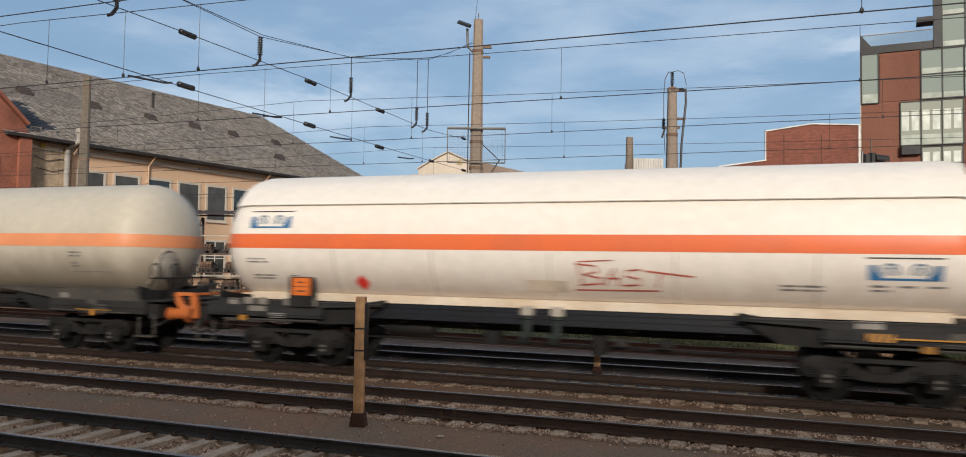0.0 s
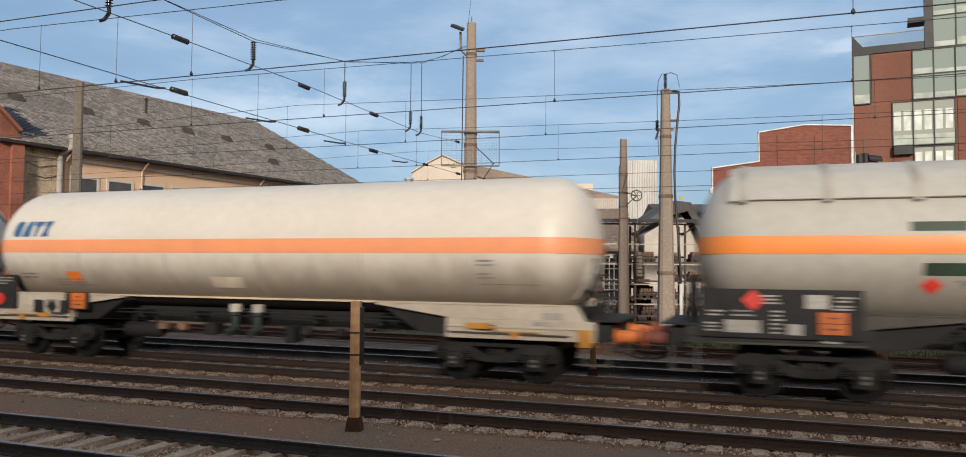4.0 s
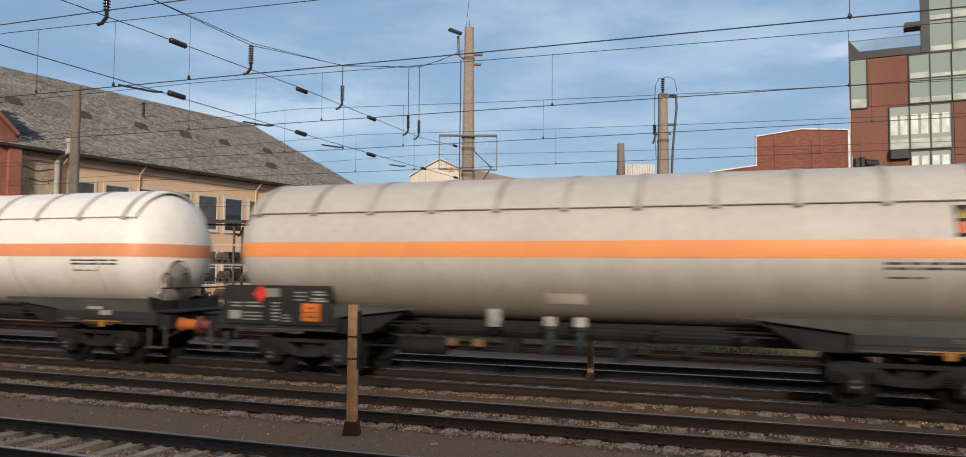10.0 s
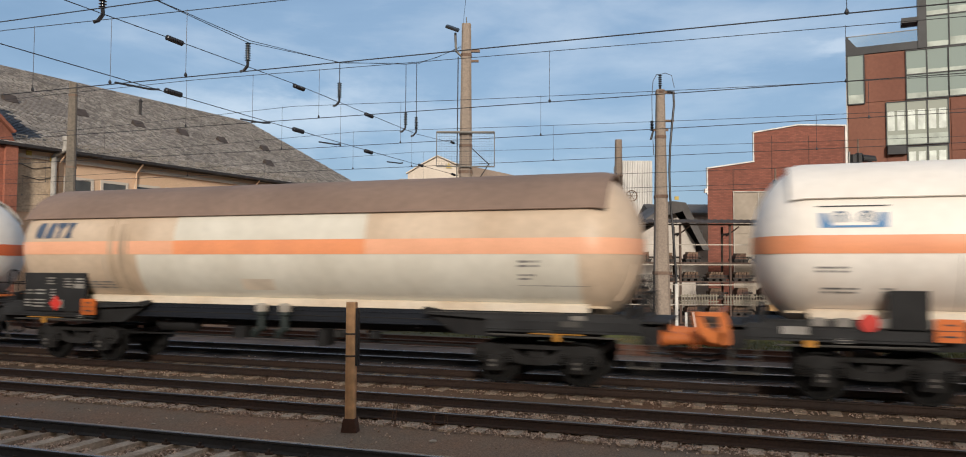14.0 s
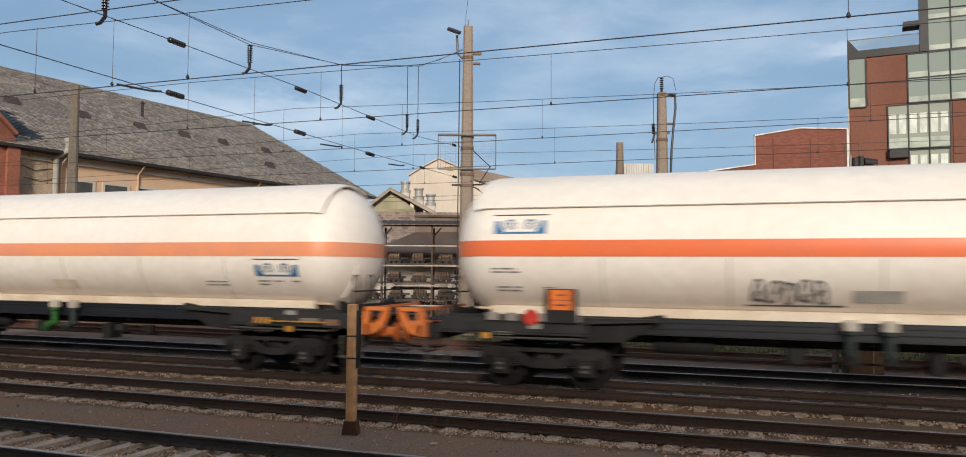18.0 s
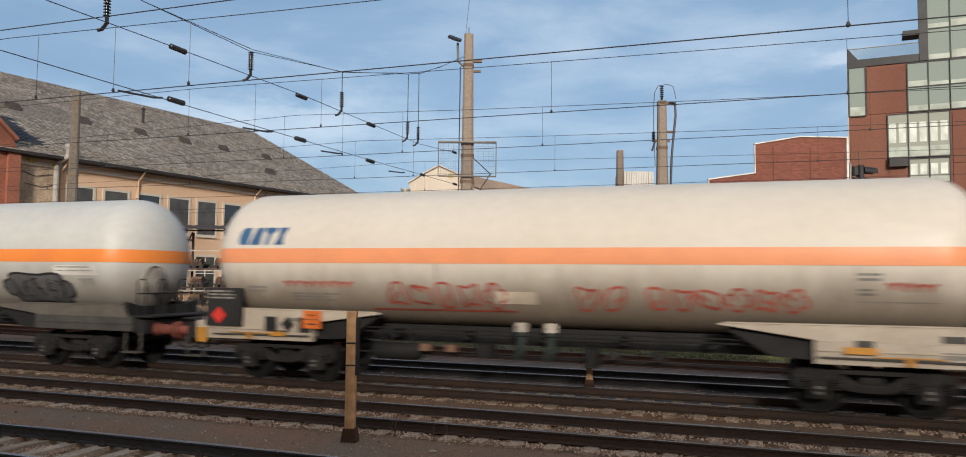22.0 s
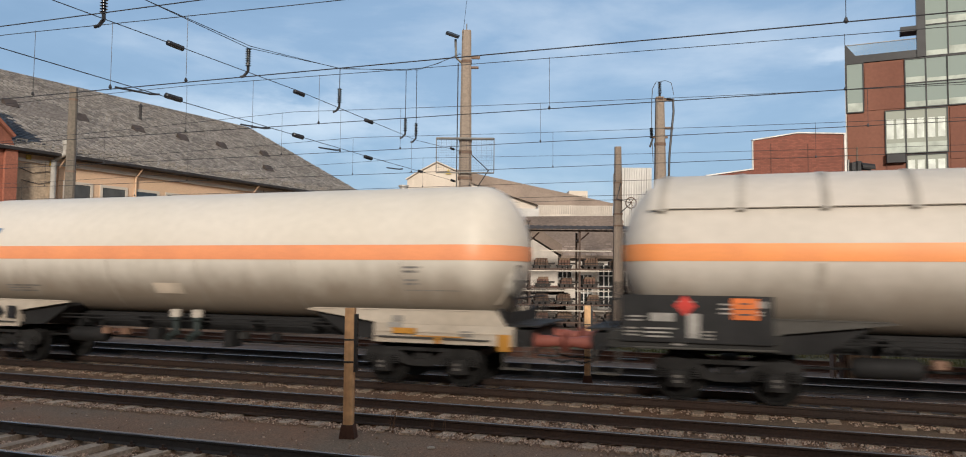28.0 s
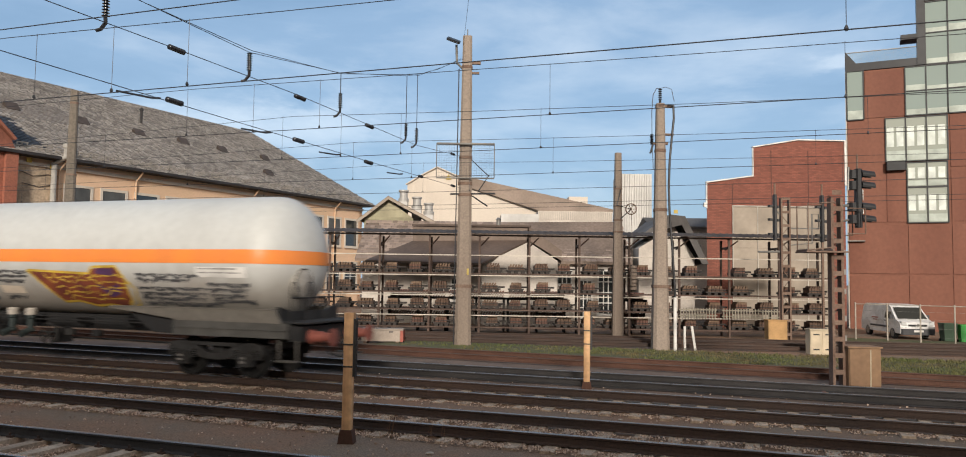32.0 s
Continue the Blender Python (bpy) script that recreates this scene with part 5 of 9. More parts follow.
# marker posts
def marker_post(x, y, top):
    ob = thing("marker_post", "weathered yellow timber post in a rusty shoe", "post", pose(x, y, 0, 0, 0, 12), group="timber posts between tracks")
    q = Mesh()
    q.box(-0.078, -0.075, -0.04, 0.078, 0.075, top, bevel=0.015)
    part("post", q, WOODPOST, ob)
    s = Mesh()
    s.slab([(-0.135, -0.24), (0.135, -0.24), (0.095, 0.0), (-0.095, 0.0)], -0.10, 0.10)
    part("shoe", s, REDRAIL, ob, "rusty steel shoe")
    for z in (top * 0.72, top * 0.53):
        part("band", boxm(-0.086, -0.083, z, 0.086, 0.083, z + 0.025), BLACKPART, ob)
    c = Mesh()
    c.box(0.079, -0.05, top * 0.45, 0.125, 0.05, top - 0.1)
    for i in range(10):
        z = top * 0.50 + i * top * 0.045
        c.tube((0.10, 0, z), (0.135, 0, z), 0.024, seg=6)
    part("bolt_strip", c, BLACKPART, ob)
    return ob


marker_post(-6.20, 11.25, 1.88)
marker_post(-3.80, 18.75, 1.70)


# signals
def lattice(ob, w, d, h, step, mt, t=0.05):
    """Two uprights with batten plates and a face of diagonals."""
    for s in (-1, 1):
        q = Mesh()
        q.box(s * w / 2 - t, -d / 2, -0.25, s * w / 2 + t, d / 2, h)
        part("upright", q, mt, ob)
    n = int(h / step)
    for i in range(n + 1):
        z = 0.15 + i * step
        part("batten", boxm(-w / 2, -d / 2 - 0.012, z, w / 2, -d / 2 - 0.002, z + 0.12), mt, ob)
        if i < n:
            g = Mesh()
            g.bar((-w / 2 if i % 2 else w / 2, d / 2, z + 0.16), (w / 2 if i % 2 else -w / 2, d / 2, z + step), 0.03, 0.03)
            part("diagonal", g, mt, ob)


def main_signal():
    ob = thing("main_signal", "rusty lattice signal mast with black hooded lamps", "signal", pose(2.08, 21.9, 0, 0, 0, 19))
    lattice(ob, 0.25, 0.24, 4.7, 0.42, RUSTSTEEL, 0.035)
    head = part("signal_head", boxm(0.54, -0.10, 3.93, 0.68, 0.10, 5.47, bevel=0.03), BLACKPART, ob, "black signal head with hoods")
    for z in (5.32, 5.03, 4.47, 4.15):
        q = Mesh()
        q.box(0.36, -0.12, z - 0.11, 0.55, 0.12, z + 0.11, bevel=0.05)
        part("lamp_case", q, BLACKPART, head)
        q = Mesh()
        seg = 10
        for x in (0.68, 1.02):
            for i in range(seg + 1):
                a = radians(-20 + 220 * i / seg)
                r = 0.13 if x < 1 else 0.12
                q.v.append((x, r * math.cos(a), z + r * math.sin(a) - (0.03 if x > 1 else 0)))
        for i in range(seg):
            q.f.append((i, i + 1, seg + 2 + i, seg + 1 + i))
            q.m.append(0)
        part("hood", q, BLACKPART, head)
    for z in (4.86, 4.72, 4.34):
        part("marker_plate", boxm(0.69, -0.08, z - 0.06, 0.71, 0.08, z + 0.06), WHITEPAINT, head)
    an = Mesh()
    an.tube((0.60, 0, 5.47), (0.60, 0, 5.85), 0.025)
    part("finial", an, RUSTSTEEL, head)
    br = Mesh()
    br.line([(0.18, 0, 4.5), (0.62, 0, 4.5)], 0.035)
    part("bracket", br, STEEL, ob)
    br = Mesh()
    br.line([(0.18, 0, 4.1), (0.5, 0, 4.15), (0.65, 0, 4.4)], 0.03)
    part("bracket", br, STEEL, ob)
    br = Mesh()
    br.line([(0.30, -0.1, 4.9), (0.32, -0.1, 5.5)], 0.03)
    part("conduit", br, STEEL, head)
    cage = Mesh()
    for y in (-0.35, 0.35):
        cage.line([(-0.18, y, 4.55), (-0.85, y, 4.50), (-0.85, y, 3.30), (-0.18, y, 3.40)], 0.018)
        cage.line([(0.18, y, 3.75), (0.62, y, 3.75), (0.62, y, 4.4), (0.18, y, 4.4)], 0.02)
    for x in (-0.85, -0.2):
        cage.line([(x, -0.35, 3.32), (x, 0.35, 3.32)], 0.03)
    cage.box(-0.9, -0.36, 3.26, 0.2, 0.36, 3.30)
    part("work_platform", cage, RUSTSTEEL, ob, "steel working platform with guard rails")
    for z in (1.0, 1.5, 2.2, 2.7, 3.2):
        part("rung", boxm(0.18, -0.05, z, 0.24, 0.05, z + 0.14), STEEL, ob)
    return ob


main_signal()


def yard_signal(x, y, h, lattice_mast):
    ob = thing("yard_signal", "dark three-lamp yard signal on its lattice mast" if lattice_mast else "dark three-lamp yard signal seen edge-on", "signal", pose(x, y, 0, 0, 0, 19), group="yard signals")
    if lattice_mast:
        lattice(ob, 0.36, 0.2, h - 0.2, 0.60, RUSTSTEEL, 0.035)
        head_x = -0.45
        br = Mesh()
        for z in (h - 0.9, h - 1.9):
            br.line([(-0.25, 0, z), (head_x + 0.1, 0, z + 0.1)], 0.04)
        br.line([(-0.25, 0, h - 2.6), (-1.2, 0, h - 2.62)], 0.05)
        br.line([(0.25, 0, h - 1.55), (1.5, 0, h - 1.55), (1.5, 0, h - 0.9), (1.2, 0, h - 0.9), (1.2, 0, h - 2.2), (0.25, 0, h - 2.3)], 0.03)
        part("bracket", br, STEEL, ob)
    else:
        head_x = 0.0
        part("post", boxm(-0.045, -0.045, -0.25, 0.045, 0.045, h - 1.6), RUSTSTEEL, ob)
    hd = part("signal_head", boxm(head_x - 0.07, -0.12, h - 2.1, head_x + 0.07, 0.12, h - 0.05, bevel=0.03), BLACKPART, ob)
    for z in (h - 0.6, h - 1.2, h - 1.85):
        q = Mesh()
        q.box(head_x - 0.30, -0.10, z - 0.02, head_x - 0.06, 0.10, z + 0.08, bevel=0.04)
        q.box(head_x + 0.06, -0.08, z - 0.06, head_x + 0.20, 0.08, z + 0.06, bevel=0.04)
        part("hood", q, BLACKPART, hd)
    f = Mesh()
    f.tube((head_x, 0, h - 0.05), (head_x, 0, h + 0.45), 0.045)
    part("finial", f, RUSTSTEEL, hd)
    return ob


yard_signal(1.45, 36.75, 6.45, True)
yard_signal(2.98, 36.9, 6.4, False)


# cabinets and small yard things
def cabinet(name, label, m, w, d, h, mt, doors, legs=0.0):
    ob = thing(name, label, "cabinet", m)
    part("body", boxm(-w / 2, -d / 2, legs, w / 2, d / 2, legs + h, bevel=0.02), mt, ob)
    part("cap", boxm(-w / 2 - 0.03, -d / 2 - 0.04, legs + h, w / 2 + 0.03, d / 2 + 0.03, legs + h + 0.04), mt, ob)
    for i in range(doors):
        x0, x1 = -w / 2 + w * i / doors + 0.02, -w / 2 + w * (i + 1) / doors - 0.02
        dr = part("door", boxm(x0, -d / 2 - 0.025, legs + 0.04, x1, -d / 2 - 0.001, legs + h - 0.04), mt, ob)
        if doors > 1:
            v = Mesh()
            for z in (legs + 0.16, legs + h - 0.18):
                v.box((x0 + x1) / 2 - 0.12, -d / 2 - 0.031, z, (x0 + x1) / 2 + 0.12, -d / 2 - 0.026, z + 0.05)
            part("vent", v, BLACKPART, dr)
    if legs:
        for x in (-w / 2 + 0.05, w / 2 - 0.05):
            part("leg", boxm(x - 0.04, -d / 2 + 0.03, -0.3, x + 0.04, d / 2 - 0.03, legs), RUSTSTEEL, ob)
    return ob


TANCAB = mat("tan_cabinet", (0.27, 0.165, 0.09), 0.75, vary=0.2, fine=6, coarse=1.8, bump=0.1, tint=(0.20, 0.12, 0.07), streak=1)
CREAMCAB = mat("cream_cabinet", (0.62, 0.52, 0.37), 0.6, vary=0.06, bump=0.02)
OCHRECAB = mat("ochre_cabinet", (0.52, 0.31, 0.13), 0.7, vary=0.1, bump=0.03)
c1 = cabinet("relay_cabinet", "large plain tan relay cabinet on a dark base", pose(2.62, 22.1, -0.22, 0, 0, 19), 0.82, 0.6, 0.98, TANCAB, 1, 0.08)
g = Mesh()
g.line([(0.12, -0.33, 0.10), (0.13, -0.33, 1.02)], 0.018)
part("seam_strip", g, CREAMCAB, c1)
cabinet("signal_cabinet", "cream two-door signal cabinet", pose(2.44, 32.0, -0.20, 0, 0, 19), 0.90, 0.45, 0.90, CREAMCAB, 2)
cabinet("point_cabinet", "ochre plywood cabinet on legs", pose(1.02, 36.7, -0.20, 0, 0, 19), 0.84, 0.5, 0.88, OCHRECAB, 1, 0.12)


def crate():
    ob = thing("tool_crate", "pale tool crate with a red end beside the siding", "crate", pose(-14.2, 28.6, -0.2, 0, 0, 19))
    part("body", boxm(-0.85, -0.35, 0.08, 0.72, 0.35, 0.52, bevel=0.02), PALEPAINT, ob)
    part("end_panel", boxm(0.72, -0.35, 0.06, 0.84, 0.35, 0.56), CRATERED, ob, "red end panel")
    part("lid", boxm(-0.88, -0.38, 0.52, 0.84, 0.38, 0.58), PALEPAINT, ob)
    q = Mesh()
    for x in (-0.5, 0.35):
        q.box(x - 0.08, -0.365, 0.44, x + 0.08, -0.351, 0.48)
    part("latch", q, BLACKPART, ob)
    for x in (-0.7, 0.6):
        part("skid", boxm(x - 0.06, -0.35, -0.02, x + 0.06, 0.35, 0.08), RUSTSTEEL, ob)


PALEPAINT = mat("pale_grey_paint", (0.42, 0.35, 0.29), 0.6, vary=0.15, bump=0.02)
CRATERED = mat("crate_red", (0.36, 0.09, 0.06), 0.6, vary=0.15, bump=0.02)
crate()
bk = Mesh()
bk.lathe([(0, 0.15), (0.30, 0.19), (0.32, 0.19), (0.30, 0.17), (0.05, 0.13)], "z", (0, 0, 0), seg=16)
bucket = thing("bucket", "white plastic bucket beside the crate", "bucket", (-15.35, 28.25, -0.2))
part("body", bk, WHITEPAINT, bucket, smooth=True)
hb = Mesh()
hb.line([(-0.18, 0, 0.30), (-0.12, 0, 0.40), (0, 0, 0.44), (0.12, 0, 0.40), (0.18, 0, 0.30)], 0.008)
part("handle", hb, STEEL, bucket)


def stake(x, y, h, lean):
    ob = thing("white_stake", "thin white painted stake in the grass", "stake", pose(x, y, -0.22, 0, lean, 19), group="white stakes")
    part("stake", boxm(-0.045, -0.03, 0, 0.045, 0.03, h), WHITEPAINT, ob)
    part("shoe", boxm(-0.055, -0.04, 0, 0.055, 0.04, 0.12), STEEL, ob)


stake(-2.45, 31.0, 0.95, 0)
stake(-2.05, 31.0, 0.98, -8)


# ---- the storage rack ----
RACK_V, RACK_U0, BAY, BAYS = 37.9, -7.55 - 4 * 2.455, 2.455, 14
SHELF = [0.13, 0.98, 1.82, 2.74]
RAILS = [0.67, 1.64, 2.62, 3.60]


def storage_rack():
    ob = thing("storage_rack", "long rusty open storage rack with a sheet roof", "storage rack", yard_pose(RACK_U0, RACK_V))
    L = BAY * BAYS
    for i in range(BAYS + 1):
        for y in (0.0, 1.3):
            q = Mesh()
            q.box(i * BAY - 0.05, y - 0.05, -0.3, i * BAY + 0.05, y + 0.05, 4.55)
            part("upright", q, RACKSTEEL, ob)
        part("tie", boxm(i * BAY - 0.04, 0.05, 4.1, i * BAY + 0.04, 1.235, 4.2), RACKSTEEL, ob)
        br = Mesh()
        br.bar((i * BAY, 0.66, 4.05), (i * BAY + 0.45, 0.0, 4.5), 0.05, 0.05)
        part("brace", br, RACKSTEEL, ob)
    for z in SHELF:
        part("shelf", boxm(-0.1, -0.02, z - 0.07, L + 0.1, 1.28, z - 0.01), RACKSTEEL, ob)
        part("shelf_edge", boxm(-0.1, -0.105, z - 0.07, L + 0.1, -0.068, z - 0.005), RACKSTEEL, ob)
    for z in RAILS:
        part("front_rail", boxm(-0.1, -0.13, z - 0.025, L + 0.1, -0.07, z + 0.025), PALERAIL, ob, "pale galvanised rail")
    part("purlin", boxm(-0.2, -0.15, 4.55, L + 0.2, -0.05, 4.63), RACKSTEEL, ob)
    r = Mesh()
    n = 210
    w = (L + 0.7) / n
    for j, (y, z) in enumerate(((-0.45, 4.64), (1.6, 4.92))):
        for i in range(n + 1):
            dz = 0.02 if i % 2 else -0.01
            r.v += [(-0.35 + i * w, y, z + dz), (-0.35 + i * w, y, z + dz + 0.025)]
    k = 2 * (n + 1)
    for i in range(n):
        a = 2 * i
        r.f += [(a, a + 2, k + a + 2, k + a), (a + 1, a + 3, k + a + 3, k + a + 1), (a, a + 1, a + 3, a + 2)]
    r.m = [0] * len(r.f)
    part("roof_sheet", r, RACKROOF, ob, "dark corrugated roof sheet")
    return ob


RACKROOF = mat("dark_brown_sheet", (0.060, 0.046, 0.040), 0.95, vary=0.25)
PICKETGREY = mat("weathered_white_wood", (0.33, 0.30, 0.235), 0.8, vary=0.25)
PALERAIL = mat("galvanised_rail", (0.50, 0.45, 0.38), 0.5, 0.2, vary=0.2, bump=0.02)
storage_rack()
TIMBER = mat("brown_timber", (0.15, 0.092, 0.062), 0.85, vary=0.4, fine=9, coarse=2, bump=0.2, tint=(0.09, 0.055, 0.04))
REDTIMBER = mat("reddish_casting", (0.175, 0.09, 0.064), 0.8, vary=0.35, fine=9, coarse=2, bump=0.2)
DARKCAST = mat("dark_casting", (0.045, 0.038, 0.034), 0.8, vary=0.3, fine=9, coarse=2, bump=0.2)


def rack_load(seed):
    """A stored point-machine part: dark feet, timber block, toothed top, a rod out of the side."""
    rng = random.Random(seed)
    ob = thing("machine_part", "brown timber and iron machine part on a shelf", "machine part", group="parts on the rack")
    w = rng.uniform(0.62, 0.95)
    for x in (-w * 0.36, 0.0, w * 0.36):
        part("foot", boxm(x - 0.09, -0.02, 0.0, x + 0.09, 0.8, 0.10), DARKCAST, ob)
    part("base_plate", boxm(-w * 0.55, -0.05, 0.10, w * 0.55, 0.85, 0.17), DARKCAST, ob)
    n = rng.choice([4, 5])
    mt = rng.choice([TIMBER, REDTIMBER, TIMBER])
    top = rng.uniform(0.33, 0.40)
    for i in range(n):
        x = -w * 0.42 + w * 0.82 * i / n
        part("block", boxm(x, rng.uniform(0, 0.03), 0.17, x + w * 0.82 / n - 0.012, 0.75, top + rng.uniform(-0.02, 0.02), bevel=0.02), mt, ob)
    part("strap", boxm(-w * 0.44, -0.03, 0.24, w * 0.42, -0.005, 0.28), DARKCAST, ob)
    q = Mesh()
    n = 5
    for i in range(n):
        x = -w * 0.36 + w * 0.72 * i / n
        q.slab([(x, top), (x + 0.09, top), (x + 0.12, top + 0.11), (x + 0.04, top + 0.11)], 0.02, 0.6)
    part("rib", q, rng.choice([TIMBER, PALETIMBER]), ob)
    r = Mesh()
    r.tube((w * 0.4, 0.3, 0.24), (w * 0.4 + rng.uniform(0.2, 0.45), 0.3, 0.24), 0.045)
    part("rod", r, DARKCAST, ob)
    return ob


PALETIMBER = mat("pale_timber", (0.225, 0.15, 0.10), 0.85, vary=0.3, fine=9, coarse=2, bump=0.2)
LOADS = [rack_load(s) for s in (1, 2, 3, 4, 5)]
placed = 0
rng_load = random.Random(21)
for z in SHELF:
    for i in range(BAYS):
        for k in range(2 if z < 2.7 else 2):
            if rng_load.random() < 0.07:
                continue
            u = RACK_U0 + i * BAY + 0.62 + 1.2 * k + rng_load.uniform(-0.10, 0.10)
            m = yard_pose(u, RACK_V + rng_load.uniform(0.05, 0.25), z, rng_load.uniform(-3, 3))
            if placed < len(LOADS):
                LOADS[placed].matrix_basis = m
            else:
                copy_thing(rng_load.choice(LOADS), m)
            placed += 1


BRACKETRED = mat("rusty_bracket_red", (0.26, 0.125, 0.09), 0.8, vary=0.35, fine=9, coarse=2, bump=0.2)


def bracket_stack(u, v, z, n, rows):
    """Stacked rusty brackets with their ends aslant, behind the rack."""
    ob = thing("bracket_stack", "stack of reddish rusty brackets behind the rack", "stack", yard_pose(u, v, z), group="bracket stacks")
    for j in range(rows):
        for i in range(n):
            q = Mesh()
            x = i * 0.135
            q.slab([(x, 0.2 * j), (x + 0.07, 0.2 * j), (x + 0.15, 0.2 * j + 0.16), (x + 0.08, 0.2 * j + 0.16)], 0, 0.6)
            part("bracket", q, BRACKETRED, ob)


for u, n in ((-4.74, 21), (-1.75, 21), (1.35, 21), (6.9, 10)):
    bracket_stack(u, 39.5, 0.62, n, 2)
    bracket_stack(u, 39.5, 1.50, n, 2)
for u, n in ((-4.74, 21), (-1.75, 21), (1.35, 21), (6.9, 10)):
    pal = thing("pallet_stand", "dark timber stand carrying rusty brackets behind the rack", "stand", yard_pose(u - 0.1, 39.5, -0.25), group="bracket stands")
    for z in (0.77, 1.65):
        part("deck", boxm(0, -0.05, z, n * 0.135 + 0.25, 0.7, z + 0.10), DARKCAST, pal)
    for x in (0.05, n * 0.0675 + 0.1, n * 0.135 + 0.1):
        for y in (0.0, 0.6):
            part("leg", boxm(x - 0.05, y, 0, x + 0.05, y + 0.08, 1.65), DARKCAST, pal)


def picket_panel(u, v, z, n):
    ob = thing("picket_panel", "white picket barrier panel stored by the rack", "barrier", yard_pose(u, v, z), group="picket panels")
    for i in range(n):
        part("picket", boxm(i * 0.14, 0, 0, i * 0.14 + 0.05, 0.03, 0.5), PICKETGREY, ob)
    for zz in (0.10, 0.38):
        part("rail", boxm(-0.05, 0.03, zz, n * 0.14, 0.07, zz + 0.05), PICKETGREY, ob)


picket_panel(9.6, 37.6, 0.70, 13)
picket_panel(11.7, 37.6, 0.68, 13)
picket_panel(13.6, 37.6, 0.66, 6)


# ---- van, fence and bins by the office block ----
VANWHITE = mat("van_white_paint", (0.80, 0.79, 0.77), 0.25, vary=0.04, fine=3, bump=0.0)
BUMPER = mat("grey_plastic", (0.06, 0.06, 0.065), 0.6, vary=0.1, bump=0.05)
TYRE = mat("tyre_rubber", (0.02, 0.02, 0.02), 0.85, vary=0.1)


def van():
    """A panel van, nose towards -y."""
    ob = thing("van", "white panel van parked before the red wall", "van", pose(7.1, 45.0, -0.24, 0, 0, 17) @ Matrix.Scale(0.88, 4))
    L, W, H = 4.8, 1.9, 1.95
    prof = [(-2.40, 0.35), (-2.42, 0.70), (-2.30, 0.98), (-1.85, 1.12), (-1.10, 1.78), (-0.80, 1.92), (0.2, H), (2.1, H - 0.02), (2.32, 1.75), (2.40, 0.9), (2.38, 0.35)]
    q = Mesh()
    k = len(prof)
    for x, ins in ((-W / 2, 0.0), (W / 2, 0.0)):
        s = -1 if x < 0 else 1
        for y, z in prof:
            tuck = 0.16 * max(0, (z - 0.95)) ** 1.3
            q.v.append((x - s * tuck * 0.9, y, z))
    q.f = [tuple(range(k)), tuple(range(2 * k - 1, k - 1, -1))] + [(i, k + i, k + (i + 1) % k, (i + 1) % k) for i in range(k)]
    q.m = [0] * len(q.f)
    body = part("body", q, VANWHITE, ob)
    ws = Mesh()
    ws.add([(-0.80, -1.86, 1.16), (0.80, -1.86, 1.16), (0.74, -1.14, 1.77), (-0.74, -1.14, 1.77)], [(0, 1, 2, 3)])
    ws.add([(-0.80, -1.88, 1.17), (0.80, -1.88, 1.17), (0.74, -1.16, 1.78), (-0.74, -1.16, 1.78)], [(0, 1, 2, 3)])
    part("windscreen", ws, VANGLASS, body)
    for s in (-1, 1):
        sw = Mesh()
        x = s * (W / 2 - 0.02)
        sw.add([(x + s * 0.012, -1.55, 1.15), (x + s * 0.012, -0.55, 1.15), (x - s * 0.085, -0.60, 1.68), (x - s * 0.085, -1.05, 1.68)], [(0, 1, 2, 3)])
        part("side_window", sw, VANGLASS, body)
        hl = Mesh()
        hl.slab([(s * 0.60, 0.80), (s * 0.90, 0.84), (s * 0.90, 1.04), (s * 0.66, 0.98)], -2.44, -2.2)
        part("headlight", hl, LAMPGLASS, body, "clear headlight")
        mr = Mesh()
        mr.box(s * 1.02 - 0.10, -1.55, 1.12, s * 1.02 + 0.10, -1.40, 1.36, bevel=0.04)
        part("mirror", mr, BUMPER, body)
        for y in (-1.50, 1.55):
            wh = part("wheel", cached("van_tyre", lambda: tyre_mesh()), None, ob, at=(s * (W / 2 - 0.10), y, 0.32))
            part("rim", cached("van_rim", lambda: rim_mesh()), None, wh)
        st = part("side_strip", boxm(s * (W / 2) - 0.012, -1.1, 0.62, s * (W / 2) + 0.012, 1.2, 0.72), BUMPER, body)
        part("door_seam", boxm(s * (W / 2) - 0.004, -0.42, 0.45, s * (W / 2) + 0.004, -0.40, 1.6), BUMPER, body)
        part("door_handle", boxm(s * (W / 2) - 0.01, -0.72, 0.98, s * (W / 2) + 0.02, -0.52, 1.03), BUMPER, body)
    bm_ = Mesh()
    bm_.box(-0.93, -2.52, 0.28, 0.93, -2.30, 0.62, bevel=0.08)
    bp = part("bumper", bm_, BUMPER, ob, "dark grey bumper")
    part("number_plate", boxm(-0.26, -2.535, 0.44, 0.26, -2.521, 0.55), WHITEPAINT, bp)
    gr = Mesh()
    for s in (-1, 1):
        gr.box(s * 0.30 - 0.20, -2.45, 0.76, s * 0.30 + 0.20, -2.38, 0.86)
    part("grille", gr, BLACKPART, ob)
    bd = Mesh()
    bd.slab([(0, 0.74), (0.09, 0.82), (0, 0.92), (-0.09, 0.82)], -2.47, -2.42)
    part("badge", bd, STEEL, ob)
    lg = Mesh()
    x = -W / 2 - 0.004
    lg.box(x - 0.004, 0.2, 1.10, x, 1.0, 1.16)
    lg.box(x - 0.004, 0.3, 0.98, x, 0.8, 1.03)
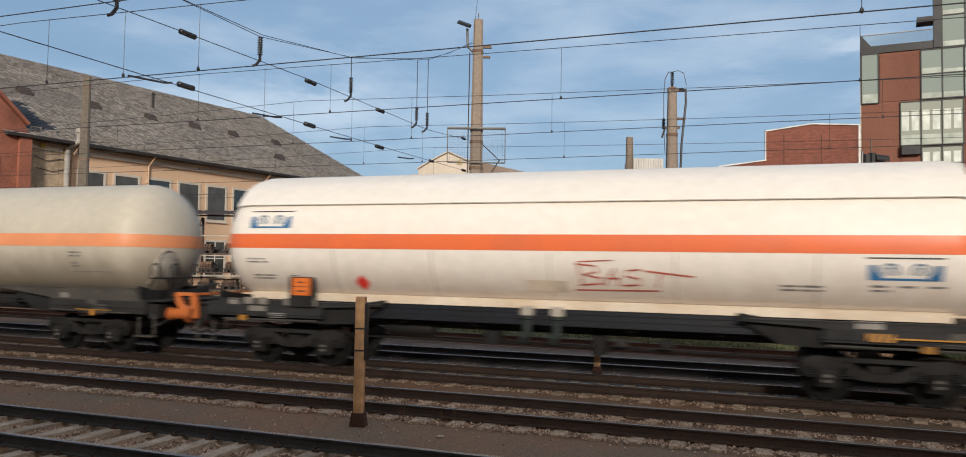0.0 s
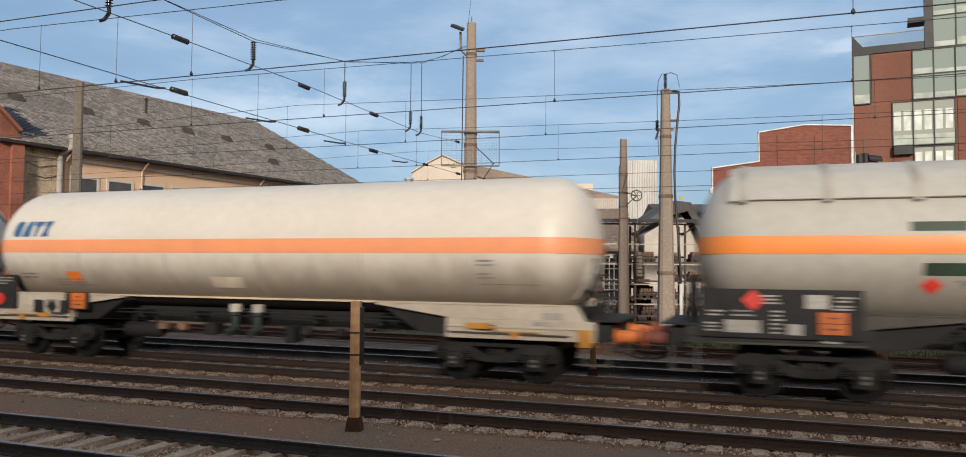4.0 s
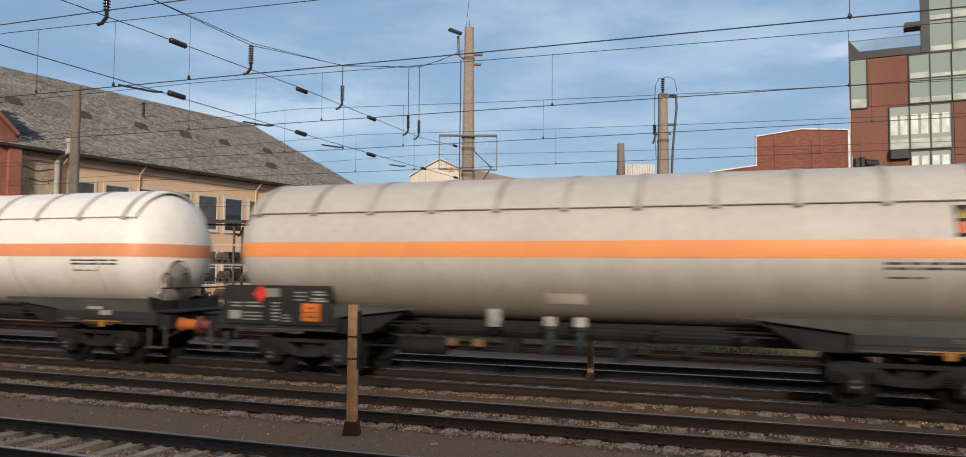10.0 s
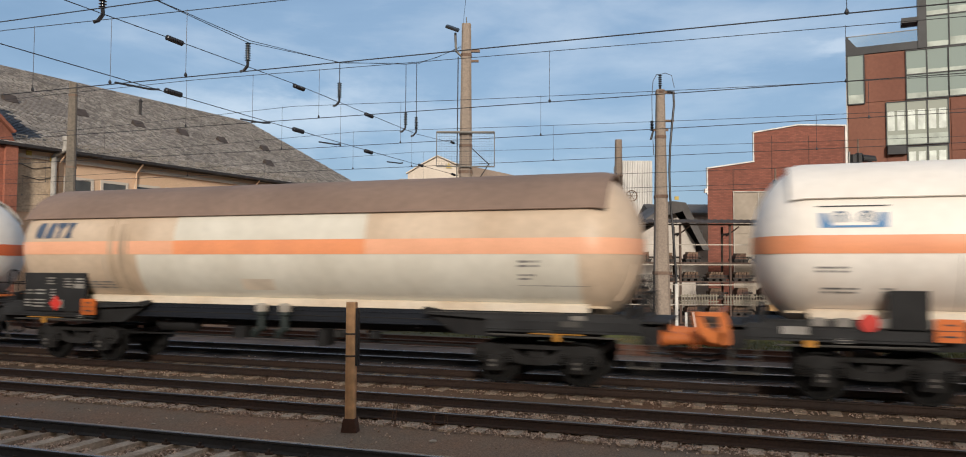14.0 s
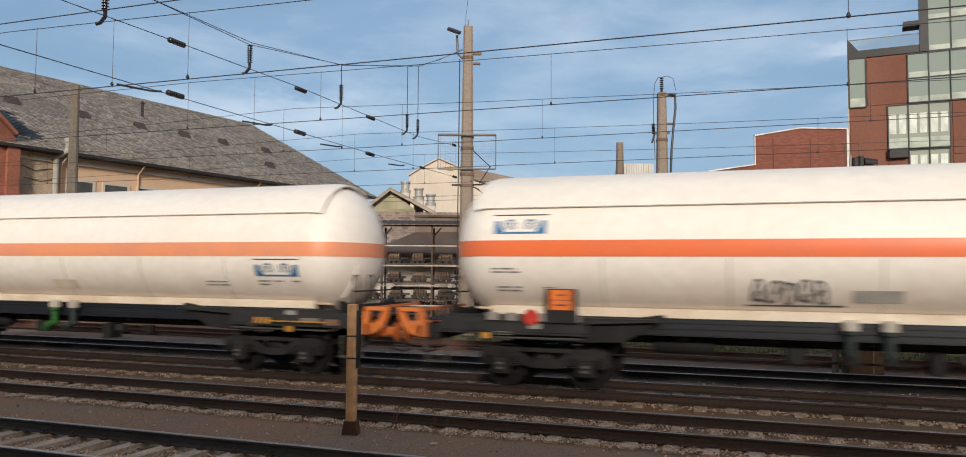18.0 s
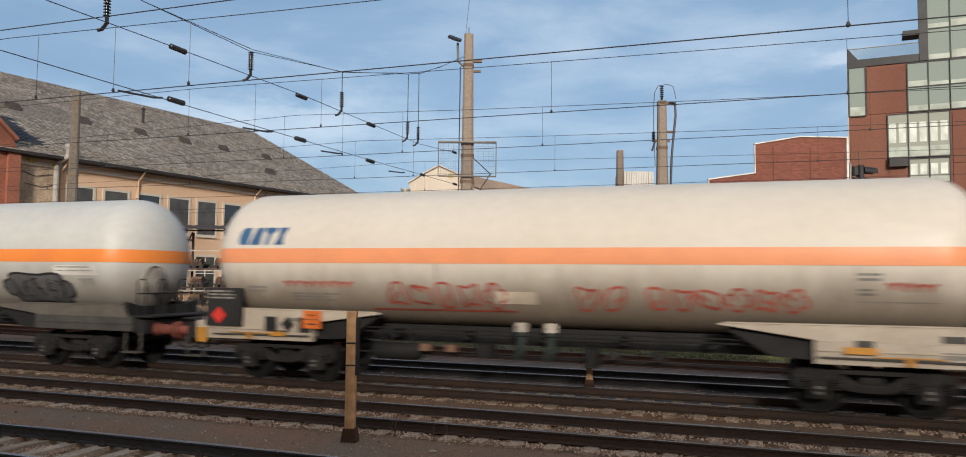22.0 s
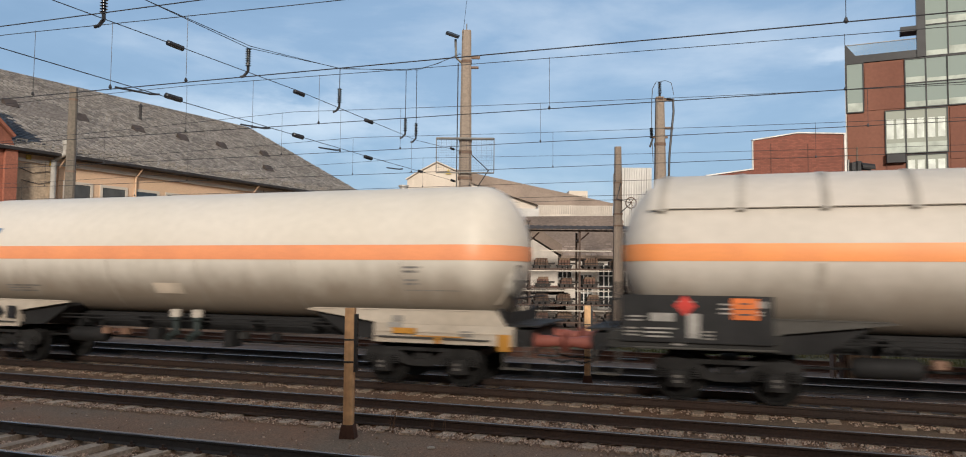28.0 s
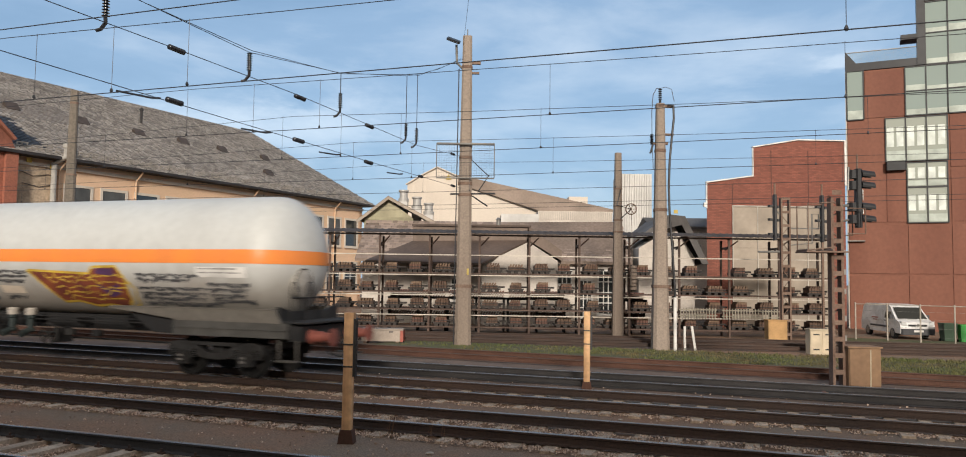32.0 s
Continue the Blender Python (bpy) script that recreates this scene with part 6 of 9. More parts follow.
    part("side_print", lg, CRATERED, body)
    return ob


def tyre_mesh():
    q = Mesh()
    q.lathe([(-0.10, 0.20), (-0.10, 0.29), (-0.07, 0.32), (0.07, 0.32), (0.10, 0.29), (0.10, 0.20)], "x", (0, 0, 0), seg=22)
    return q.data("tyre", TYRE)


def rim_mesh():
    q = Mesh()
    q.lathe([(-0.105, 0.19), (-0.108, 0.05), (0.108, 0.05), (0.105, 0.19)], "x", (0, 0, 0), seg=18)
    return q.data("rim", STEEL)


VANGLASS = glass("van_glass", (0.03, 0.036, 0.034), 0.05)
VANGLASS.node_tree.nodes["Principled BSDF"].inputs["Specular IOR Level"].default_value = 0.4
LAMPGLASS = glass("headlight_glass", (0.55, 0.56, 0.55), 0.1)
van()


def fence():
    ob = thing("wire_fence", "thin galvanised post and wire fence", "fence")
    pts = [Vector((4.75 + 1.32 * i, 41.2 - 0.35 * i, -0.24)) for i in range(8)]
    for p in pts:
        q = Mesh()
        q.tube(p, p + Vector((0, 0, 1.82)), 0.035, seg=8)
        part("fence_post", q, PALERAIL, ob)
    for h in (1.75,):
        for a, b in zip(pts, pts[1:]):
            q = Mesh()
            q.tube(a + Vector((0, 0, h)), b + Vector((0, 0, h)), 0.02, seg=6)
            part("top_rail", q, PALERAIL, ob)
    w = Mesh()
    for h in (0.3, 0.7, 1.1, 1.45):
        for a, b in zip(pts, pts[1:]):
            w.tube(a + Vector((0, 0, h)), b + Vector((0, 0, h)), 0.004, seg=4, caps=False)
    part("wire", w, STEEL, ob)


fence()


def bin_(x, y, mt, label, w, h):
    ob = thing("waste_bin", label, "bin", pose(x, y, -0.24, 0, 0, 12), group="bins by the fence")
    q = Mesh()
    q.add([(-w * 0.40, -w * 0.4, 0.06), (w * 0.40, -w * 0.4, 0.06), (w * 0.40, w * 0.4, 0.06), (-w * 0.40, w * 0.4, 0.06),
           (-w * 0.5, -w * 0.5, h), (w * 0.5, -w * 0.5, h), (w * 0.5, w * 0.5, h), (-w * 0.5, w * 0.5, h)],
          [(3, 2, 1, 0), (4, 5, 6, 7), (0, 1, 5, 4), (1, 2, 6, 5), (2, 3, 7, 6), (3, 0, 4, 7)])
    part("body", q, mt, ob)
    part("lid", boxm(-w * 0.53, -w * 0.55, h, w * 0.53, w * 0.55, h + 0.06, bevel=0.03), mt, ob)
    for s in (-1, 1):
        r = Mesh()
        r.tube((s * w * 0.40, w * 0.4, 0.08), (s * w * 0.46, w * 0.4, 0.08), 0.09, seg=10)
        part("wheel", r, TYRE, ob)


GREENBIN = mat("green_bin", (0.035, 0.30, 0.05), 0.5, vary=0.08, bump=0.02)
DARKBIN = mat("dark_green_bin", (0.03, 0.07, 0.035), 0.6, vary=0.15, bump=0.02)
bin_(8.85, 42.2, DARKBIN, "dark green waste bin", 0.62, 0.85)
bin_(9.45, 42.0, GREENBIN, "bright green waste bin", 0.42, 0.82)
bin_(10.1, 42.3, DARKBIN, "dark wheeled waste bin", 0.55, 0.95)



# ---- small things on the ground ----
def pale_stone(x, y, s):
    q = Mesh()
    q.lathe([(-0.3 * s, 0.5 * s), (0.0, 0.95 * s), (0.3 * s, 0.8 * s), (0.5 * s, 0.35 * s)], "z", (0, 0, 0), seg=9)
    q.v = [(vx * (1.0 + 0.25 * noise.noise(Vector((vx * 20, vy * 20, x)))) * 1.3, vy * (1.0 + 0.25 * noise.noise(Vector((vy * 20, vz * 20, y)))), vz) for vx, vy, vz in q.v]
    thing("pale_stone", "single pale stone lying on the dirt", "stone", pose(x, y, -0.215, 0, 0, 40), group="pale stones", mesh=q, material=STONE, smooth=True)


def weed(x, y, n, h, seed):
    """A few dry stalks with side twigs."""
    rng = random.Random(seed)
    ob = thing("dry_weed", "thin dry brown weed stalks by the track", "weed", (x, y, -0.23), group="dry weeds")
    for i in range(n):
        a, l = rng.uniform(0, 6.28), h * rng.uniform(0.5, 1.0)
        dx, dy = 0.16 * math.cos(a) * l, 0.16 * math.sin(a) * l
        bx, by = rng.uniform(-0.12, 0.12), rng.uniform(-0.06, 0.06)
        q = Mesh()
        q.line([(bx, by, 0), (bx + dx * 0.4, by + dy * 0.4, l * 0.5), (bx + dx, by + dy, l)], 0.0035, 5)
        for k in range(3):
            z = l * rng.uniform(0.4, 0.9)
            q.line([(bx + dx * z / l, by + dy * z / l, z), (bx + dx * z / l + rng.uniform(-0.06, 0.06), by + dy + rng.uniform(-0.05, 0.05), z + 0.06)], 0.002, 4)
        part("stalk", q, DRYSTALK, ob)


DRYSTALK = mat("dry_stalk", (0.16, 0.085, 0.05), 0.9, vary=0.2, bump=0)
for px, py, ps in ((-4.66, 11.05, 0.055), (-9.6, 10.6, 0.03), (-2.4, 15.1, 0.04), (1.9, 18.2, 0.05)):
    pale_stone(px, py, ps)
weed(-5.75, 11.85, 5, 0.42, 1)
weed(-4.85, 11.80, 4, 0.34, 2)
weed(-2.6, 30.9, 7, 0.6, 3)
scrap = thing("scrap_iron", "bent rusty iron plate lying between rails", "scrap", pose(1.40, 19.72, -0.17, 0, 0, 25))
sq = Mesh()
sq.slab([(-0.22, 0.0), (0.10, 0.0), (0.24, 0.10), (0.22, 0.13), (0.08, 0.03), (-0.22, 0.03)], -0.07, 0.07)
part("plate", sq, REDTIMBER, scrap)
# ---- the train: tank wagons on track 3 ----
TANK_R, TANK_Z = 1.55, 2.90
PAINT = {
    "white": mat("white_tank_paint", (0.845, 0.805, 0.745), 0.50, vary=0.07, fine=5, coarse=0.5, bump=0.02, tint=(0.82, 0.775, 0.705), streak=1),
    "cream": mat("cream_tank_paint", (0.625, 0.585, 0.52), 0.50, vary=0.06, fine=5, coarse=0.5, bump=0.02, tint=(0.60, 0.56, 0.49), streak=1),
    "grey": mat("grey_tank_paint", (0.557, 0.511, 0.454), 0.56, vary=0.08, fine=5, coarse=0.5, bump=0.02, tint=(0.514, 0.480, 0.425), streak=1),
    "greengrey": mat("green_grey_tank_paint", (0.47, 0.455, 0.41), 0.54, vary=0.10, fine=5, coarse=0.5, bump=0.02, tint=(0.42, 0.405, 0.36), streak=1),
    "oldcream": mat("old_cream_tank_paint", (0.55, 0.51, 0.425), 0.54, vary=0.08, fine=5, coarse=0.5, bump=0.02, tint=(0.50, 0.465, 0.385), streak=1),
    "darkgrey": mat("dull_grey_tank_paint", (0.523, 0.483, 0.431), 0.56, vary=0.10, fine=5, coarse=0.5, bump=0.02, tint=(0.471, 0.431, 0.380), streak=1),
    "bluegrey": mat("blue_grey_tank_paint", (0.54, 0.55, 0.53), 0.54, vary=0.07, fine=5, coarse=0.5, bump=0.02, tint=(0.50, 0.505, 0.485), streak=1),
    "stained": mat("stained_tank_paint", (0.62, 0.50, 0.38), 0.5, vary=0.12, fine=5, coarse=0.6, bump=0.02, tint=(0.50, 0.38, 0.27), streak=1.5),
}


def add_dust_shade(m, dust, top, most):
    """Brown rail dust thrown up from the wheels, with the underside's shade painted in: a streaky film with a ragged
    upper edge on the lower shell.
    """
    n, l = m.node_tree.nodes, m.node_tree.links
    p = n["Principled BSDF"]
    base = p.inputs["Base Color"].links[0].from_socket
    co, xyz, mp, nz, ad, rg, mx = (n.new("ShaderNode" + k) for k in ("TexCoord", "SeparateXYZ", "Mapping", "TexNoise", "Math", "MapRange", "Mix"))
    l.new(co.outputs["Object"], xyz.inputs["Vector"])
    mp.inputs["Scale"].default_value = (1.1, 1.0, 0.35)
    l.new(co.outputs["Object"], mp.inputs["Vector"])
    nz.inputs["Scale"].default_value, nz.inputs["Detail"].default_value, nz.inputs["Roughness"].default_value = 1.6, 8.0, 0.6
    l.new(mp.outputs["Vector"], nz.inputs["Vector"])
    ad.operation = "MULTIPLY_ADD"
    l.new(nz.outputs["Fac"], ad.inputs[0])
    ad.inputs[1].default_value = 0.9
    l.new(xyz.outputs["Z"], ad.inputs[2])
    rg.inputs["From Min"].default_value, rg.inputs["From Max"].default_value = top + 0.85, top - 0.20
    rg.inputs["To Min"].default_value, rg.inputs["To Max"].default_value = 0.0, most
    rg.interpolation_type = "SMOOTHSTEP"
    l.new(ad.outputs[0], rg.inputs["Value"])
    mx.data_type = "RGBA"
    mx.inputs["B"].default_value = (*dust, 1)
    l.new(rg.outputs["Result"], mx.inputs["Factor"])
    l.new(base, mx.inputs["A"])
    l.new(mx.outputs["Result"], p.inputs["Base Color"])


# this brown colour also paints in the shade of the lower shells
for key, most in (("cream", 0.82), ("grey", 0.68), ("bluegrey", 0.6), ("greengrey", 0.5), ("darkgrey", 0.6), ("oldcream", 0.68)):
    add_dust_shade(PAINT[key], (0.205, 0.160, 0.115), 2.45, most)
add_dust_shade(PAINT["white"], (0.50, 0.345, 0.24), 2.25, 0.46)
STRIPE_M = {
    "orange": mat("orange_stripe", (0.85, 0.27, 0.055), 0.4, vary=0.06, bump=0.01, tint=(0.78, 0.24, 0.06)),
    "red": mat("red_orange_stripe", (0.80, 0.17, 0.055), 0.4, vary=0.06, bump=0.01, tint=(0.72, 0.16, 0.06)),
    "light": mat("light_orange_stripe", (0.83, 0.305, 0.095), 0.45, vary=0.08, bump=0.01, tint=(0.76, 0.275, 0.09)),
    "faded": mat("faded_orange_stripe", (0.81, 0.32, 0.15), 0.45, vary=0.08, bump=0.01, tint=(0.74, 0.29, 0.14)),
    "bleached": mat("bleached_orange_stripe", (0.82, 0.43, 0.27), 0.45, vary=0.08, bump=0.01, tint=(0.76, 0.39, 0.24)),
    "salmon": mat("salmon_stripe", (0.80, 0.31, 0.155), 0.45, vary=0.08, bump=0.01, tint=(0.72, 0.29, 0.18)),
}
BROWNTOP = mat("rust_brown_shield", (0.24, 0.165, 0.125), 0.7, vary=0.15, fine=6, coarse=0.4, bump=0.05, tint=(0.19, 0.13, 0.10))
FRAMEBLUE = mat("blue_black_beam", (0.012, 0.016, 0.025), 0.5, vary=0.25, fine=10, coarse=1.0, bump=0.04)
LIPCREAM = mat("cream_cladding_lip", (0.86, 0.76, 0.62), 0.5, vary=0.12, fine=9, coarse=0.8, bump=0.02, tint=(0.70, 0.56, 0.41))
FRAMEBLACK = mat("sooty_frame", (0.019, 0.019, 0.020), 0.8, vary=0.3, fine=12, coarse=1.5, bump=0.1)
FRAMEGREY = mat("grey_frame", (0.033, 0.032, 0.030), 0.7, vary=0.2, fine=12, coarse=1.5, bump=0.05)
FRAMECREAM = mat("cream_frame_paint", (0.55, 0.485, 0.40), 0.6, vary=0.15, fine=6, coarse=0.9, bump=0.03, tint=(0.46, 0.395, 0.315), streak=1)
MANHOLE = mat("grimy_manhole_paint", (0.40, 0.375, 0.33), 0.65, vary=0.25, fine=8, coarse=1.5, bump=0.05, tint=(0.26, 0.24, 0.21))
FRAMEDARK = mat("dark_grey_frame", (0.031, 0.032, 0.034), 0.75, vary=0.3, fine=12, coarse=1.5, bump=0.08)
FRAMELIGHT = mat("dull_grey_frame", (0.09, 0.086, 0.078), 0.7, vary=0.2, fine=12, coarse=1.5, bump=0.05)
BOGIEDIRT = mat("brake_dust_steel", (0.033, 0.032, 0.032), 0.85, vary=0.35, fine=12, coarse=2, bump=0.15, tint=(0.014, 0.013, 0.012))
WHEELSTEEL = mat("wheel_steel", (0.014, 0.0135, 0.013), 0.9, 0.0, vary=0.25, fine=12, bump=0.05)
BUFORANGE = mat("orange_paint", (0.78, 0.22, 0.05), 0.5, vary=0.15, fine=12, bump=0.03, tint=(0.6, 0.17, 0.05))
WEDGEDARK = mat("sooty_grey_frame_plate", (0.082, 0.077, 0.068), 0.7, vary=0.2, fine=9, coarse=1.2, bump=0.05, tint=(0.058, 0.053, 0.046))
WEDGEGREY = mat("dusty_grey_frame_plate", (0.14, 0.127, 0.108), 0.7, vary=0.2, fine=9, coarse=1.2, bump=0.05, tint=(0.115, 0.102, 0.086))
BUFRED = mat("rust_red_paint", (0.31, 0.095, 0.07), 0.6, vary=0.2, fine=12, bump=0.05)
YELLOW = mat("yellow_paint", (0.66, 0.31, 0.045), 0.5, vary=0.15, bump=0.02)
PLATE_ORANGE = mat("hazard_orange", (0.80, 0.19, 0.03), 0.5, vary=0.04, bump=0)
PLATE_RED = mat("hazard_red", (0.75, 0.05, 0.035), 0.5, vary=0.04, bump=0)
INKBLUE = mat("ink_blue", (0.035, 0.13, 0.29), 0.5, vary=0.05, bump=0)
LOGOBLUE = mat("logo_blue", (0.03, 0.17, 0.38), 0.5, vary=0.05, bump=0)
INKDARK = mat("dark_lettering", (0.06, 0.06, 0.065), 0.6, vary=0.1, bump=0)
INKGREY = mat("grey_lettering", (0.25, 0.24, 0.23), 0.6, vary=0.1, bump=0)
GREENTAG = mat("dark_green_spray", (0.025, 0.055, 0.03), 0.6, vary=0.2, fine=6, bump=0)
REDTAG = mat("red_spray", (0.50, 0.10, 0.07), 0.6, vary=0.2, fine=6, bump=0)
PENTAG = mat("dark_pen_spray", (0.10, 0.10, 0.105), 0.6, vary=0.25, fine=6, bump=0)
GREYTAG = mat("grey_spray", (0.115, 0.115, 0.12), 0.6, vary=0.25, fine=6, bump=0)
BLACKTAG = mat("black_spray", (0.02, 0.02, 0.024), 0.6, vary=0.2, fine=6, bump=0)
GOLDTAG = mat("dull_yellow_spray", (0.52, 0.45, 0.26), 0.6, vary=0.25, fine=5, bump=0)
TEALTAG = mat("green_teal_spray", (0.02, 0.26, 0.16), 0.6, vary=0.3, fine=4, bump=0, tint=(0.02, 0.10, 0.16))
OCHRETAG = mat("ochre_spray", (0.27, 0.075, 0.03), 0.6, vary=0.4, fine=5, coarse=2.5, bump=0, tint=(0.13, 0.03, 0.025))
YELLOWTAG = mat("yellow_spray", (0.66, 0.45, 0.06), 0.6, vary=0.2, fine=5, bump=0)
PURPLETAG = mat("purple_spray", (0.10, 0.04, 0.12), 0.6, vary=0.2, fine=5, bump=0)
PALEPATCH = mat("pale_patch", (0.72, 0.62, 0.50), 0.5, vary=0.05, bump=0)
LIP = mat("cream_lip", (0.75, 0.60, 0.42), 0.5, vary=0.1, bump=0.02)

# the dished ends: an elliptical knuckle and crown
DOME = [(-7.20 - 1.10 * math.sin(a) ** 0.87, 1.55 * math.cos(a)) for a in [math.pi / 2 * i / 14 for i in range(14, -1, -1)]]
DOME[0] = (-8.30, 0.02)
PROFILE = DOME + [(x, 1.55) for x in (-5, -2.5, 0, 2.5, 5)] + [(-s, r) for s, r in reversed(DOME)]


def tank_mesh(paint):
    q = Mesh()
    q.lathe(PROFILE, "x", (0, 0, TANK_Z), seg=56)
    return q.data("tank", PAINT[paint], True)


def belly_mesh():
    """A dark sheet round the tank's underside, below the cladding's lip."""
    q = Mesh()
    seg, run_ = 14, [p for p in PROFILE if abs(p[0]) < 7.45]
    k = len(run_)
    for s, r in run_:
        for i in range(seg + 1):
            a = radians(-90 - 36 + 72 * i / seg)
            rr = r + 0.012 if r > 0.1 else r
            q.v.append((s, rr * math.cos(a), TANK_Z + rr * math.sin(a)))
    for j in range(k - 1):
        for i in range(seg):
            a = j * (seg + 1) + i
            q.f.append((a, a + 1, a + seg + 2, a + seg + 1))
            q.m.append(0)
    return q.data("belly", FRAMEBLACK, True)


def dome_x(r):
    """How far along the tank its end reaches at radius r."""
    return float(np.interp(r, [p[1] for p in DOME], [-p[0] for p in DOME]))


def stripe_mesh(kind):
    """A band right round the tank, over both dished ends."""
    q = Mesh()
    levels = (-0.165, -0.08, 0.0, 0.08, 0.165)
    ys = [-1.55 * math.sin(math.pi / 2 * i / 16) for i in range(16, -1, -1)] + [1.55 * math.sin(math.pi / 2 * i / 16) for i in range(1, 17)]
    loop = [("end", 1, y) for y in ys] + [("side", x, 1) for x in (5, 2.5, 0, -2.5, -5)] + [("end", -1, -y) for y in ys] + [("side", x, -1) for x in (-5, -2.5, 0, 2.5, 5)]
    for how, a, b in loop:
        for dz in levels:
            if how == "side":
                q.v.append((a, b * math.sqrt(1.558 ** 2 - dz * dz), TANK_Z + dz))
            else:
                k = 1.0 if abs(b) < 1.5 else math.sqrt(1.55 ** 2 - dz * dz) / 1.55
                r = min(math.hypot(b * k, dz), 1.55)
                q.v.append((a * (dome_x(r) + 0.009), b * k * 1.005, TANK_Z + dz))
    n, w = len(loop), len(levels)
    for j in range(n):
        for i in range(w - 1):
            o, p = j * w + i, (j + 1) % n * w + i
            q.f.append((o, o + 1, p + 1, p))
            q.m.append(0)
    return q.data("stripe", STRIPE_M[kind], True)


def shield_mesh(mt, half, angle, rad=1.63):
    """The sunshade: a sheet of some thickness bent over the tank's top."""
    q = Mesh()
    seg = 28
    xs = [-half, -half + 0.25] + [-half + 0.25 + (2 * half - 0.5) * i / 8 for i in range(1, 8)] + [half - 0.25, half]
    for r in (rad, rad - 0.03):
        for x in xs:
            d = 0.05 if abs(x) == half else 0.0
            for i in range(seg + 1):
                a = radians(90 - angle + 2 * angle * i / seg)
                q.v.append((x, (r - d) * math.cos(a), TANK_Z + (r - d) * math.sin(a)))
    w, n = seg + 1, len(xs)
    off = n * w
    for j in range(n - 1):
        for i in range(seg):
            a = j * w + i
            q.f.append((a, a + 1, a + w + 1, a + w))
            q.f.append((off + a, off + a + w, off + a + w + 1, off + a + 1))
        for a in (j * w, j * w + seg):
            q.f.append((a, a + w, off + a + w, off + a))
    for j in (0, n - 1):
        for i in range(seg):
            a = j * w + i
            q.f.append((a, a + 1, off + a + 1, off + a))
    q.m = [0] * len(q.f)
    return q.data("sunshade", mt, True)


def rib_mesh(mt, angle, width, rad=1.65):
    q = Mesh()
    seg = 20
    for r in (rad, rad - 0.03):
        for x in (-width / 2, width / 2):
            for i in range(seg + 1):
                a = radians(90 - angle + 2 * angle * i / seg)
                q.v.append((x, r * math.cos(a), TANK_Z + r * math.sin(a)))
    w = seg + 1
    for i in range(seg):
        q.f += [(i, i + 1, w + i + 1, w + i), (i, i + 1, 2 * w + i + 1, 2 * w + i), (w + i, w + i + 1, 3 * w + i + 1, 3 * w + i)]
    q.f += [(0, w, 3 * w, 2 * w), (seg, w + seg, 3 * w + seg, 2 * w + seg)]
    q.m = [0] * len(q.f)
    return q.data("sunshade_strap", mt)


def skin(x, z, lift=0.008):
    """A place on the near side of the tank's shell."""
    r = TANK_R + lift
    dz = max(-r * 0.995, min(r * 0.995, z - TANK_Z))
    return (x, -math.sqrt(r * r - dz * dz), z)


def decal_rect(q, x0, z0, x1, z1, lift=0.008):
    n = max(1, int(abs(z1 - z0) / 0.06))
    o = len(q.v)
    for i in range(n + 1):
        z = z0 + (z1 - z0) * i / n
        q.v += [skin(x0, z, lift), skin(x1, z, lift)]
    for i in range(n):
        q.f.append((o + 2 * i, o + 2 * i + 1, o + 2 * i + 3, o + 2 * i + 2))
        q.m.append(q.k)


def decal_stroke(q, pts, w, lift=0.010):
    """A sprayed line of some width through points (x, z) on the shell."""
    fine = []
    for (ax, az), (bx, bz) in zip(pts, pts[1:]):
        n = max(1, int(math.hypot(bx - ax, bz - az) / 0.12))
        fine += [(ax + (bx - ax) * i / n, az + (bz - az) * i / n) for i in range(n)]
    fine.append(pts[-1])
    o = len(q.v)
    for i, (x, z) in enumerate(fine):
        ax, az = fine[max(i - 1, 0)]
        bx, bz = fine[min(i + 1, len(fine) - 1)]
        d = math.hypot(bx - ax, bz - az) or 1.0
        nx, nz = -(bz - az) / d * w / 2, (bx - ax) / d * w / 2
        q.v += [skin(x + nx, z + nz, lift), skin(x - nx, z - nz, lift)]
    for i in range(len(fine) - 1):
        q.f.append((o + 2 * i, o + 2 * i + 1, o + 2 * i + 3, o + 2 * i + 2))
        q.m.append(q.k)


def decal_blob(q, ring, lift=0.008):
    """A filled sprayed shape, ring of (x, z), cut in strips so that it lies on the round shell."""
    zs = [p[1] for p in ring]
    z0, z1 = min(zs), max(zs)
    n = max(4, int((z1 - z0) / 0.07))
    k = len(ring)

    def cuts(z):
        xs = []
        for i in range(k):
            (ax, az), (bx, bz) = ring[i], ring[(i + 1) % k]
            if (az <= z) != (bz <= z):
                xs.append(ax + (bx - ax) * (z - az) / (bz - az))
        return sorted(xs)

    for i in range(n):
        za, zb = z0 + (z1 - z0) * i / n, z0 + (z1 - z0) * (i + 1) / n
        zm = (za + zb) / 2
        xs = cuts(zm)
        lo, hi = cuts(za + 1e-4), cuts(zb - 1e-4)
        for j in range(0, len(xs) - 1, 2):
            a0, a1 = (lo[j], lo[j + 1]) if len(lo) == len(xs) else (xs[j], xs[j + 1])
            b0, b1 = (hi[j], hi[j + 1]) if len(hi) == len(xs) else (xs[j], xs[j + 1])
            q.add([skin(a0, za, lift), skin(a1, za, lift), skin(b1, zb, lift), skin(b0, zb, lift)], [(0, 1, 2, 3)])


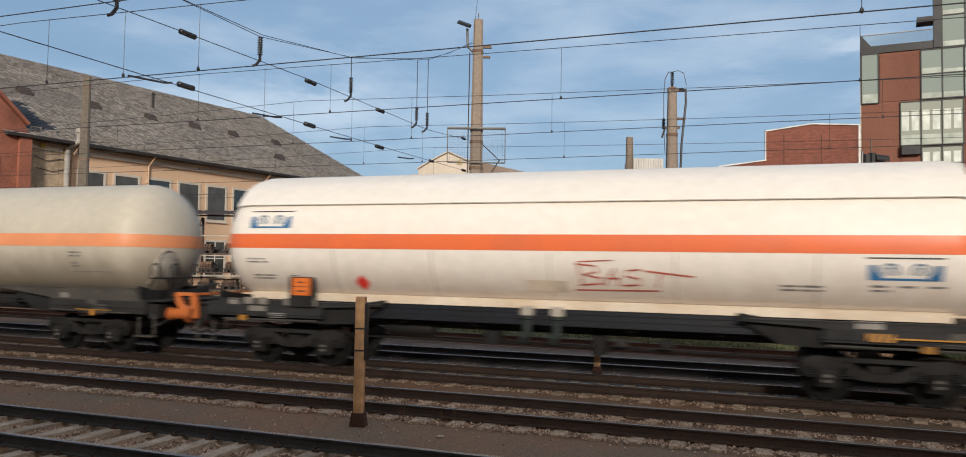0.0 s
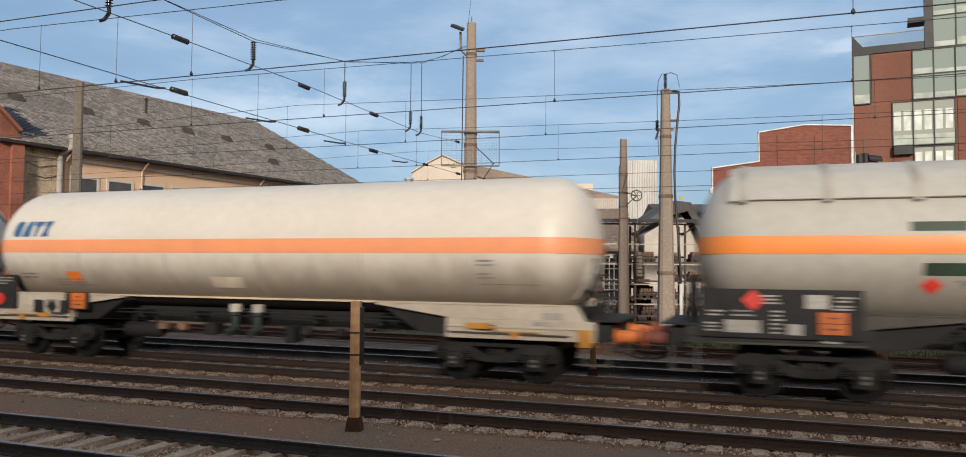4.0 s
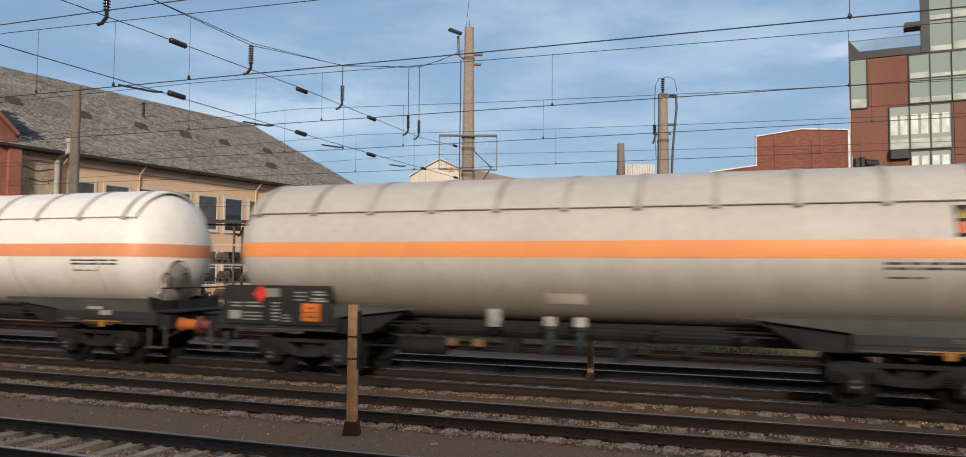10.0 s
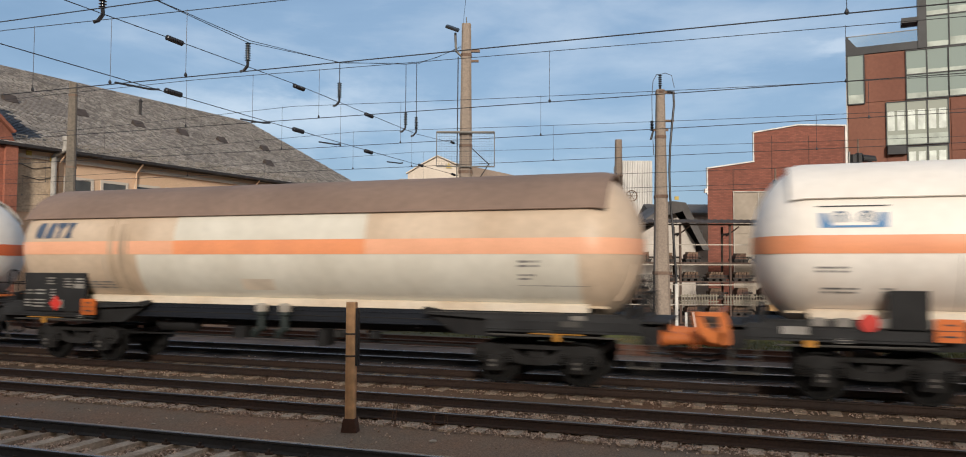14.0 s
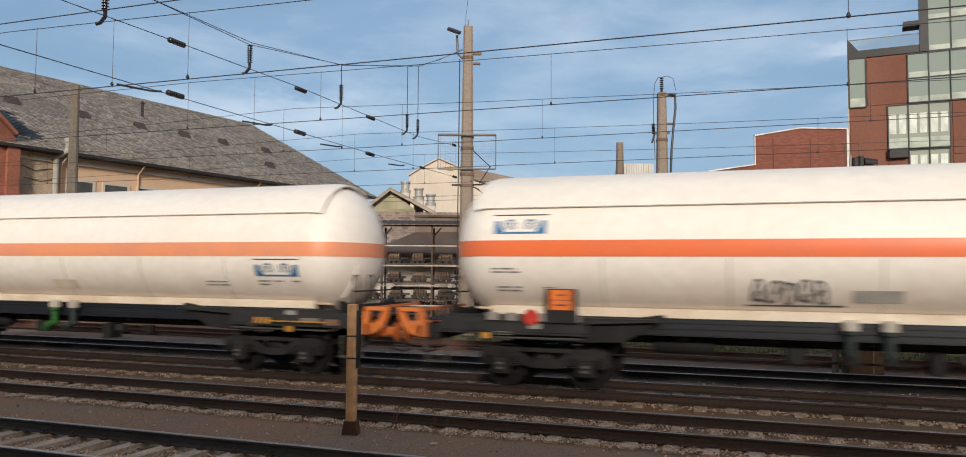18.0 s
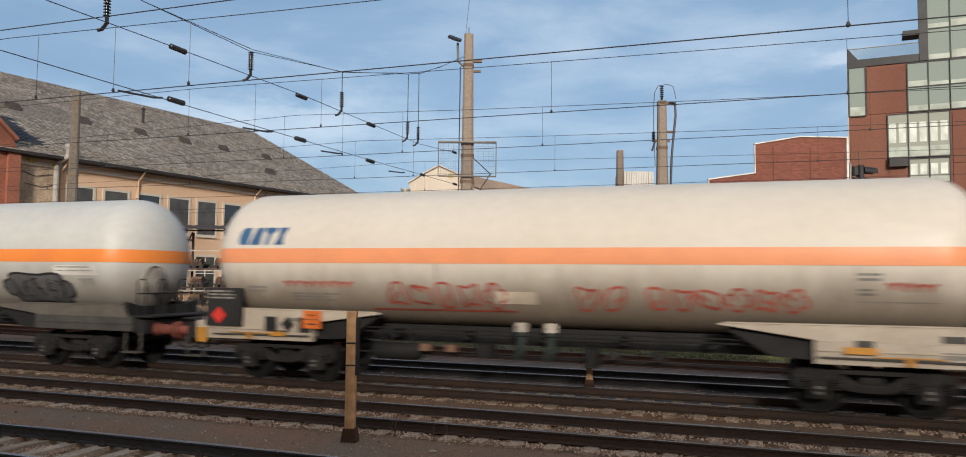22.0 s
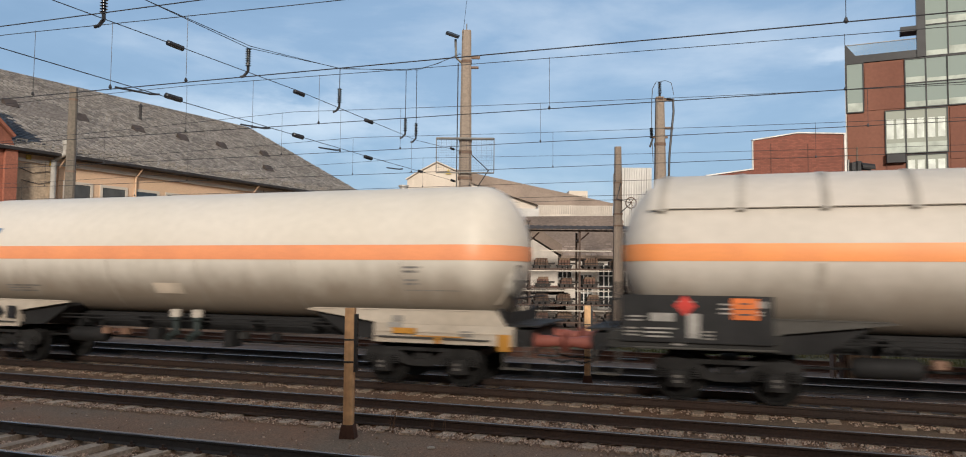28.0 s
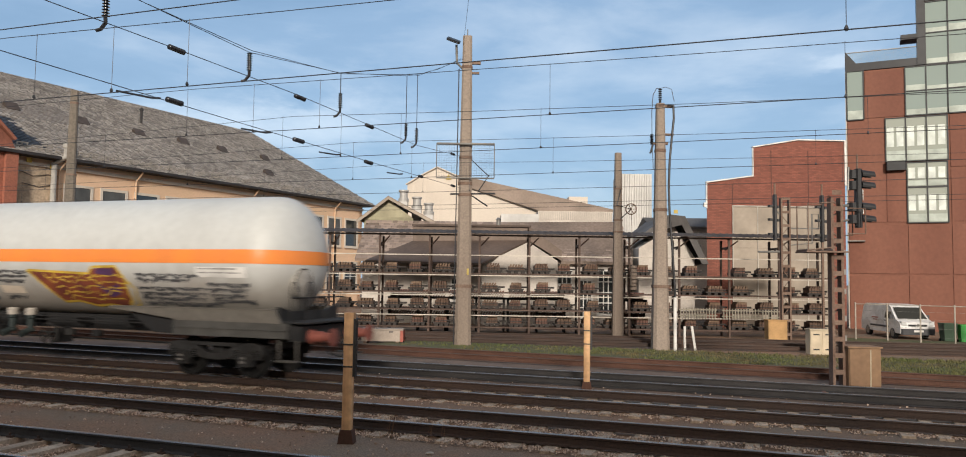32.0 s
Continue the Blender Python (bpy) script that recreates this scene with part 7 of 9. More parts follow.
def bars(q, x0, z0, x1, z1, rows, seed, fill=0.8, flat=None):
    """Unreadable small print: rows of short bars."""
    rng = random.Random(seed)
    hgt = abs(z1 - z0) / rows
    for r in range(rows):
        z = max(z0, z1) - hgt * r
        x = x0
        end = x1 - (x1 - x0) * rng.uniform(0, 0.35)
        while x < end - 0.02:
            w = min(rng.uniform(0.10, 0.38), end - x)
            if flat is None:
                decal_rect(q, x, z - hgt * fill * 0.62, x + w, z)
            else:
                q.box(x, flat - 0.003, z - hgt * fill * 0.62, x + w, flat, z)
            x += w + rng.uniform(0.03, 0.07)


# ---- running gear ----
def side_frame_mesh():
    """A cast bogie side frame with its dipped middle, and the pedestals over the boxes."""
    q = Mesh()
    q.slab([(-1.38, 0.60), (-1.30, 0.46), (-1.18, 0.46), (-1.14, 0.62), (-0.66, 0.62), (-0.60, 0.58), (-0.44, 0.48), (-0.22, 0.43), (0.22, 0.43), (0.44, 0.48), (0.60, 0.58), (0.66, 0.62), (1.14, 0.62), (1.18, 0.46), (1.30, 0.46), (1.38, 0.60), (1.34, 0.80), (1.05, 0.86), (0.62, 0.82), (0.36, 0.66), (0.18, 0.58), (-0.18, 0.58), (-0.36, 0.66), (-0.62, 0.82), (-1.05, 0.86), (-1.34, 0.80)][::-1], -1.06, -0.94)
    q.slab([(-0.66, 0.76), (0.66, 0.76), (0.66, 0.84), (-0.66, 0.84)], -1.09, -0.93)
    for x in (-0.9, 0.9):
        for dx in (-0.30, 0.30):
            for i in range(5):
                z = 0.47 + 0.045 * i
                q.tube((x + dx, -1.06, z), (x + dx, -1.06, z + 0.028), 0.085, seg=10)
    return q


def bogie_mesh():
    q = side_frame_mesh()
    far = Mesh()
    far.v = [(x, -y, z) for x, y, z in q.v]
    q.add(far.v, q.f)
    q.box(-0.20, -0.93, 0.50, 0.20, 0.93, 0.80)
    q.box(-1.30, -0.93, 0.66, -1.18, 0.93, 0.80)
    q.box(1.18, -0.93, 0.66, 1.30, 0.93, 0.80)
    for x in (-0.42, 0.42):
        q.box(x - 0.05, -0.82, 0.40, x + 0.05, 0.82, 0.56)
    return q.data("bogie", BOGIEDIRT)


def box_mesh():
    q = Mesh()
    q.box(-0.19, -1.16, 0.30, 0.19, -0.90, 0.62, bevel=0.05)
    q.tube((0, -1.20, 0.46), (0, -1.14, 0.46), 0.12, seg=14)
    return q.data("axle_box", BOGIEDIRT)


def boxmark_mesh():
    q = Mesh()
    q.box(-0.065, -1.206, 0.0, 0.065, -1.200, 0.05)
    return q.data("axle_box_mark", PALEMARK)


def wheelset_mesh():
    """Two dished wheels on an axle, with brake discs' bolts on the web."""
    q = Mesh()
    for s in (-1, 1):
        y = s * 0.75
        prof = [(y - s * 0.005, 0.06), (y + s * 0.045, 0.10), (y + s * 0.03, 0.20), (y + s * 0.005, 0.38), (y + s * 0.065, 0.40), (y + s * 0.068, 0.455), (y - s * 0.035, 0.462), (y - s * 0.042, 0.49), (y - s * 0.068, 0.485), (y - s * 0.068, 0.40), (y - s * 0.02, 0.37), (y, 0.20), (y - s * 0.05, 0.10), (y - s * 0.05, 0.06)]
        q.lathe(prof, "y", (0, 0, 0), seg=28)
        for i in range(5):
            a = 2 * math.pi * i / 5
            q.tube((0.26 * math.cos(a), y, 0.26 * math.sin(a)), (0.26 * math.cos(a), y + s * 0.05, 0.26 * math.sin(a)), 0.025, seg=6)
    q.tube((0, -1.0, 0), (0, 1.0, 0), 0.08, seg=12)
    return q.data("wheelset", WHEELSTEEL, True)


CAPGREY = mat("dirty_white_cap", (0.58, 0.53, 0.46), 0.6, vary=0.2, bump=0)
VALVEDARK = mat("dark_teal_valve", (0.035, 0.050, 0.048), 0.6, vary=0.2, bump=0.02)
VALVEBLUE = mat("blue_valve", (0.02, 0.07, 0.16), 0.55, vary=0.2, bump=0.02)
VALVEGREEN = mat("green_valve", (0.03, 0.16, 0.03), 0.55, vary=0.2, bump=0.02)
PALEMARK = mat("dirty_white_mark", (0.20, 0.185, 0.17), 0.7, vary=0.2, bump=0)
WHEELSETS = []


def add_bogie(w, x, k):
    bg = part("bogie", cached("bogie", bogie_mesh), None, w, at=(x, 0, 0))
    for dx in (-0.9, 0.9):
        ws = part("wheelset", cached("wheelset", wheelset_mesh), None, bg, at=(dx, 0, 0.46))
        WHEELSETS.append((ws, k, dx))
        part("axle_box", cached("axle_box", box_mesh), None, bg, at=(dx, 0, 0))
        for z in (0.385, 0.485):
            part("axle_box_mark", cached("boxmark", boxmark_mesh), None, bg, "white square on the axle box", at=(dx, 0, z))


FRAME_LOW = {"cream": 0.97, "black": 1.15, "grey": 1.06, "low": 1.03}


def end_frame_mesh(kind, right):
    """The solebar at one end of the underframe, over the bogie: two side beams, their flange and cross members."""
    q = Mesh()
    s = 1 if right else -1
    lo = FRAME_LOW[kind]
    x0, x1 = sorted((s * 5.22, s * 8.42))
    for sy in (-1, 1):
        y0, y1 = sorted((sy * 1.30, sy * 1.38))
        q.box(x0, y0, lo, x1, y1, 1.36)
        y0, y1 = sorted((sy * 1.30, sy * 1.405))
        q.box(x0, y0, lo - 0.012, x1, y1, lo + 0.02)
        q.box(x0, y0, 1.19, x1, y1, 1.21)
    q.box(x0, -1.3, lo + 0.10, x1, 1.3, lo + 0.30)
    return q


def wedge_mesh(kind, right, near):
    """The plate over the solebar that carries the tank and runs out to a point along its underside."""
    q = Mesh()
    s = 1 if right else -1
    tip = {"cream": 3.55, "black": 3.75, "grey": 3.3, "low": 3.2}[kind]
    d = 0.155 if kind == "black" else 0.0
    ring = [(tip, 1.615 - d), (5.20, 1.39), (5.24, 1.362), (8.24, 1.362), (8.05, 1.66 - d), (tip, 1.64 - d)]
    ring = [(s * x, z) for x, z in ring]
    y0 = -1.38 if near else 1.30
    q.slab(ring if s > 0 else ring[::-1], y0, y0 + 0.08)
    rim = [(s * x, z - d) for x, z in ((tip + 0.1, 1.643), (8.03, 1.663), (8.03, 1.685), (tip + 0.1, 1.665))]
    q.slab(rim if s > 0 else rim[::-1], y0 - 0.02, y0 + 0.14)
    return q


def long_profile(ring, half, sy):
    """A profile in y and z, drawn out along the wagon on its near (sy = -1) or far side."""
    q = Mesh()
    k = len(ring)
    vs = [(x, sy * y, z) for x in (-half, half) for y, z in ring]
    fs = [(a, (a + 1) % k, k + (a + 1) % k, k + a) for a in range(k)] + [tuple(range(k))[::-1], tuple(range(k, 2 * k))]
    q.add(vs, fs if sy < 0 else [f[::-1] for f in fs])
    return q


def lip_mesh(sy):
    """The folded edge of the cladding along one side of the shell."""
    return long_profile([(1.02, 1.715), (1.10, 1.680), (1.10, 1.535), (0.94, 1.525)], 7.32, sy)


def side_beam_mesh(sy):
    """The deep flanged beam that runs under the shell from one tank support to the other."""
    return long_profile([(0.98, 1.522), (1.06, 1.522), (1.06, 1.452), (1.085, 1.45), (1.085, 1.438), (1.06, 1.436), (1.06, 1.21), (1.09, 1.205), (1.09, 1.188), (0.98, 1.188)], 5.2, sy)


def bolster_mesh(right):
    """The deep dark cross beam inside the solebars, sloping up under the tank."""
    q = Mesh()
    s = 1 if right else -1
    ring = [(s * 3.7, 1.52), (s * 4.5, 1.04), (s * 5.4, 1.00), (s * 7.6, 1.06), (s * 7.6, 1.34), (s * 5.3, 1.36), (s * 3.75, 1.60)]
    q.slab(ring if s > 0 else ring[::-1], -1.22, 1.22)
    return q


def saddle_mesh():
    q = Mesh()
    ring = []
    for i in range(13):
        a = radians(-118 + 56 * i / 12)
        ring.append((1.52 * math.cos(a), TANK_Z + 1.52 * math.sin(a)))
    ring = [(-0.76, 1.2), (0.76, 1.2)] + ring[::-1]
    k = len(ring)
    q.add([(-0.06, y, z) for y, z in ring] + [(0.06, y, z) for y, z in ring],
          [tuple(range(k)), tuple(range(2 * k - 1, k - 1, -1))] + [(i, k + i, k + (i + 1) % k, (i + 1) % k) for i in range(k)])
    return q


def headstock_mesh(right):
    q = Mesh()
    s = 1 if right else -1
    x0, x1 = sorted((s * 8.422, s * 8.75))
    q.box(x0, -1.30, 0.96, x1, 1.30, 1.30)
    q.box(min(s * 8.05, s * 8.90), -1.28, 1.364, max(s * 8.05, s * 8.90), 1.28, 1.40)
    return q


def coupling_mesh(right):
    """The draw hook, the screw coupling and the hanging air hoses."""
    q = Mesh()
    s = 1 if right else -1
    q.box(min(s * 8.752, s * 9.0), -0.06, 0.98, max(s * 8.752, s * 9.0), 0.06, 1.12)
    q.line([(s * 8.9, 0, 1.03), (s * 9.1, 0.05, 0.86), (s * 9.38, 0.05, 0.92)], 0.035)
    for y, d in ((-0.36, 0.0), (0.30, 0.05)):
        q.line([(s * 8.7, y, 0.98), (s * 8.82, y, 0.84), (s * 8.95, y + 0.05, 0.62 + d), (s * 9.2, y + 0.12, 0.56 + d), (s * 9.38, y + 0.18, 0.62)], 0.026)
    return q


def buffer_mesh():
    q = Mesh()
    q.lathe([(-0.62, 0.17), (-0.58, 0.17), (-0.56, 0.13), (-0.28, 0.13), (-0.26, 0.105), (-0.06, 0.105), (-0.05, 0.20), (-0.02, 0.215), (0.0, 0.10)], "x", (0, 0, 0), seg=20)
    return q


def add_buffers(w, right, mt, label):
    s = 1 if right else -1
    for y in (-0.875, 0.875):
        key = ("buffer", mt.name)
        me = cached(key, lambda: buffer_mesh().data("buffer", mt, True))
        part("buffer", me, None, w, label, at=pose(s * 9.37, y, 1.06, 0, 0, 0 if right else 180))


def rail_guard_mesh(right):
    """A heavy guard over the buffer: a top bar on two leaning legs, with a rounded opening between them."""
    q = Mesh()
    s = 1 if right else -1

    def limb(pts, w0, w1):
        n = len(pts)
        left, rt = [], []
        for i, (x, z) in enumerate(pts):
            ax, az = pts[max(i - 1, 0)]
            bx, bz = pts[min(i + 1, n - 1)]
            d = math.hypot(bx - ax, bz - az)
            w = (w0 + (w1 - w0) * i / (n - 1)) / 2
            left.append((s * (x - (bz - az) / d * w), z + (bx - ax) / d * w))
            rt.append((s * (x + (bz - az) / d * w), z - (bx - ax) / d * w))
        q.slab(left + rt[::-1], -1.40, -1.31)
    limb([(8.86, 1.60), (8.82, 1.48), (8.79, 1.25), (8.80, 1.02)], 0.13, 0.22)
    limb([(9.30, 1.58), (9.26, 1.44), (9.18, 1.28), (9.02, 1.17), (8.82, 1.12)], 0.13, 0.24)
    q.box(min(s * 8.80, s * 9.37), -1.43, 1.55, max(s * 8.80, s * 9.37), -1.29, 1.63, bevel=0.03)
    q.box(min(s * 8.82, s * 8.90), -1.29, 1.56, max(s * 8.82, s * 8.90), 1.30, 1.62)
    return q


def step_mesh():
    """One hanging foot step: two thin straps with two treads."""
    q = Mesh()
    for x in (-0.24, 0.24):
        q.box(x - 0.02, -0.02, 0.50, x + 0.02, 0.02, 0.98)
    q.box(-0.26, -0.14, 0.50, 0.26, 0.10, 0.53)
    return q


def hoop_mesh():
    q = Mesh()
    q.line([(0, 0, 1.36), (0, 0, 2.22), (0, 0.08, 2.31), (0, 0.20, 2.31), (0, 0.28, 2.22), (0, 0.28, 1.36)], 0.018, 6)
    return q


def end_bar_mesh():
    q = Mesh()
    q.line([(0, -1.25, 1.40), (0, -1.25, 1.95), (0, 1.25, 1.95), (0, 1.25, 1.40)], 0.018, 6)
    return q


def manhole_mesh(right):
    q = Mesh()
    s = 1 if right else -1
    q.lathe([(s * 7.9, 0.34), (s * 8.20, 0.34), (s * 8.205, 0.39), (s * 8.245, 0.39), (s * 8.255, 0.30), (s * 8.28, 0.26), (s * 8.285, 0.02)], "x", (0, -0.45, TANK_Z - 0.62), seg=24)
    return q


def ring_mesh():
    q = Mesh()
    pts = [(8.25, -0.45 + 0.36 * math.cos(2 * math.pi * i / 24), TANK_Z - 0.62 + 0.36 * math.sin(2 * math.pi * i / 24)) for i in range(25)]
    q.line(pts, 0.018, 6)
    return q


def end_channel_mesh(paint):
    """A narrow tapered channel standing up the lower half of the dished end."""
    q = Mesh()
    vs = []
    for i in range(9):
        z = 1.78 + 0.75 * i / 8
        half = 0.12 - 0.07 * i / 8
        x = dome_x(min(1.5, math.hypot(-0.62, z - TANK_Z)))
        vs += [(x - 0.06, -0.62 - half, z), (x + 0.016, -0.62 - half * 0.7, z), (x + 0.016, -0.62 + half * 0.7, z), (x - 0.06, -0.62 + half, z)]
    fs = [(4 * i + j, 4 * i + j + 1, 4 * i + j + 5, 4 * i + j + 4) for i in range(8) for j in range(3)] + [(32, 33, 34, 35), (3, 2, 1, 0)]
    q.add(vs, fs)
    return q.data("end_channel", PAINT[paint])


def end_plate_mesh():
    """The dark bulkhead under the dome."""
    q = Mesh()
    ring = [(-1.28, 1.40), (1.28, 1.40), (1.30, 1.74), (0.80, 1.62), (-0.80, 1.62), (-1.30, 1.74)]
    k = len(ring)
    q.add([(-0.05, y, z) for y, z in ring] + [(0.05, y, z) for y, z in ring], [tuple(range(k)), tuple(range(2 * k - 1, k - 1, -1))] + [(i, k + i, k + (i + 1) % k, (i + 1) % k) for i in range(k)])
    return q


def sill_mesh():
    q = Mesh()
    q.box(-5.3, -0.42, 0.98, 5.3, -0.30, 1.32)
    q.box(-5.3, 0.30, 0.98, 5.3, 0.42, 1.32)
    q.box(-5.3, -0.42, 1.32, 5.3, 0.42, 1.36)
    for x in (-3.4, -1.7, 0, 1.7, 3.4):
        q.box(x - 0.05, -0.9, 1.10, x + 0.05, 0.9, 1.30)
    q.line([(-5, -0.95, 1.22), (5, -0.95, 1.22)], 0.022)
    return q


def reservoir_mesh():
    q = Mesh()
    q.lathe([(-0.62, 0.05), (-0.60, 0.14), (-0.52, 0.19), (0.52, 0.19), (0.60, 0.14), (0.62, 0.05)], "x", (0, 0, 0), seg=18)
    for x in (-0.35, 0.35):
        q.box(x - 0.03, -0.03, 0.15, x + 0.03, 0.03, 0.42)
    return q


def valve_mesh():
    """A bottom valve: grey body, flange and hand wheel."""
    q = Mesh()
    q.lathe([(0.74, 0.08), (0.78, 0.13), (0.83, 0.13), (0.86, 0.09), (1.10, 0.09), (1.13, 0.12), (1.20, 0.12)], "z", (0, 0, 0), seg=14)
    q.tube((0, -0.10, 0.78), (0, -0.30, 0.70), 0.09, seg=12)
    return q


def cap_mesh():
    q = Mesh()
    q.lathe([(1.20, 0.145), (1.36, 0.145), (1.39, 0.11)], "z", (0, 0, 0), seg=14)
    return q


def wheel_hand_mesh():
    """A spoked hand brake wheel."""
    q = Mesh()
    pts = [(0.27 * math.cos(2 * math.pi * i / 18), 0, 0.27 * math.sin(2 * math.pi * i / 18)) for i in range(19)]
    q.line(pts, 0.024, 6)
    for i in range(5):
        a = 2 * math.pi * i / 5 + 0.3
        q.bar((0, 0, 0), (0.27 * math.cos(a), 0, 0.27 * math.sin(a)), 0.05, 0.03)
    q.tube((0, -0.05, 0), (0, 0.05, 0), 0.06, seg=12)
    return q


def plate_mesh(w, h, d=0.02):
    q = Mesh()
    q.box(-w / 2, -d, -h / 2, w / 2, 0, h / 2)
    return q


def diamond(q, x, z, s, y):
    q.slab([(x - s, z), (x, z - s), (x + s, z), (x, z + s)], y - 0.006, y)


def hazard_plate(w, x, z, y):
    """An orange hazard plate with two rows of unread figures."""
    pl = part("hazard_plate", cached("hazplate", lambda: plate_mesh(0.46, 0.40).data("hazard_plate", PLATE_ORANGE)), None, w, "orange hazard plate", at=(x, y, z))

    def lines():
        q = Mesh()
        q.box(-0.23, -0.026, -0.006, 0.23, -0.021, 0.006)
        q.box(-0.08, -0.026, 0.085, 0.08, -0.021, 0.115)
        q.box(-0.13, -0.026, -0.115, 0.13, -0.021, -0.085)
        return q.data("plate_print", INKDARK)
    part("plate_print", cached("hazprint", lines), None, pl)


def wagon_base(name, label, k, sp):
    """One tank wagon from its spec: kind of frame, paints, fittings."""
    w = thing(name, label, "tank wagon", pose(WAGON_X[k], T3, 0), group="tank wagons of the goods train")
    part("tank", cached(("tank", sp["paint"]), lambda: tank_mesh(sp["paint"])), None, w)
    part("stripe", cached(("stripe", sp["stripe"]), lambda: stripe_mesh(sp["stripe"])), None, w, "orange warning stripe round the tank")
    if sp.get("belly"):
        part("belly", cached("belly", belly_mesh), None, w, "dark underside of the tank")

        def lip():
            q = Mesh()
            for s in (-1, 1):
                q.box(-7.7, s * 0.93 - 0.03, 1.625, 7.7, s * 0.93 + 0.03, 1.67)
            return q.data("cladding_lip", LIP)
        part("cladding_lip", cached("lip", lip), None, w)
    if sp.get("shield"):
        mt = BROWNTOP if sp["shield"] == "brown" else PAINT[sp["paint"]]
        ang = 62 if sp["shield"] == "brown" else 58.5
        part("sunshade", cached(("shield", mt.name), lambda: shield_mesh(mt, 7.62 if sp["shield"] != "brown" else 7.75, ang)), None, w, "sheet metal sunshade over the tank's top")
        if sp["shield"] == "ribbed":
            for i in range(11):
                part("sunshade_strap", cached(("strap", mt.name), lambda: rib_mesh(STRAPGREY, 61, 0.13)), None, w, at=(-7.36 + 1.467 * i, 0, 0))
    fk = sp["frame"]
    fm = {"cream": FRAMECREAM, "black": FRAMEDARK, "grey": FRAMEGREY, "low": FRAMELIGHT}[fk]
    for right in (False, True):
        part("end_frame", cached(("end", fk, right), lambda: end_frame_mesh(fk, right).data("end_frame", fm)), None, w)
        wm = {"cream": FRAMECREAM, "black": FRAMEDARK, "grey": WEDGEDARK}.get(fk, WEDGEGREY)
        for near in (True, False):
            part("tank_support", cached(("wedge", fk, right, near), lambda: wedge_mesh(fk, right, near).data("tank_support", wm)), None, w, "tapering plate under the tank")
        part("bolster", cached(("bolster", right), lambda: bolster_mesh(right).data("bolster", FRAMEBLACK)), None, w)
        sg = 1 if right else -1
        for x in (5.2, 7.2):
            part("saddle", cached("saddle", lambda: saddle_mesh().data("saddle", FRAMEBLACK)), None, w, at=(sg * x, 0, 0))
        part("headstock", cached(("head", fk, right), lambda: headstock_mesh(right).data("headstock", FRAMEBLACK)), None, w)
        part("coupling", cached(("coupling", right), lambda: coupling_mesh(right).data("coupling", FRAMEBLACK)), None, w)
        for y in (-1.36, 1.36):
            part("step", cached("step", lambda: step_mesh().data("step", STEPGREY)), None, w, at=(sg * 8.45, y, 0))
        for y in (-1.2, -0.5, 0.3, 0.95):
            part("hand_hoop", cached("hoop", lambda: hoop_mesh().data("hand_hoop", FRAMEBLACK)), None, w, at=(sg * 8.38, y, 0))
        part("end_rail", cached("endrail", lambda: end_bar_mesh().data("end_rail", FRAMEBLACK)), None, w, at=(sg * 8.42, 0, 0))
        col, lab = {"orange": (BUFORANGE, "orange buffer"), "red": (BUFRED, "rust red buffer"), "black": (FRAMEBLACK, "black buffer")}[sp.get("buf_r" if right else "buf_l", "red")]
        add_buffers(w, right, col, lab)
        if sp.get("guard_r" if right else "guard_l"):
            part("step_guard", cached(("guard", right), lambda: rail_guard_mesh(right).data("step_guard", BUFORANGE, True)), None, w, "orange bent tube guard")
        add_bogie(w, 6.2 if right else -6.2, k)
    if fk != "low":
        part("end_channel", cached(("channel", sp["paint"]), lambda: end_channel_mesh(sp["paint"])), None, w)
    if fk != "black" and k != 15:
        mh = part("manhole", cached("manhole", lambda: manhole_mesh(True).data("manhole", MANHOLE, True)), None, w, "grimy bolted manhole cover")
        part("manhole_ring", cached("mring", lambda: ring_mesh().data("manhole_ring", FRAMELIGHT, True)), None, mh)
    for sg in (-1, 1):
        part("end_plate", cached("endplate", lambda: end_plate_mesh().data("end_plate", FRAMEBLACK)), None, w, at=(sg * 8.12, 0, 0))
    part("centre_sill", cached("sill", lambda: sill_mesh().data("centre_sill", FRAMEBLACK)), None, w)
    clad = fk == "black"
    if clad:
        for sy in (-1, 1):
            part("cladding_lip", cached(("lip", sy), lambda: lip_mesh(sy).data("cladding_lip", LIPCREAM)), None, w, "cream folded edge of the cladding")
            part("side_beam", cached(("side_beam", sy), lambda: side_beam_mesh(sy).data("side_beam", FRAMEBLUE)), None, w, "blue-black beam under the shell")
    part("air_reservoir", cached("res", lambda: reservoir_mesh().data("air_reservoir", FRAMEBLACK, True)), None, w, at=(sp.get("res", -3.4), -0.45 if clad else -0.75, 0.98 if clad else 0.78))
    for x in (-0.42, 0.22):
        vm = sp.get("valves", (VALVEDARK, VALVEDARK))[0 if x < 0 else 1]
        v = part("valve", cached(("valve", vm.name), lambda: valve_mesh().data("valve", vm, True)), None, w, at=(x, -1.20 if clad else -1.02, 0.20 if clad else 0.12))
        part("valve_cap", cached("vcap", lambda: cap_mesh().data("valve_cap", CAPGREY, True)), None, v, "white cap")
    if k in (7, 18):
        part("valve_box", cached("valve_box", lambda: boxm(-0.15, -0.12, 1.27, 0.15, 0.12, 1.64, bevel=0.05).data("valve_box", MANHOLE)), None, w, "dirty cream valve box", at=(-1.65, -0.98, 0))
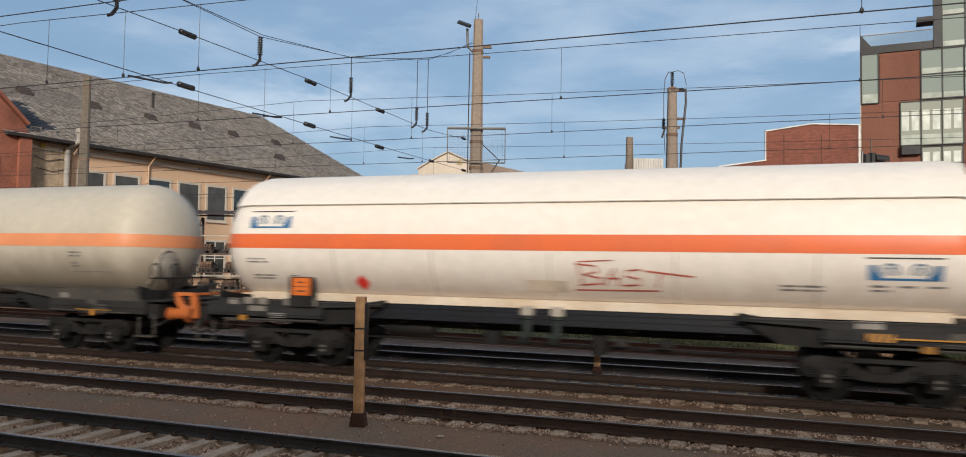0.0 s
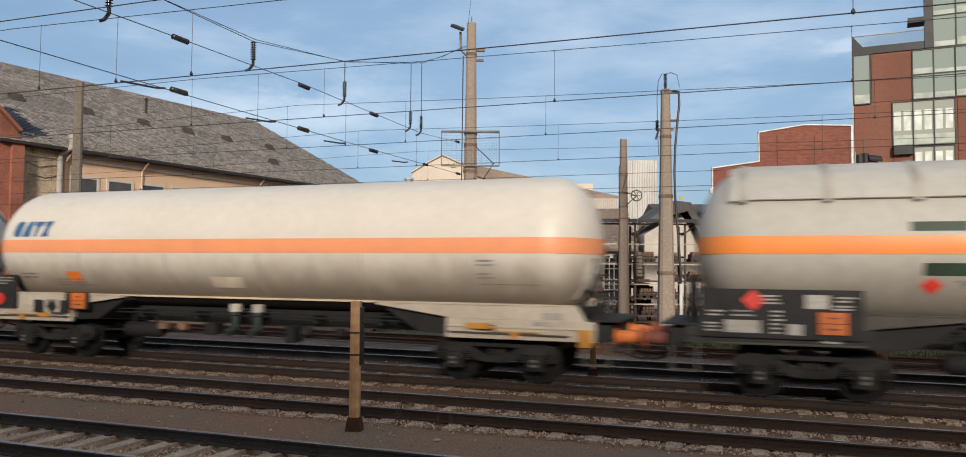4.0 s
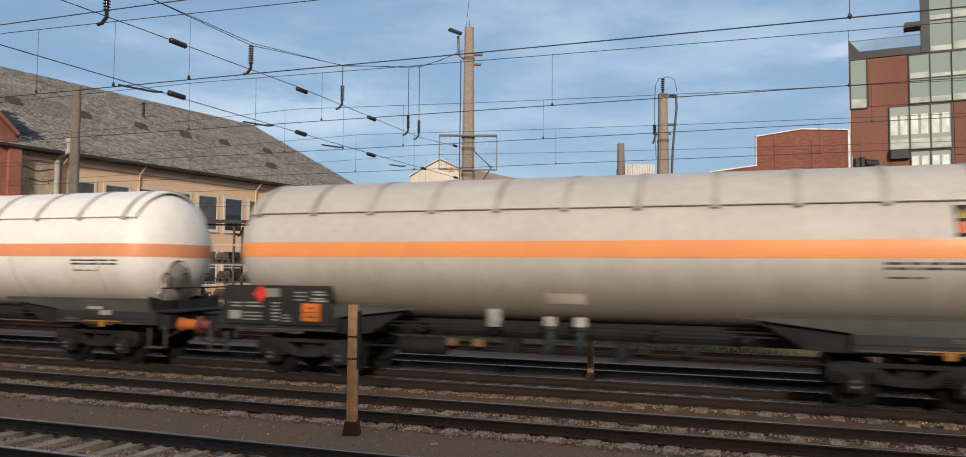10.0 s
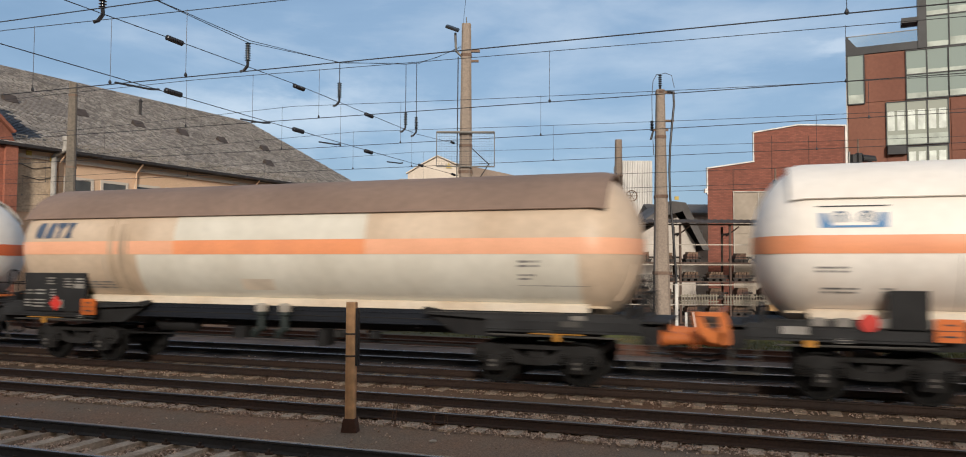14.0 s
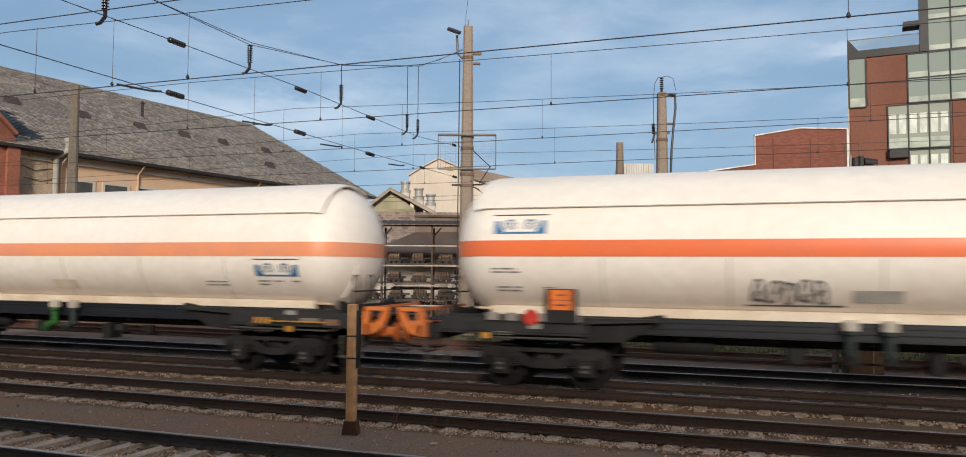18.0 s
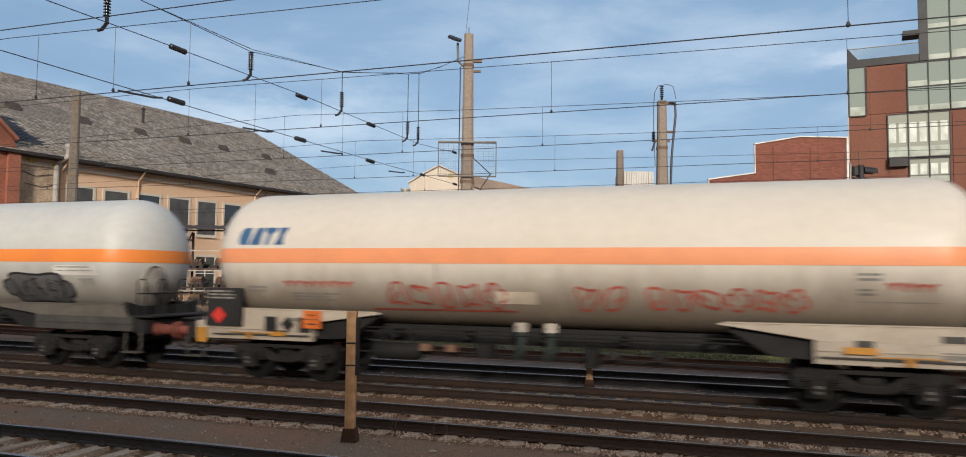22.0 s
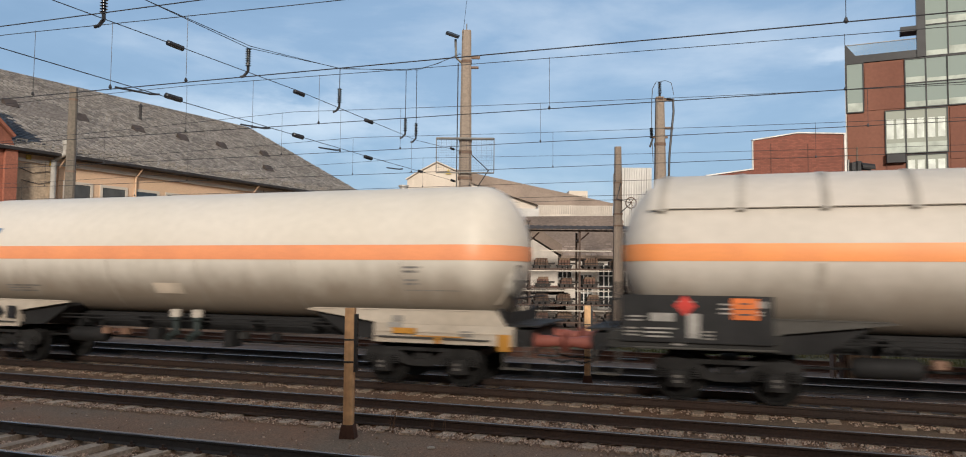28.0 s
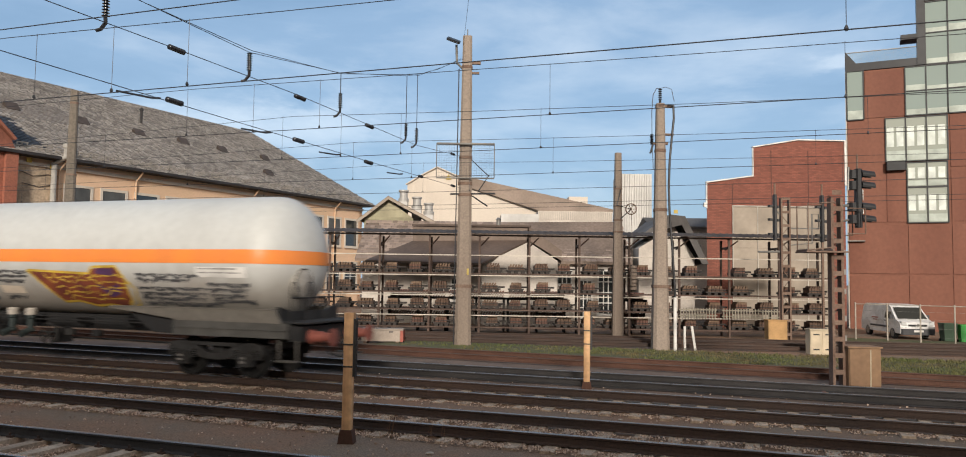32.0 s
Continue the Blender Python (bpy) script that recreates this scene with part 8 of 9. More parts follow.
    for x, y, mtl in ((-2.6, -1.0, PLATE_PINK), (-2.0, -1.0, PLATE_PINK), (1.5, -0.9, FRAMEGREY), (2.4, -0.9, FRAMEBLACK))[2 if clad else 0:]:
        part("gear_box", cached(("gear", mtl.name), lambda: boxm(-0.12, -0.10, 0.84, 0.12, 0.10, 0.99, bevel=0.03).data("gear_box", mtl)), None, w, at=(x, y, 0))

    def rod(z, y, r):
        q = Mesh()
        q.line([(-5.0, y, z), (-3.0, y, z + 0.02), (3.0, y, z + 0.02), (5.0, y, z)], r)
        return q.data("brake_rod", FRAMEBLACK)
    part("brake_rod", cached("rod1", lambda: rod(0.72, -0.6, 0.025)), None, w)
    part("brake_pipe", cached("rod2", lambda: rod(1.30, -1.05, 0.018)), None, w)
    part("brake_cylinder", cached("bc1", lambda: boxm(0.9, -0.95, 0.62, 1.15, -0.45, 1.0, bevel=0.05).data("brake_cylinder", FRAMEBLACK)), None, w)
    part("distributor", cached("bc2", lambda: boxm(-1.5, -0.85, 0.72, -1.15, -0.45, 1.0, bevel=0.05).data("distributor", FRAMEBLACK)), None, w)
    for x in sp["grips"] if "grips" in sp else (-6.9, 6.75) if fk in ("black", "cream") else (6.75,) if fk == "grey" else ():
        part("hand_grip", cached("grip", lambda: grip_mesh().data("hand_grip", YELLOW)), None, w, "yellow hand grip", at=(x, -1.42, 0))
    return w


def grip_mesh():
    q = Mesh()
    q.box(-0.55, -0.025, 1.105, 0.55, 0.0, 1.125)
    q.box(-0.075, -0.04, 0.97, 0.075, 0.0, 1.10, bevel=0.025)
    return q


STEPGREY = mat("worn_step_steel", (0.13, 0.12, 0.105), 0.7, vary=0.3, bump=0.05)
BOARDGREY = mat("grey_print", (0.42, 0.40, 0.37), 0.6, vary=0.25, bump=0)
PLATE_PINK = mat("faded_orange_box", (0.30, 0.17, 0.11), 0.6, vary=0.15, bump=0)
STRAPGREY = mat("strap_grey", (0.42, 0.385, 0.335), 0.5, vary=0.1, bump=0.02)


def marks(w, name, material, draw, label=""):
    """A painted mark on the shell, drawn into its own mesh."""
    q = Mesh()
    draw(q)
    return part(name, q.data(name, material, True, 0.004), None, w, label)


def board(w, x0, x1, z0, z1, seed, y=-1.44):
    """A black sign board on the underframe with white printed fields."""
    b = part("sign_board", boxm(x0, y - 0.02, z0, x1, y + 0.03, z1), FRAMEBLACK, w, "black board with white printed fields")
    wd, hg = x1 - x0, z1 - z0
    rng = random.Random(seed)
    fields = [(0.03, 0.12, 0.14, 0.34), (0.16, 0.10, 0.38, 0.36), (0.05, 0.44, 0.16, 0.60), (0.20, 0.44, 0.36, 0.62), (0.38, 0.70, 0.52, 0.92), (0.45, 0.10, 0.53, 0.62), (0.55, 0.08, 0.64, 0.30), (0.66, 0.62, 0.80, 0.90), (0.82, 0.60, 0.97, 0.72), (0.84, 0.76, 0.96, 0.90)]
    for a, c, d, e in fields:
        tone = rng.choice((BOARDGREY, BOARDGREY, PLATEGREY))
        if rng.random() < 0.18:
            part("board_print", boxm(x0 + a * wd, y - 0.026, z0 + c * hg, x0 + d * wd, y - 0.021, z0 + e * hg), tone, b)
            continue
        n = max(2, round((e - c) * hg / 0.075))
        for k in range(n):
            zz = z0 + hg * (c + (e - c) * k / n)
            part("board_print", boxm(x0 + a * wd, y - 0.026, zz, x0 + a * wd + (d - a) * wd * rng.uniform(0.7, 1), y - 0.021, zz + 0.032), tone, b)
    return b


def red_diamond(w, x, z, y, round_=False):
    q = Mesh()
    if round_:
        q.lathe([(y - 0.008, 0.16), (y, 0.16)], "y", (x, 0, z), seg=18)
    else:
        diamond(q, x, z, 0.20, y)
    part("hazard_diamond", q, PLATE_RED, w, "red hazard diamond")


# Coupling planes of the train at the clip's start, and its way along the track.
JOINTS = [-32.27, -13.52, 5.14, 23.76, 42.35, 60.95, 79.70, 98.32, 117.08, 135.93, 154.48, 173.48, 192.49, 211.40, 230.26, 248.98, 267.83, 286.55, 305.43, 324.11, 342.93]
WAGON_X = [(a + b) / 2 for a, b in zip(JOINTS, JOINTS[1:])]


def run(t):
    return -(11.1248 * t + 0.0024758 * t * t - 0.00020035 * t ** 3)


WAGONS = []
KINDS = {
    "A": dict(paint="white", stripe="red", belly=True, shield="plain", frame="black", grips=(), buf_l="orange", buf_r="orange", guard_r=True),
    "B": dict(paint="grey", stripe="orange", shield="ribbed", frame="grey", buf_l="red", buf_r="orange"),
    "C": dict(paint="cream", stripe="faded", frame="cream", buf_l="red", buf_r="red"),
    "D": dict(paint="bluegrey", stripe="orange", frame="low", buf_l="red", buf_r="red"),
}
FACE = -1.45
INKSLATE = mat("slate_blue_ink", (0.065, 0.10, 0.165), 0.5, vary=0.05, bump=0)
INKSTEEL = mat("steel_blue_ink", (0.06, 0.15, 0.26), 0.6, vary=0.1, bump=0)


def logo_panel(w, x, z, width):
    """Two pale arched devices between blue corner brackets, ruled above and below."""
    h = width / 2

    def corners(q):
        for s in (-1, 1):
            decal_blob(q, [(x + s * h, z - 0.17), (x + s * (h - 0.22 * width), z - 0.17), (x + s * (h - 0.20 * width), z - 0.12), (x + s * (h - 0.13 * width), z - 0.04), (x + s * (h - 0.10 * width), z + 0.10), (x + s * h, z + 0.10)])
        decal_rect(q, x - h * 0.56, z - 0.17, x + h * 0.56, z - 0.13)

    def arches(q):
        for s in (-0.20, 0.20):
            c = x + s * width
            pts = [(c + 0.11 * width * math.cos(a), z - 0.01 + 0.13 * math.sin(a)) for a in [math.pi * (-0.15 + 1.3 * i / 12) for i in range(13)]]
            decal_stroke(q, pts, 0.035, 0.012)
            decal_stroke(q, [(c - 0.05 * width, z - 0.08), (c - 0.03 * width, z + 0.05), (c + 0.03 * width, z + 0.05), (c + 0.05 * width, z - 0.08)], 0.03, 0.012)

    def rule(q):
        decal_rect(q, x - h - 0.04, z + 0.21, x + h + 0.04, z + 0.235)
    p = marks(w, "emblem", LOGOBLUE, corners, "blue bracketed emblem with arched devices")
    q = Mesh()
    arches(q)
    part("emblem_device", q.data("emblem_device", INKSTEEL, False, 0.004), None, p)
    marks(w, "emblem_rule", INKDARK, rule)


def print_marks(w, rows, seed, material=None):
    for i, (x0, z0, x1, z1, n) in enumerate(rows):
        marks(w, "small_print", material or INKGREY, lambda q: bars(q, x0, z0, x1, z1, n, seed + i))


# company marks, kept to plain solid shapes in their colour, (x, z) in a unit square
BLOCK_SHAPES = {
    "round": [(0.22, 0.0), (0.92, 0.0), (1.0, 0.12), (1.0, 0.55), (0.95, 1.0), (0.25, 1.0), (0.02, 0.78), (0.0, 0.22)],
    "peak": [(0.0, 0.0), (1.0, 0.0), (1.0, 1.0), (0.30, 1.0)],
    "head": [(0.28, 0.0), (0.66, 0.0), (0.78, 0.72), (1.12, 0.72), (1.12, 1.0), (0.0, 1.0), (0.0, 0.72), (0.34, 0.72)],
    "waist": [(0.0, 0.0), (0.95, 0.0), (0.74, 0.5), (1.05, 1.0), (0.12, 1.0), (0.32, 0.5)],
    "drop": [(0.22, 0.0), (0.60, 0.0), (1.05, 1.0), (0.0, 1.0)],
}


def brand_blocks(w, x0, z0, x1, z1, shapes, mt, emblem=False):
    """A company mark, kept to plain leaning shapes in its colour."""
    h, a = z1 - z0, x0
    if emblem:
        for dx, dz in ((0.0, 0.0), (0.74, 0.0), (0.37, 0.46)):
            c, d = x0 + (dx + 0.2) * h, z0 + dz * h
            marks(w, "company_mark", mt, lambda q: decal_blob(q, [(c - 0.22 * h, d), (c + 0.22 * h, d), (c + 0.33 * h, d + 0.22 * h), (c, d + 0.54 * h), (c - 0.33 * h, d + 0.22 * h)]), "dark blue lobe of a company emblem")
        a = x0 + 1.85 * h
    wd = (x1 - a) / len(shapes)
    for i, nm in enumerate(shapes):
        marks(w, "company_mark", mt, lambda q: decal_blob(q, [(a + wd * (i + 0.86 * x) + 0.06 * z, z0 + h * z) for x, z in BLOCK_SHAPES[nm]]), "plain blue block of a company mark")


# sprayed letters and scrawls
NOTCHES = {
    "F": [(0.42, 1, 0.60, 0.75), (0.45, 1, 0, 0.36)],
    "A": [(0.36, 0.66, 0.60, 0.78), (0.38, 0.66, 0, 0.30)],
    "Z": [(0, 0.58, 0.62, 0.76), (0.42, 1, 0.24, 0.38)],
    "E": [(0.40, 1, 0.62, 0.76), (0.40, 1, 0.24, 0.38)],
    "S": [(0.40, 1, 0.62, 0.76), (0, 0.60, 0.24, 0.38)],
}


def block_word(w, word, x0, z0, x1, z1):
    """Heavy block letters leaning back, each one solid with its openings left in the tank's paint."""
    wd, h = (x1 - x0) / len(word), z1 - z0

    def at(i, x, z):
        return (x0 + wd * (i + 0.94 * x) + 0.24 * (0.5 - z), z0 + h * z)
    for i, ch in enumerate(word):
        cuts = sorted({0.0, 1.0} | {c for n in NOTCHES[ch] for c in n[2:]})

        def letter(q):
            for za, zb in zip(cuts, cuts[1:]):
                zm = (za + zb) / 2
                holes = [n for n in NOTCHES[ch] if n[2] < zm < n[3]]
                spans = [(0.0, 1.0)]
                for a, b, _, _ in holes:
                    spans = [s for s in ((0.0, a), (b, 1.0)) if s[1] - s[0] > 0.01]
                for a, b in spans:
                    decal_blob(q, [at(i, a, za), at(i, b, za), at(i, b, zb), at(i, a, zb)])
        marks(w, "spray_letter", GREENTAG, letter, "dark green sprayed block letter")


def scrawl(q, x0, z0, x1, z1, n, w, seed):
    """A looping tag line."""
    rng = random.Random(seed)
    pts = []
    m = n * 8
    for i in range(m + 1):
        t = i / m
        a = t * n * 2 * math.pi
        pts.append((x0 + (x1 - x0) * t + 0.09 * math.sin(a) * (x1 - x0) / n * 2.2, (z0 + z1) / 2 + (z1 - z0) / 2 * math.cos(a + 0.6 * math.sin(3 * t)) * rng.uniform(0.55, 1.0)))
    decal_stroke(q, pts, w)


def bubble(q, x0, z0, x1, z1, n, seed, inset=0.0):
    """The lobed outline of a throw-up."""
    rng = random.Random(seed)
    cx, cz, rx, rz = (x0 + x1) / 2, (z0 + z1) / 2, (x1 - x0) / 2 - inset, (z1 - z0) / 2 - inset
    ring = []
    k = n * 7
    ph = rng.uniform(0, 6)
    for i in range(k):
        a = 2 * math.pi * i / k
        r = 0.78 + 0.22 * abs(math.sin(n * a / 2 + ph)) ** 0.7
        ex = 2 / 3.2
        c, s = math.cos(a), math.sin(a)
        ring.append((cx + rx * r * math.copysign(abs(c) ** ex, c), cz + rz * r * math.copysign(abs(s) ** ex, s)))
    return ring


def loop_shape(x0, z0, x1, z1, seed):
    """One lobed, open outline of a sprayed figure."""
    rng = random.Random(seed)
    cx, cz, rx, rz = (x0 + x1) / 2, (z0 + z1) / 2, (x1 - x0) / 2, (z1 - z0) / 2
    a0, k = rng.uniform(0, 6.28), rng.choice((2, 3, 3, 4))
    pts = []
    for i in range(27):
        a = a0 + 6.6 * i / 26
        r = 0.84 + 0.20 * math.sin(k * a + a0)
        c, s = math.cos(a), math.sin(a)
        pts.append((cx + rx * r * math.copysign(abs(c) ** 0.6, c), cz + rz * r * math.copysign(abs(s) ** 0.6, s)))
    pts.append((cx + rx * rng.uniform(-0.3, 0.3), cz + rz * rng.uniform(-0.3, 0.3)))
    return pts


def throw_up(w, x0, z0, x1, z1, n, seed, fill, line):
    marks(w, "spray_fill", fill, lambda q: decal_blob(q, bubble(q, x0, z0, x1, z1, n, seed)), "sprayed lettering filled in")
    def outline(q):
        r = bubble(q, x0, z0, x1, z1, n, seed)
        decal_stroke(q, r + r[:1], 0.06, 0.013)
        rng = random.Random(seed + 5)
        for i in range(1, n):
            x = x0 + (x1 - x0) * i / n
            lean = rng.uniform(-0.14, 0.14)
            decal_stroke(q, [(x + lean, z1 - rng.uniform(0.12, 0.25)), (x + rng.uniform(-0.08, 0.08), (z0 + z1) / 2 + rng.uniform(-0.08, 0.08)), (x - lean, z0 + rng.uniform(0.14, 0.3))], 0.055, 0.013)
            for _ in range(2):
                u, v = x + rng.uniform(-0.28, 0.1), rng.uniform(z0 + 0.2, z1 - 0.2)
                decal_stroke(q, [(u, v), (u + rng.uniform(0.08, 0.22), v + rng.uniform(-0.06, 0.06))], 0.045, 0.013)
    marks(w, "spray_outline", line, outline)


def frame_fittings(w, seed):
    """Small plates, a hose, a pipe run and a stiffener on the dark end frames."""
    rng = random.Random(seed)
    for sg in (-1, 1):
        for i in range(3):
            x = sg * rng.uniform(5.6, 7.7)
            wd, hg = rng.uniform(0.10, 0.24), rng.uniform(0.07, 0.15)
            part("frame_plate", boxm(x - wd, FACE + 0.055, 1.12 + 0.14 * i, x + wd, FACE + 0.072, 1.12 + 0.14 * i + hg), rng.choice([PLATEGREY, INKPALE, FRAMELIGHT]), w)
        h = Mesh()
        h.line([(sg * 8.3, -1.2, 1.25), (sg * 8.55, -1.3, 1.05), (sg * 8.7, -1.25, 0.78), (sg * 8.85, -1.1, 0.92)], 0.03, 6)
        part("brake_hose", h, BLACKPART, w)
        p = Mesh()
        p.line([(sg * 5.3, FACE + 0.03, 1.08), (sg * 7.9, FACE + 0.03, 1.06)], 0.022, 6)
        part("pipe", p, FRAMELIGHT, w)


def label_stripe():
    q = Mesh()
    q.slab([(-0.04, 0.004), (0.01, 0.004), (0.07, 0.136), (0.02, 0.136)], -0.015, -0.0125)
    return q.data("stripe", INKDARK)


def kind_a(k, label, over=None, graffiti=None):
    sp = dict(KINDS["A"], **(over or {}))
    w = wagon_base("tank_wagon", label, k, sp)
    logo_panel(w, -6.58, 3.37, 1.10)
    logo_panel(w, 6.53, 2.44, 1.15)
    print_marks(w, [(6.0, 2.02, 6.4, 2.18, 2), (6.45, 2.10, 6.75, 2.18, 1), (6.9, 2.10, 7.2, 2.18, 1), (4.5, 2.0, 5.3, 2.15, 2), (-7.2, 2.36, -6.5, 2.50, 2), (-7.1, 1.98, -6.4, 2.12, 2), (-6.1, 2.0, -5.85, 2.12, 2)], 10 + k)
    marks(w, "pale_patch", PALEPATCH if k % 2 else INKPALE, lambda q: decal_rect(q, -0.38, 1.90, 0.44, 2.13), "faded printed patch")
    part("plate_holder", boxm(-6.05, FACE - 0.02, 1.40, -5.40, FACE + 0.02, 2.08), FRAMEBLACK, w)
    if k not in (8, 10):
        hazard_plate(w, -5.72, 1.86, FACE - 0.025)
    if k in (5, 8, 10):
        hazard_plate(w, -5.1, 1.40, FACE - 0.02)
    if k == 1:
        marks(w, "hazard_diamond", PLATE_RED, lambda q: decal_blob(q, [(-4.45, 1.98), (-4.25, 1.80), (-4.05, 1.98), (-4.25, 2.16)], 0.012), "red hazard diamond")
    elif k != 5:
        red_diamond(w, -6.35, 1.50, FACE, True)
    part("hand_rail", cached("rail_a", lambda: boxm(-0.72, -0.03, -0.012, 0.72, 0.03, 0.014, bevel=0.006).data("hand_rail", YELLOW)), None, w, "yellow hand rail on the frame", at=(7.08, FACE, 1.25))
    for x, z in ((6.88, 1.02), (-7.33, 1.04)):
        part("hand_grip", cached("grip_a", lambda: boxm(-0.10, -0.03, 0, 0.10, 0.05, 0.12, bevel=0.025).data("hand_grip", YELLOW)), None, w, "yellow hand grip", at=(x, FACE, z))
    tag = part("frame_label", cached("ylabel", lambda: boxm(-0.21, -0.012, 0, 0.21, 0.06, 0.14).data("frame_label", YELLOW)), None, w, "yellow and black striped label", at=(6.14, FACE, 1.185))
    for x in (-0.14, -0.02, 0.10):
        part("stripe", cached("ystripe", label_stripe), None, tag, at=(x, 0, 0))
    part("frame_label", cached("plabel", lambda: boxm(-0.17, -0.012, 0, 0.17, 0.06, 0.13).data("frame_label", PLATE_PINK)), None, w, "rusty pink label", at=(7.98, FACE, 1.19))
    for x in (-4.9, -2.5, 0.1, 2.6, 5.1):
        marks(w, "cladding_seam", SEAM, lambda q: decal_rect(q, x, 1.70, x + 0.02, 2.70, 0.006))
    for x in (-7.3, -6.9, -6.2, -5.6):
        part("frame_label", cached("frame_label_a", lambda: boxm(0, 0, 0, 0.26, 0.03, 0.16).data("frame_label", PLATEGREY)), None, w, at=(x, FACE, 1.42))
    frame_fittings(w, 300 + k)
    if graffiti:
        graffiti(w)
    WAGONS.append((w, k))
    return w


INKPALE = mat("pale_grey_print", (0.42, 0.40, 0.37), 0.6, vary=0.15, fine=20, bump=0)
SEAM = mat("seam_shade", (0.45, 0.40, 0.34), 0.5, vary=0.1, bump=0)
PLATEGREY = mat("grey_label", (0.30, 0.28, 0.25), 0.6, vary=0.2, bump=0)


def kind_b(k, label, over=None, graffiti=None):
    sp = dict(KINDS["B"], **(over or {}))
    w = wagon_base("tank_wagon", label, k, sp)
    board(w, -8.15, -5.35, 1.18, 2.08, 40 + k)
    red_diamond(w, -6.93 if k == 18 else -7.2, 1.88, FACE - 0.027, False)
    hazard_plate(w, -5.85, 1.48 if k != 18 else 1.84, FACE - 0.022)
    if k == 2:
        hazard_plate(w, -4.85, 1.36, FACE)
        marks(w, "faded_patch", FADEDBLUE, lambda q: decal_rect(q, -6.9, 3.18, -5.0, 3.44), "faded blue-grey painted-over patch")
    print_marks(w, [(5.75, 2.48, 7.3, 2.66, 2), (5.8, 2.34, 6.6, 2.40, 1)], 60 + k, INKDARK)
    marks(w, "pale_patch", PALEPATCH, lambda q: decal_rect(q, -0.45, 1.78, 0.35, 2.00), "pale printed patch")
    for x in (-4.6, -1.9, 0.9, 3.7, 6.6):
        marks(w, "shell_seam", SEAM, lambda q: decal_rect(q, x, 1.40, x + (0.14 if k == 18 else 0.03), 2.70, 0.006))
    frame_fittings(w, 300 + k)
    if graffiti:
        graffiti(w)
    WAGONS.append((w, k))
    return w


PALEPRINT = mat("pale_print", (0.73, 0.70, 0.67), 0.5, vary=0.1, fine=9, bump=0)


def kind_c(k, label, over=None, graffiti=None, brand=True):
    sp = dict(KINDS["C"], **(over or {}))
    w = wagon_base("tank_wagon", label, k, sp)
    if brand:
        brand_blocks(w, -7.2, 3.15, -5.9, 3.55, ("round", "peak", "head", "waist"), INKSLATE if k == 9 else INKBLUE)
    if sp["frame"] == "cream":
        part("sign_board", boxm(-8.10, FACE - 0.02, 1.26, -7.08, FACE + 0.03, 2.14), FRAMEBLACK, w, "black sign board")
        q = Mesh()
        bars(q, -8.0, 1.85, -7.15, 2.08, 3, 70 + k, flat=FACE - 0.021)
        part("board_print", q, PLATEGREY, w)
        if k == 3:
            marks(w, "hazard_label", PLATE_ORANGE, lambda q: decal_rect(q, -5.42, 1.99, -4.98, 2.24), "orange hazard label on the shell")
            part("plate_holder", boxm(-5.36, FACE - 0.02, 1.28, -4.60, FACE + 0.02, 1.72), FRAMEBLACK, w)
            hazard_plate(w, -4.92, 1.5, FACE - 0.022)
        elif k == 14:
            hazard_plate(w, -5.20, 1.46, FACE - 0.012)
        else:
            hazard_plate(w, -7.88 if k != 15 else -7.45, 1.48, FACE - 0.022)
        for x in (-6.3, -5.85, -5.4):
            q = Mesh()
            if x == -5.85:
                diamond(q, x, 1.34, 0.17, FACE)
            else:
                q.box(x - 0.15, FACE - 0.01, 1.18, x + 0.15, FACE, 1.50)
            part("frame_label", q, BLACKPART, w)
        part("frame_label", boxm(-6.3, FACE - 0.012, 1.06, -5.9, FACE, 1.16), YELLOW, w)
        part("frame_label", boxm(5.7, FACE - 0.012, 1.16, 6.25, FACE, 1.28), YELLOW, w)
        if k != 15:
            red_diamond(w, {3: -7.6, 14: -7.7}.get(k, -7.48), 1.5, FACE - 0.05, k != 14)
        else:
            def dia(q):
                decal_blob(q, [(-6.32, 2.15), (-6.1, 1.95), (-5.88, 2.15), (-6.1, 2.35)], 0.012)
            marks(w, "hazard_diamond", PLATE_RED, dia, "red hazard diamond")
        for s in sp.get("ends", (-1, 1)):
            g = Mesh()
            g.box(s * 8.22 - 0.14, FACE - 0.02, 0.86, s * 8.22 + 0.14, FACE + 0.06, 1.20, bevel=0.05)
            part("step_grip", g, YELLOW, w, "yellow step grip")
    print_marks(w, [(5.95, 2.42, 6.4, 2.60, 2), (5.95, 2.16, 6.3, 2.32, 2), (5.95, 2.06, 7.4, 2.09, 1), (-5.8, 1.85, -4.5, 2.06, 3), (-7.0, 2.02, -6.4, 2.2, 2)], 80 + k)
    marks(w, "pale_patch", PALEPATCH if k != 15 else PALEPRINT, lambda q: decal_rect(q, -0.90, 1.90, -0.02, 2.16), "pale printed patch")
    for x in (-4.9, -2.2, 0.5, 3.2, 5.9):
        marks(w, "shell_seam", SEAM, lambda q: decal_rect(q, x, 1.40, x + 0.03, 2.72, 0.004))
    frame_fittings(w, 300 + k)
    if graffiti:
        graffiti(w)
    WAGONS.append((w, k))
    return w


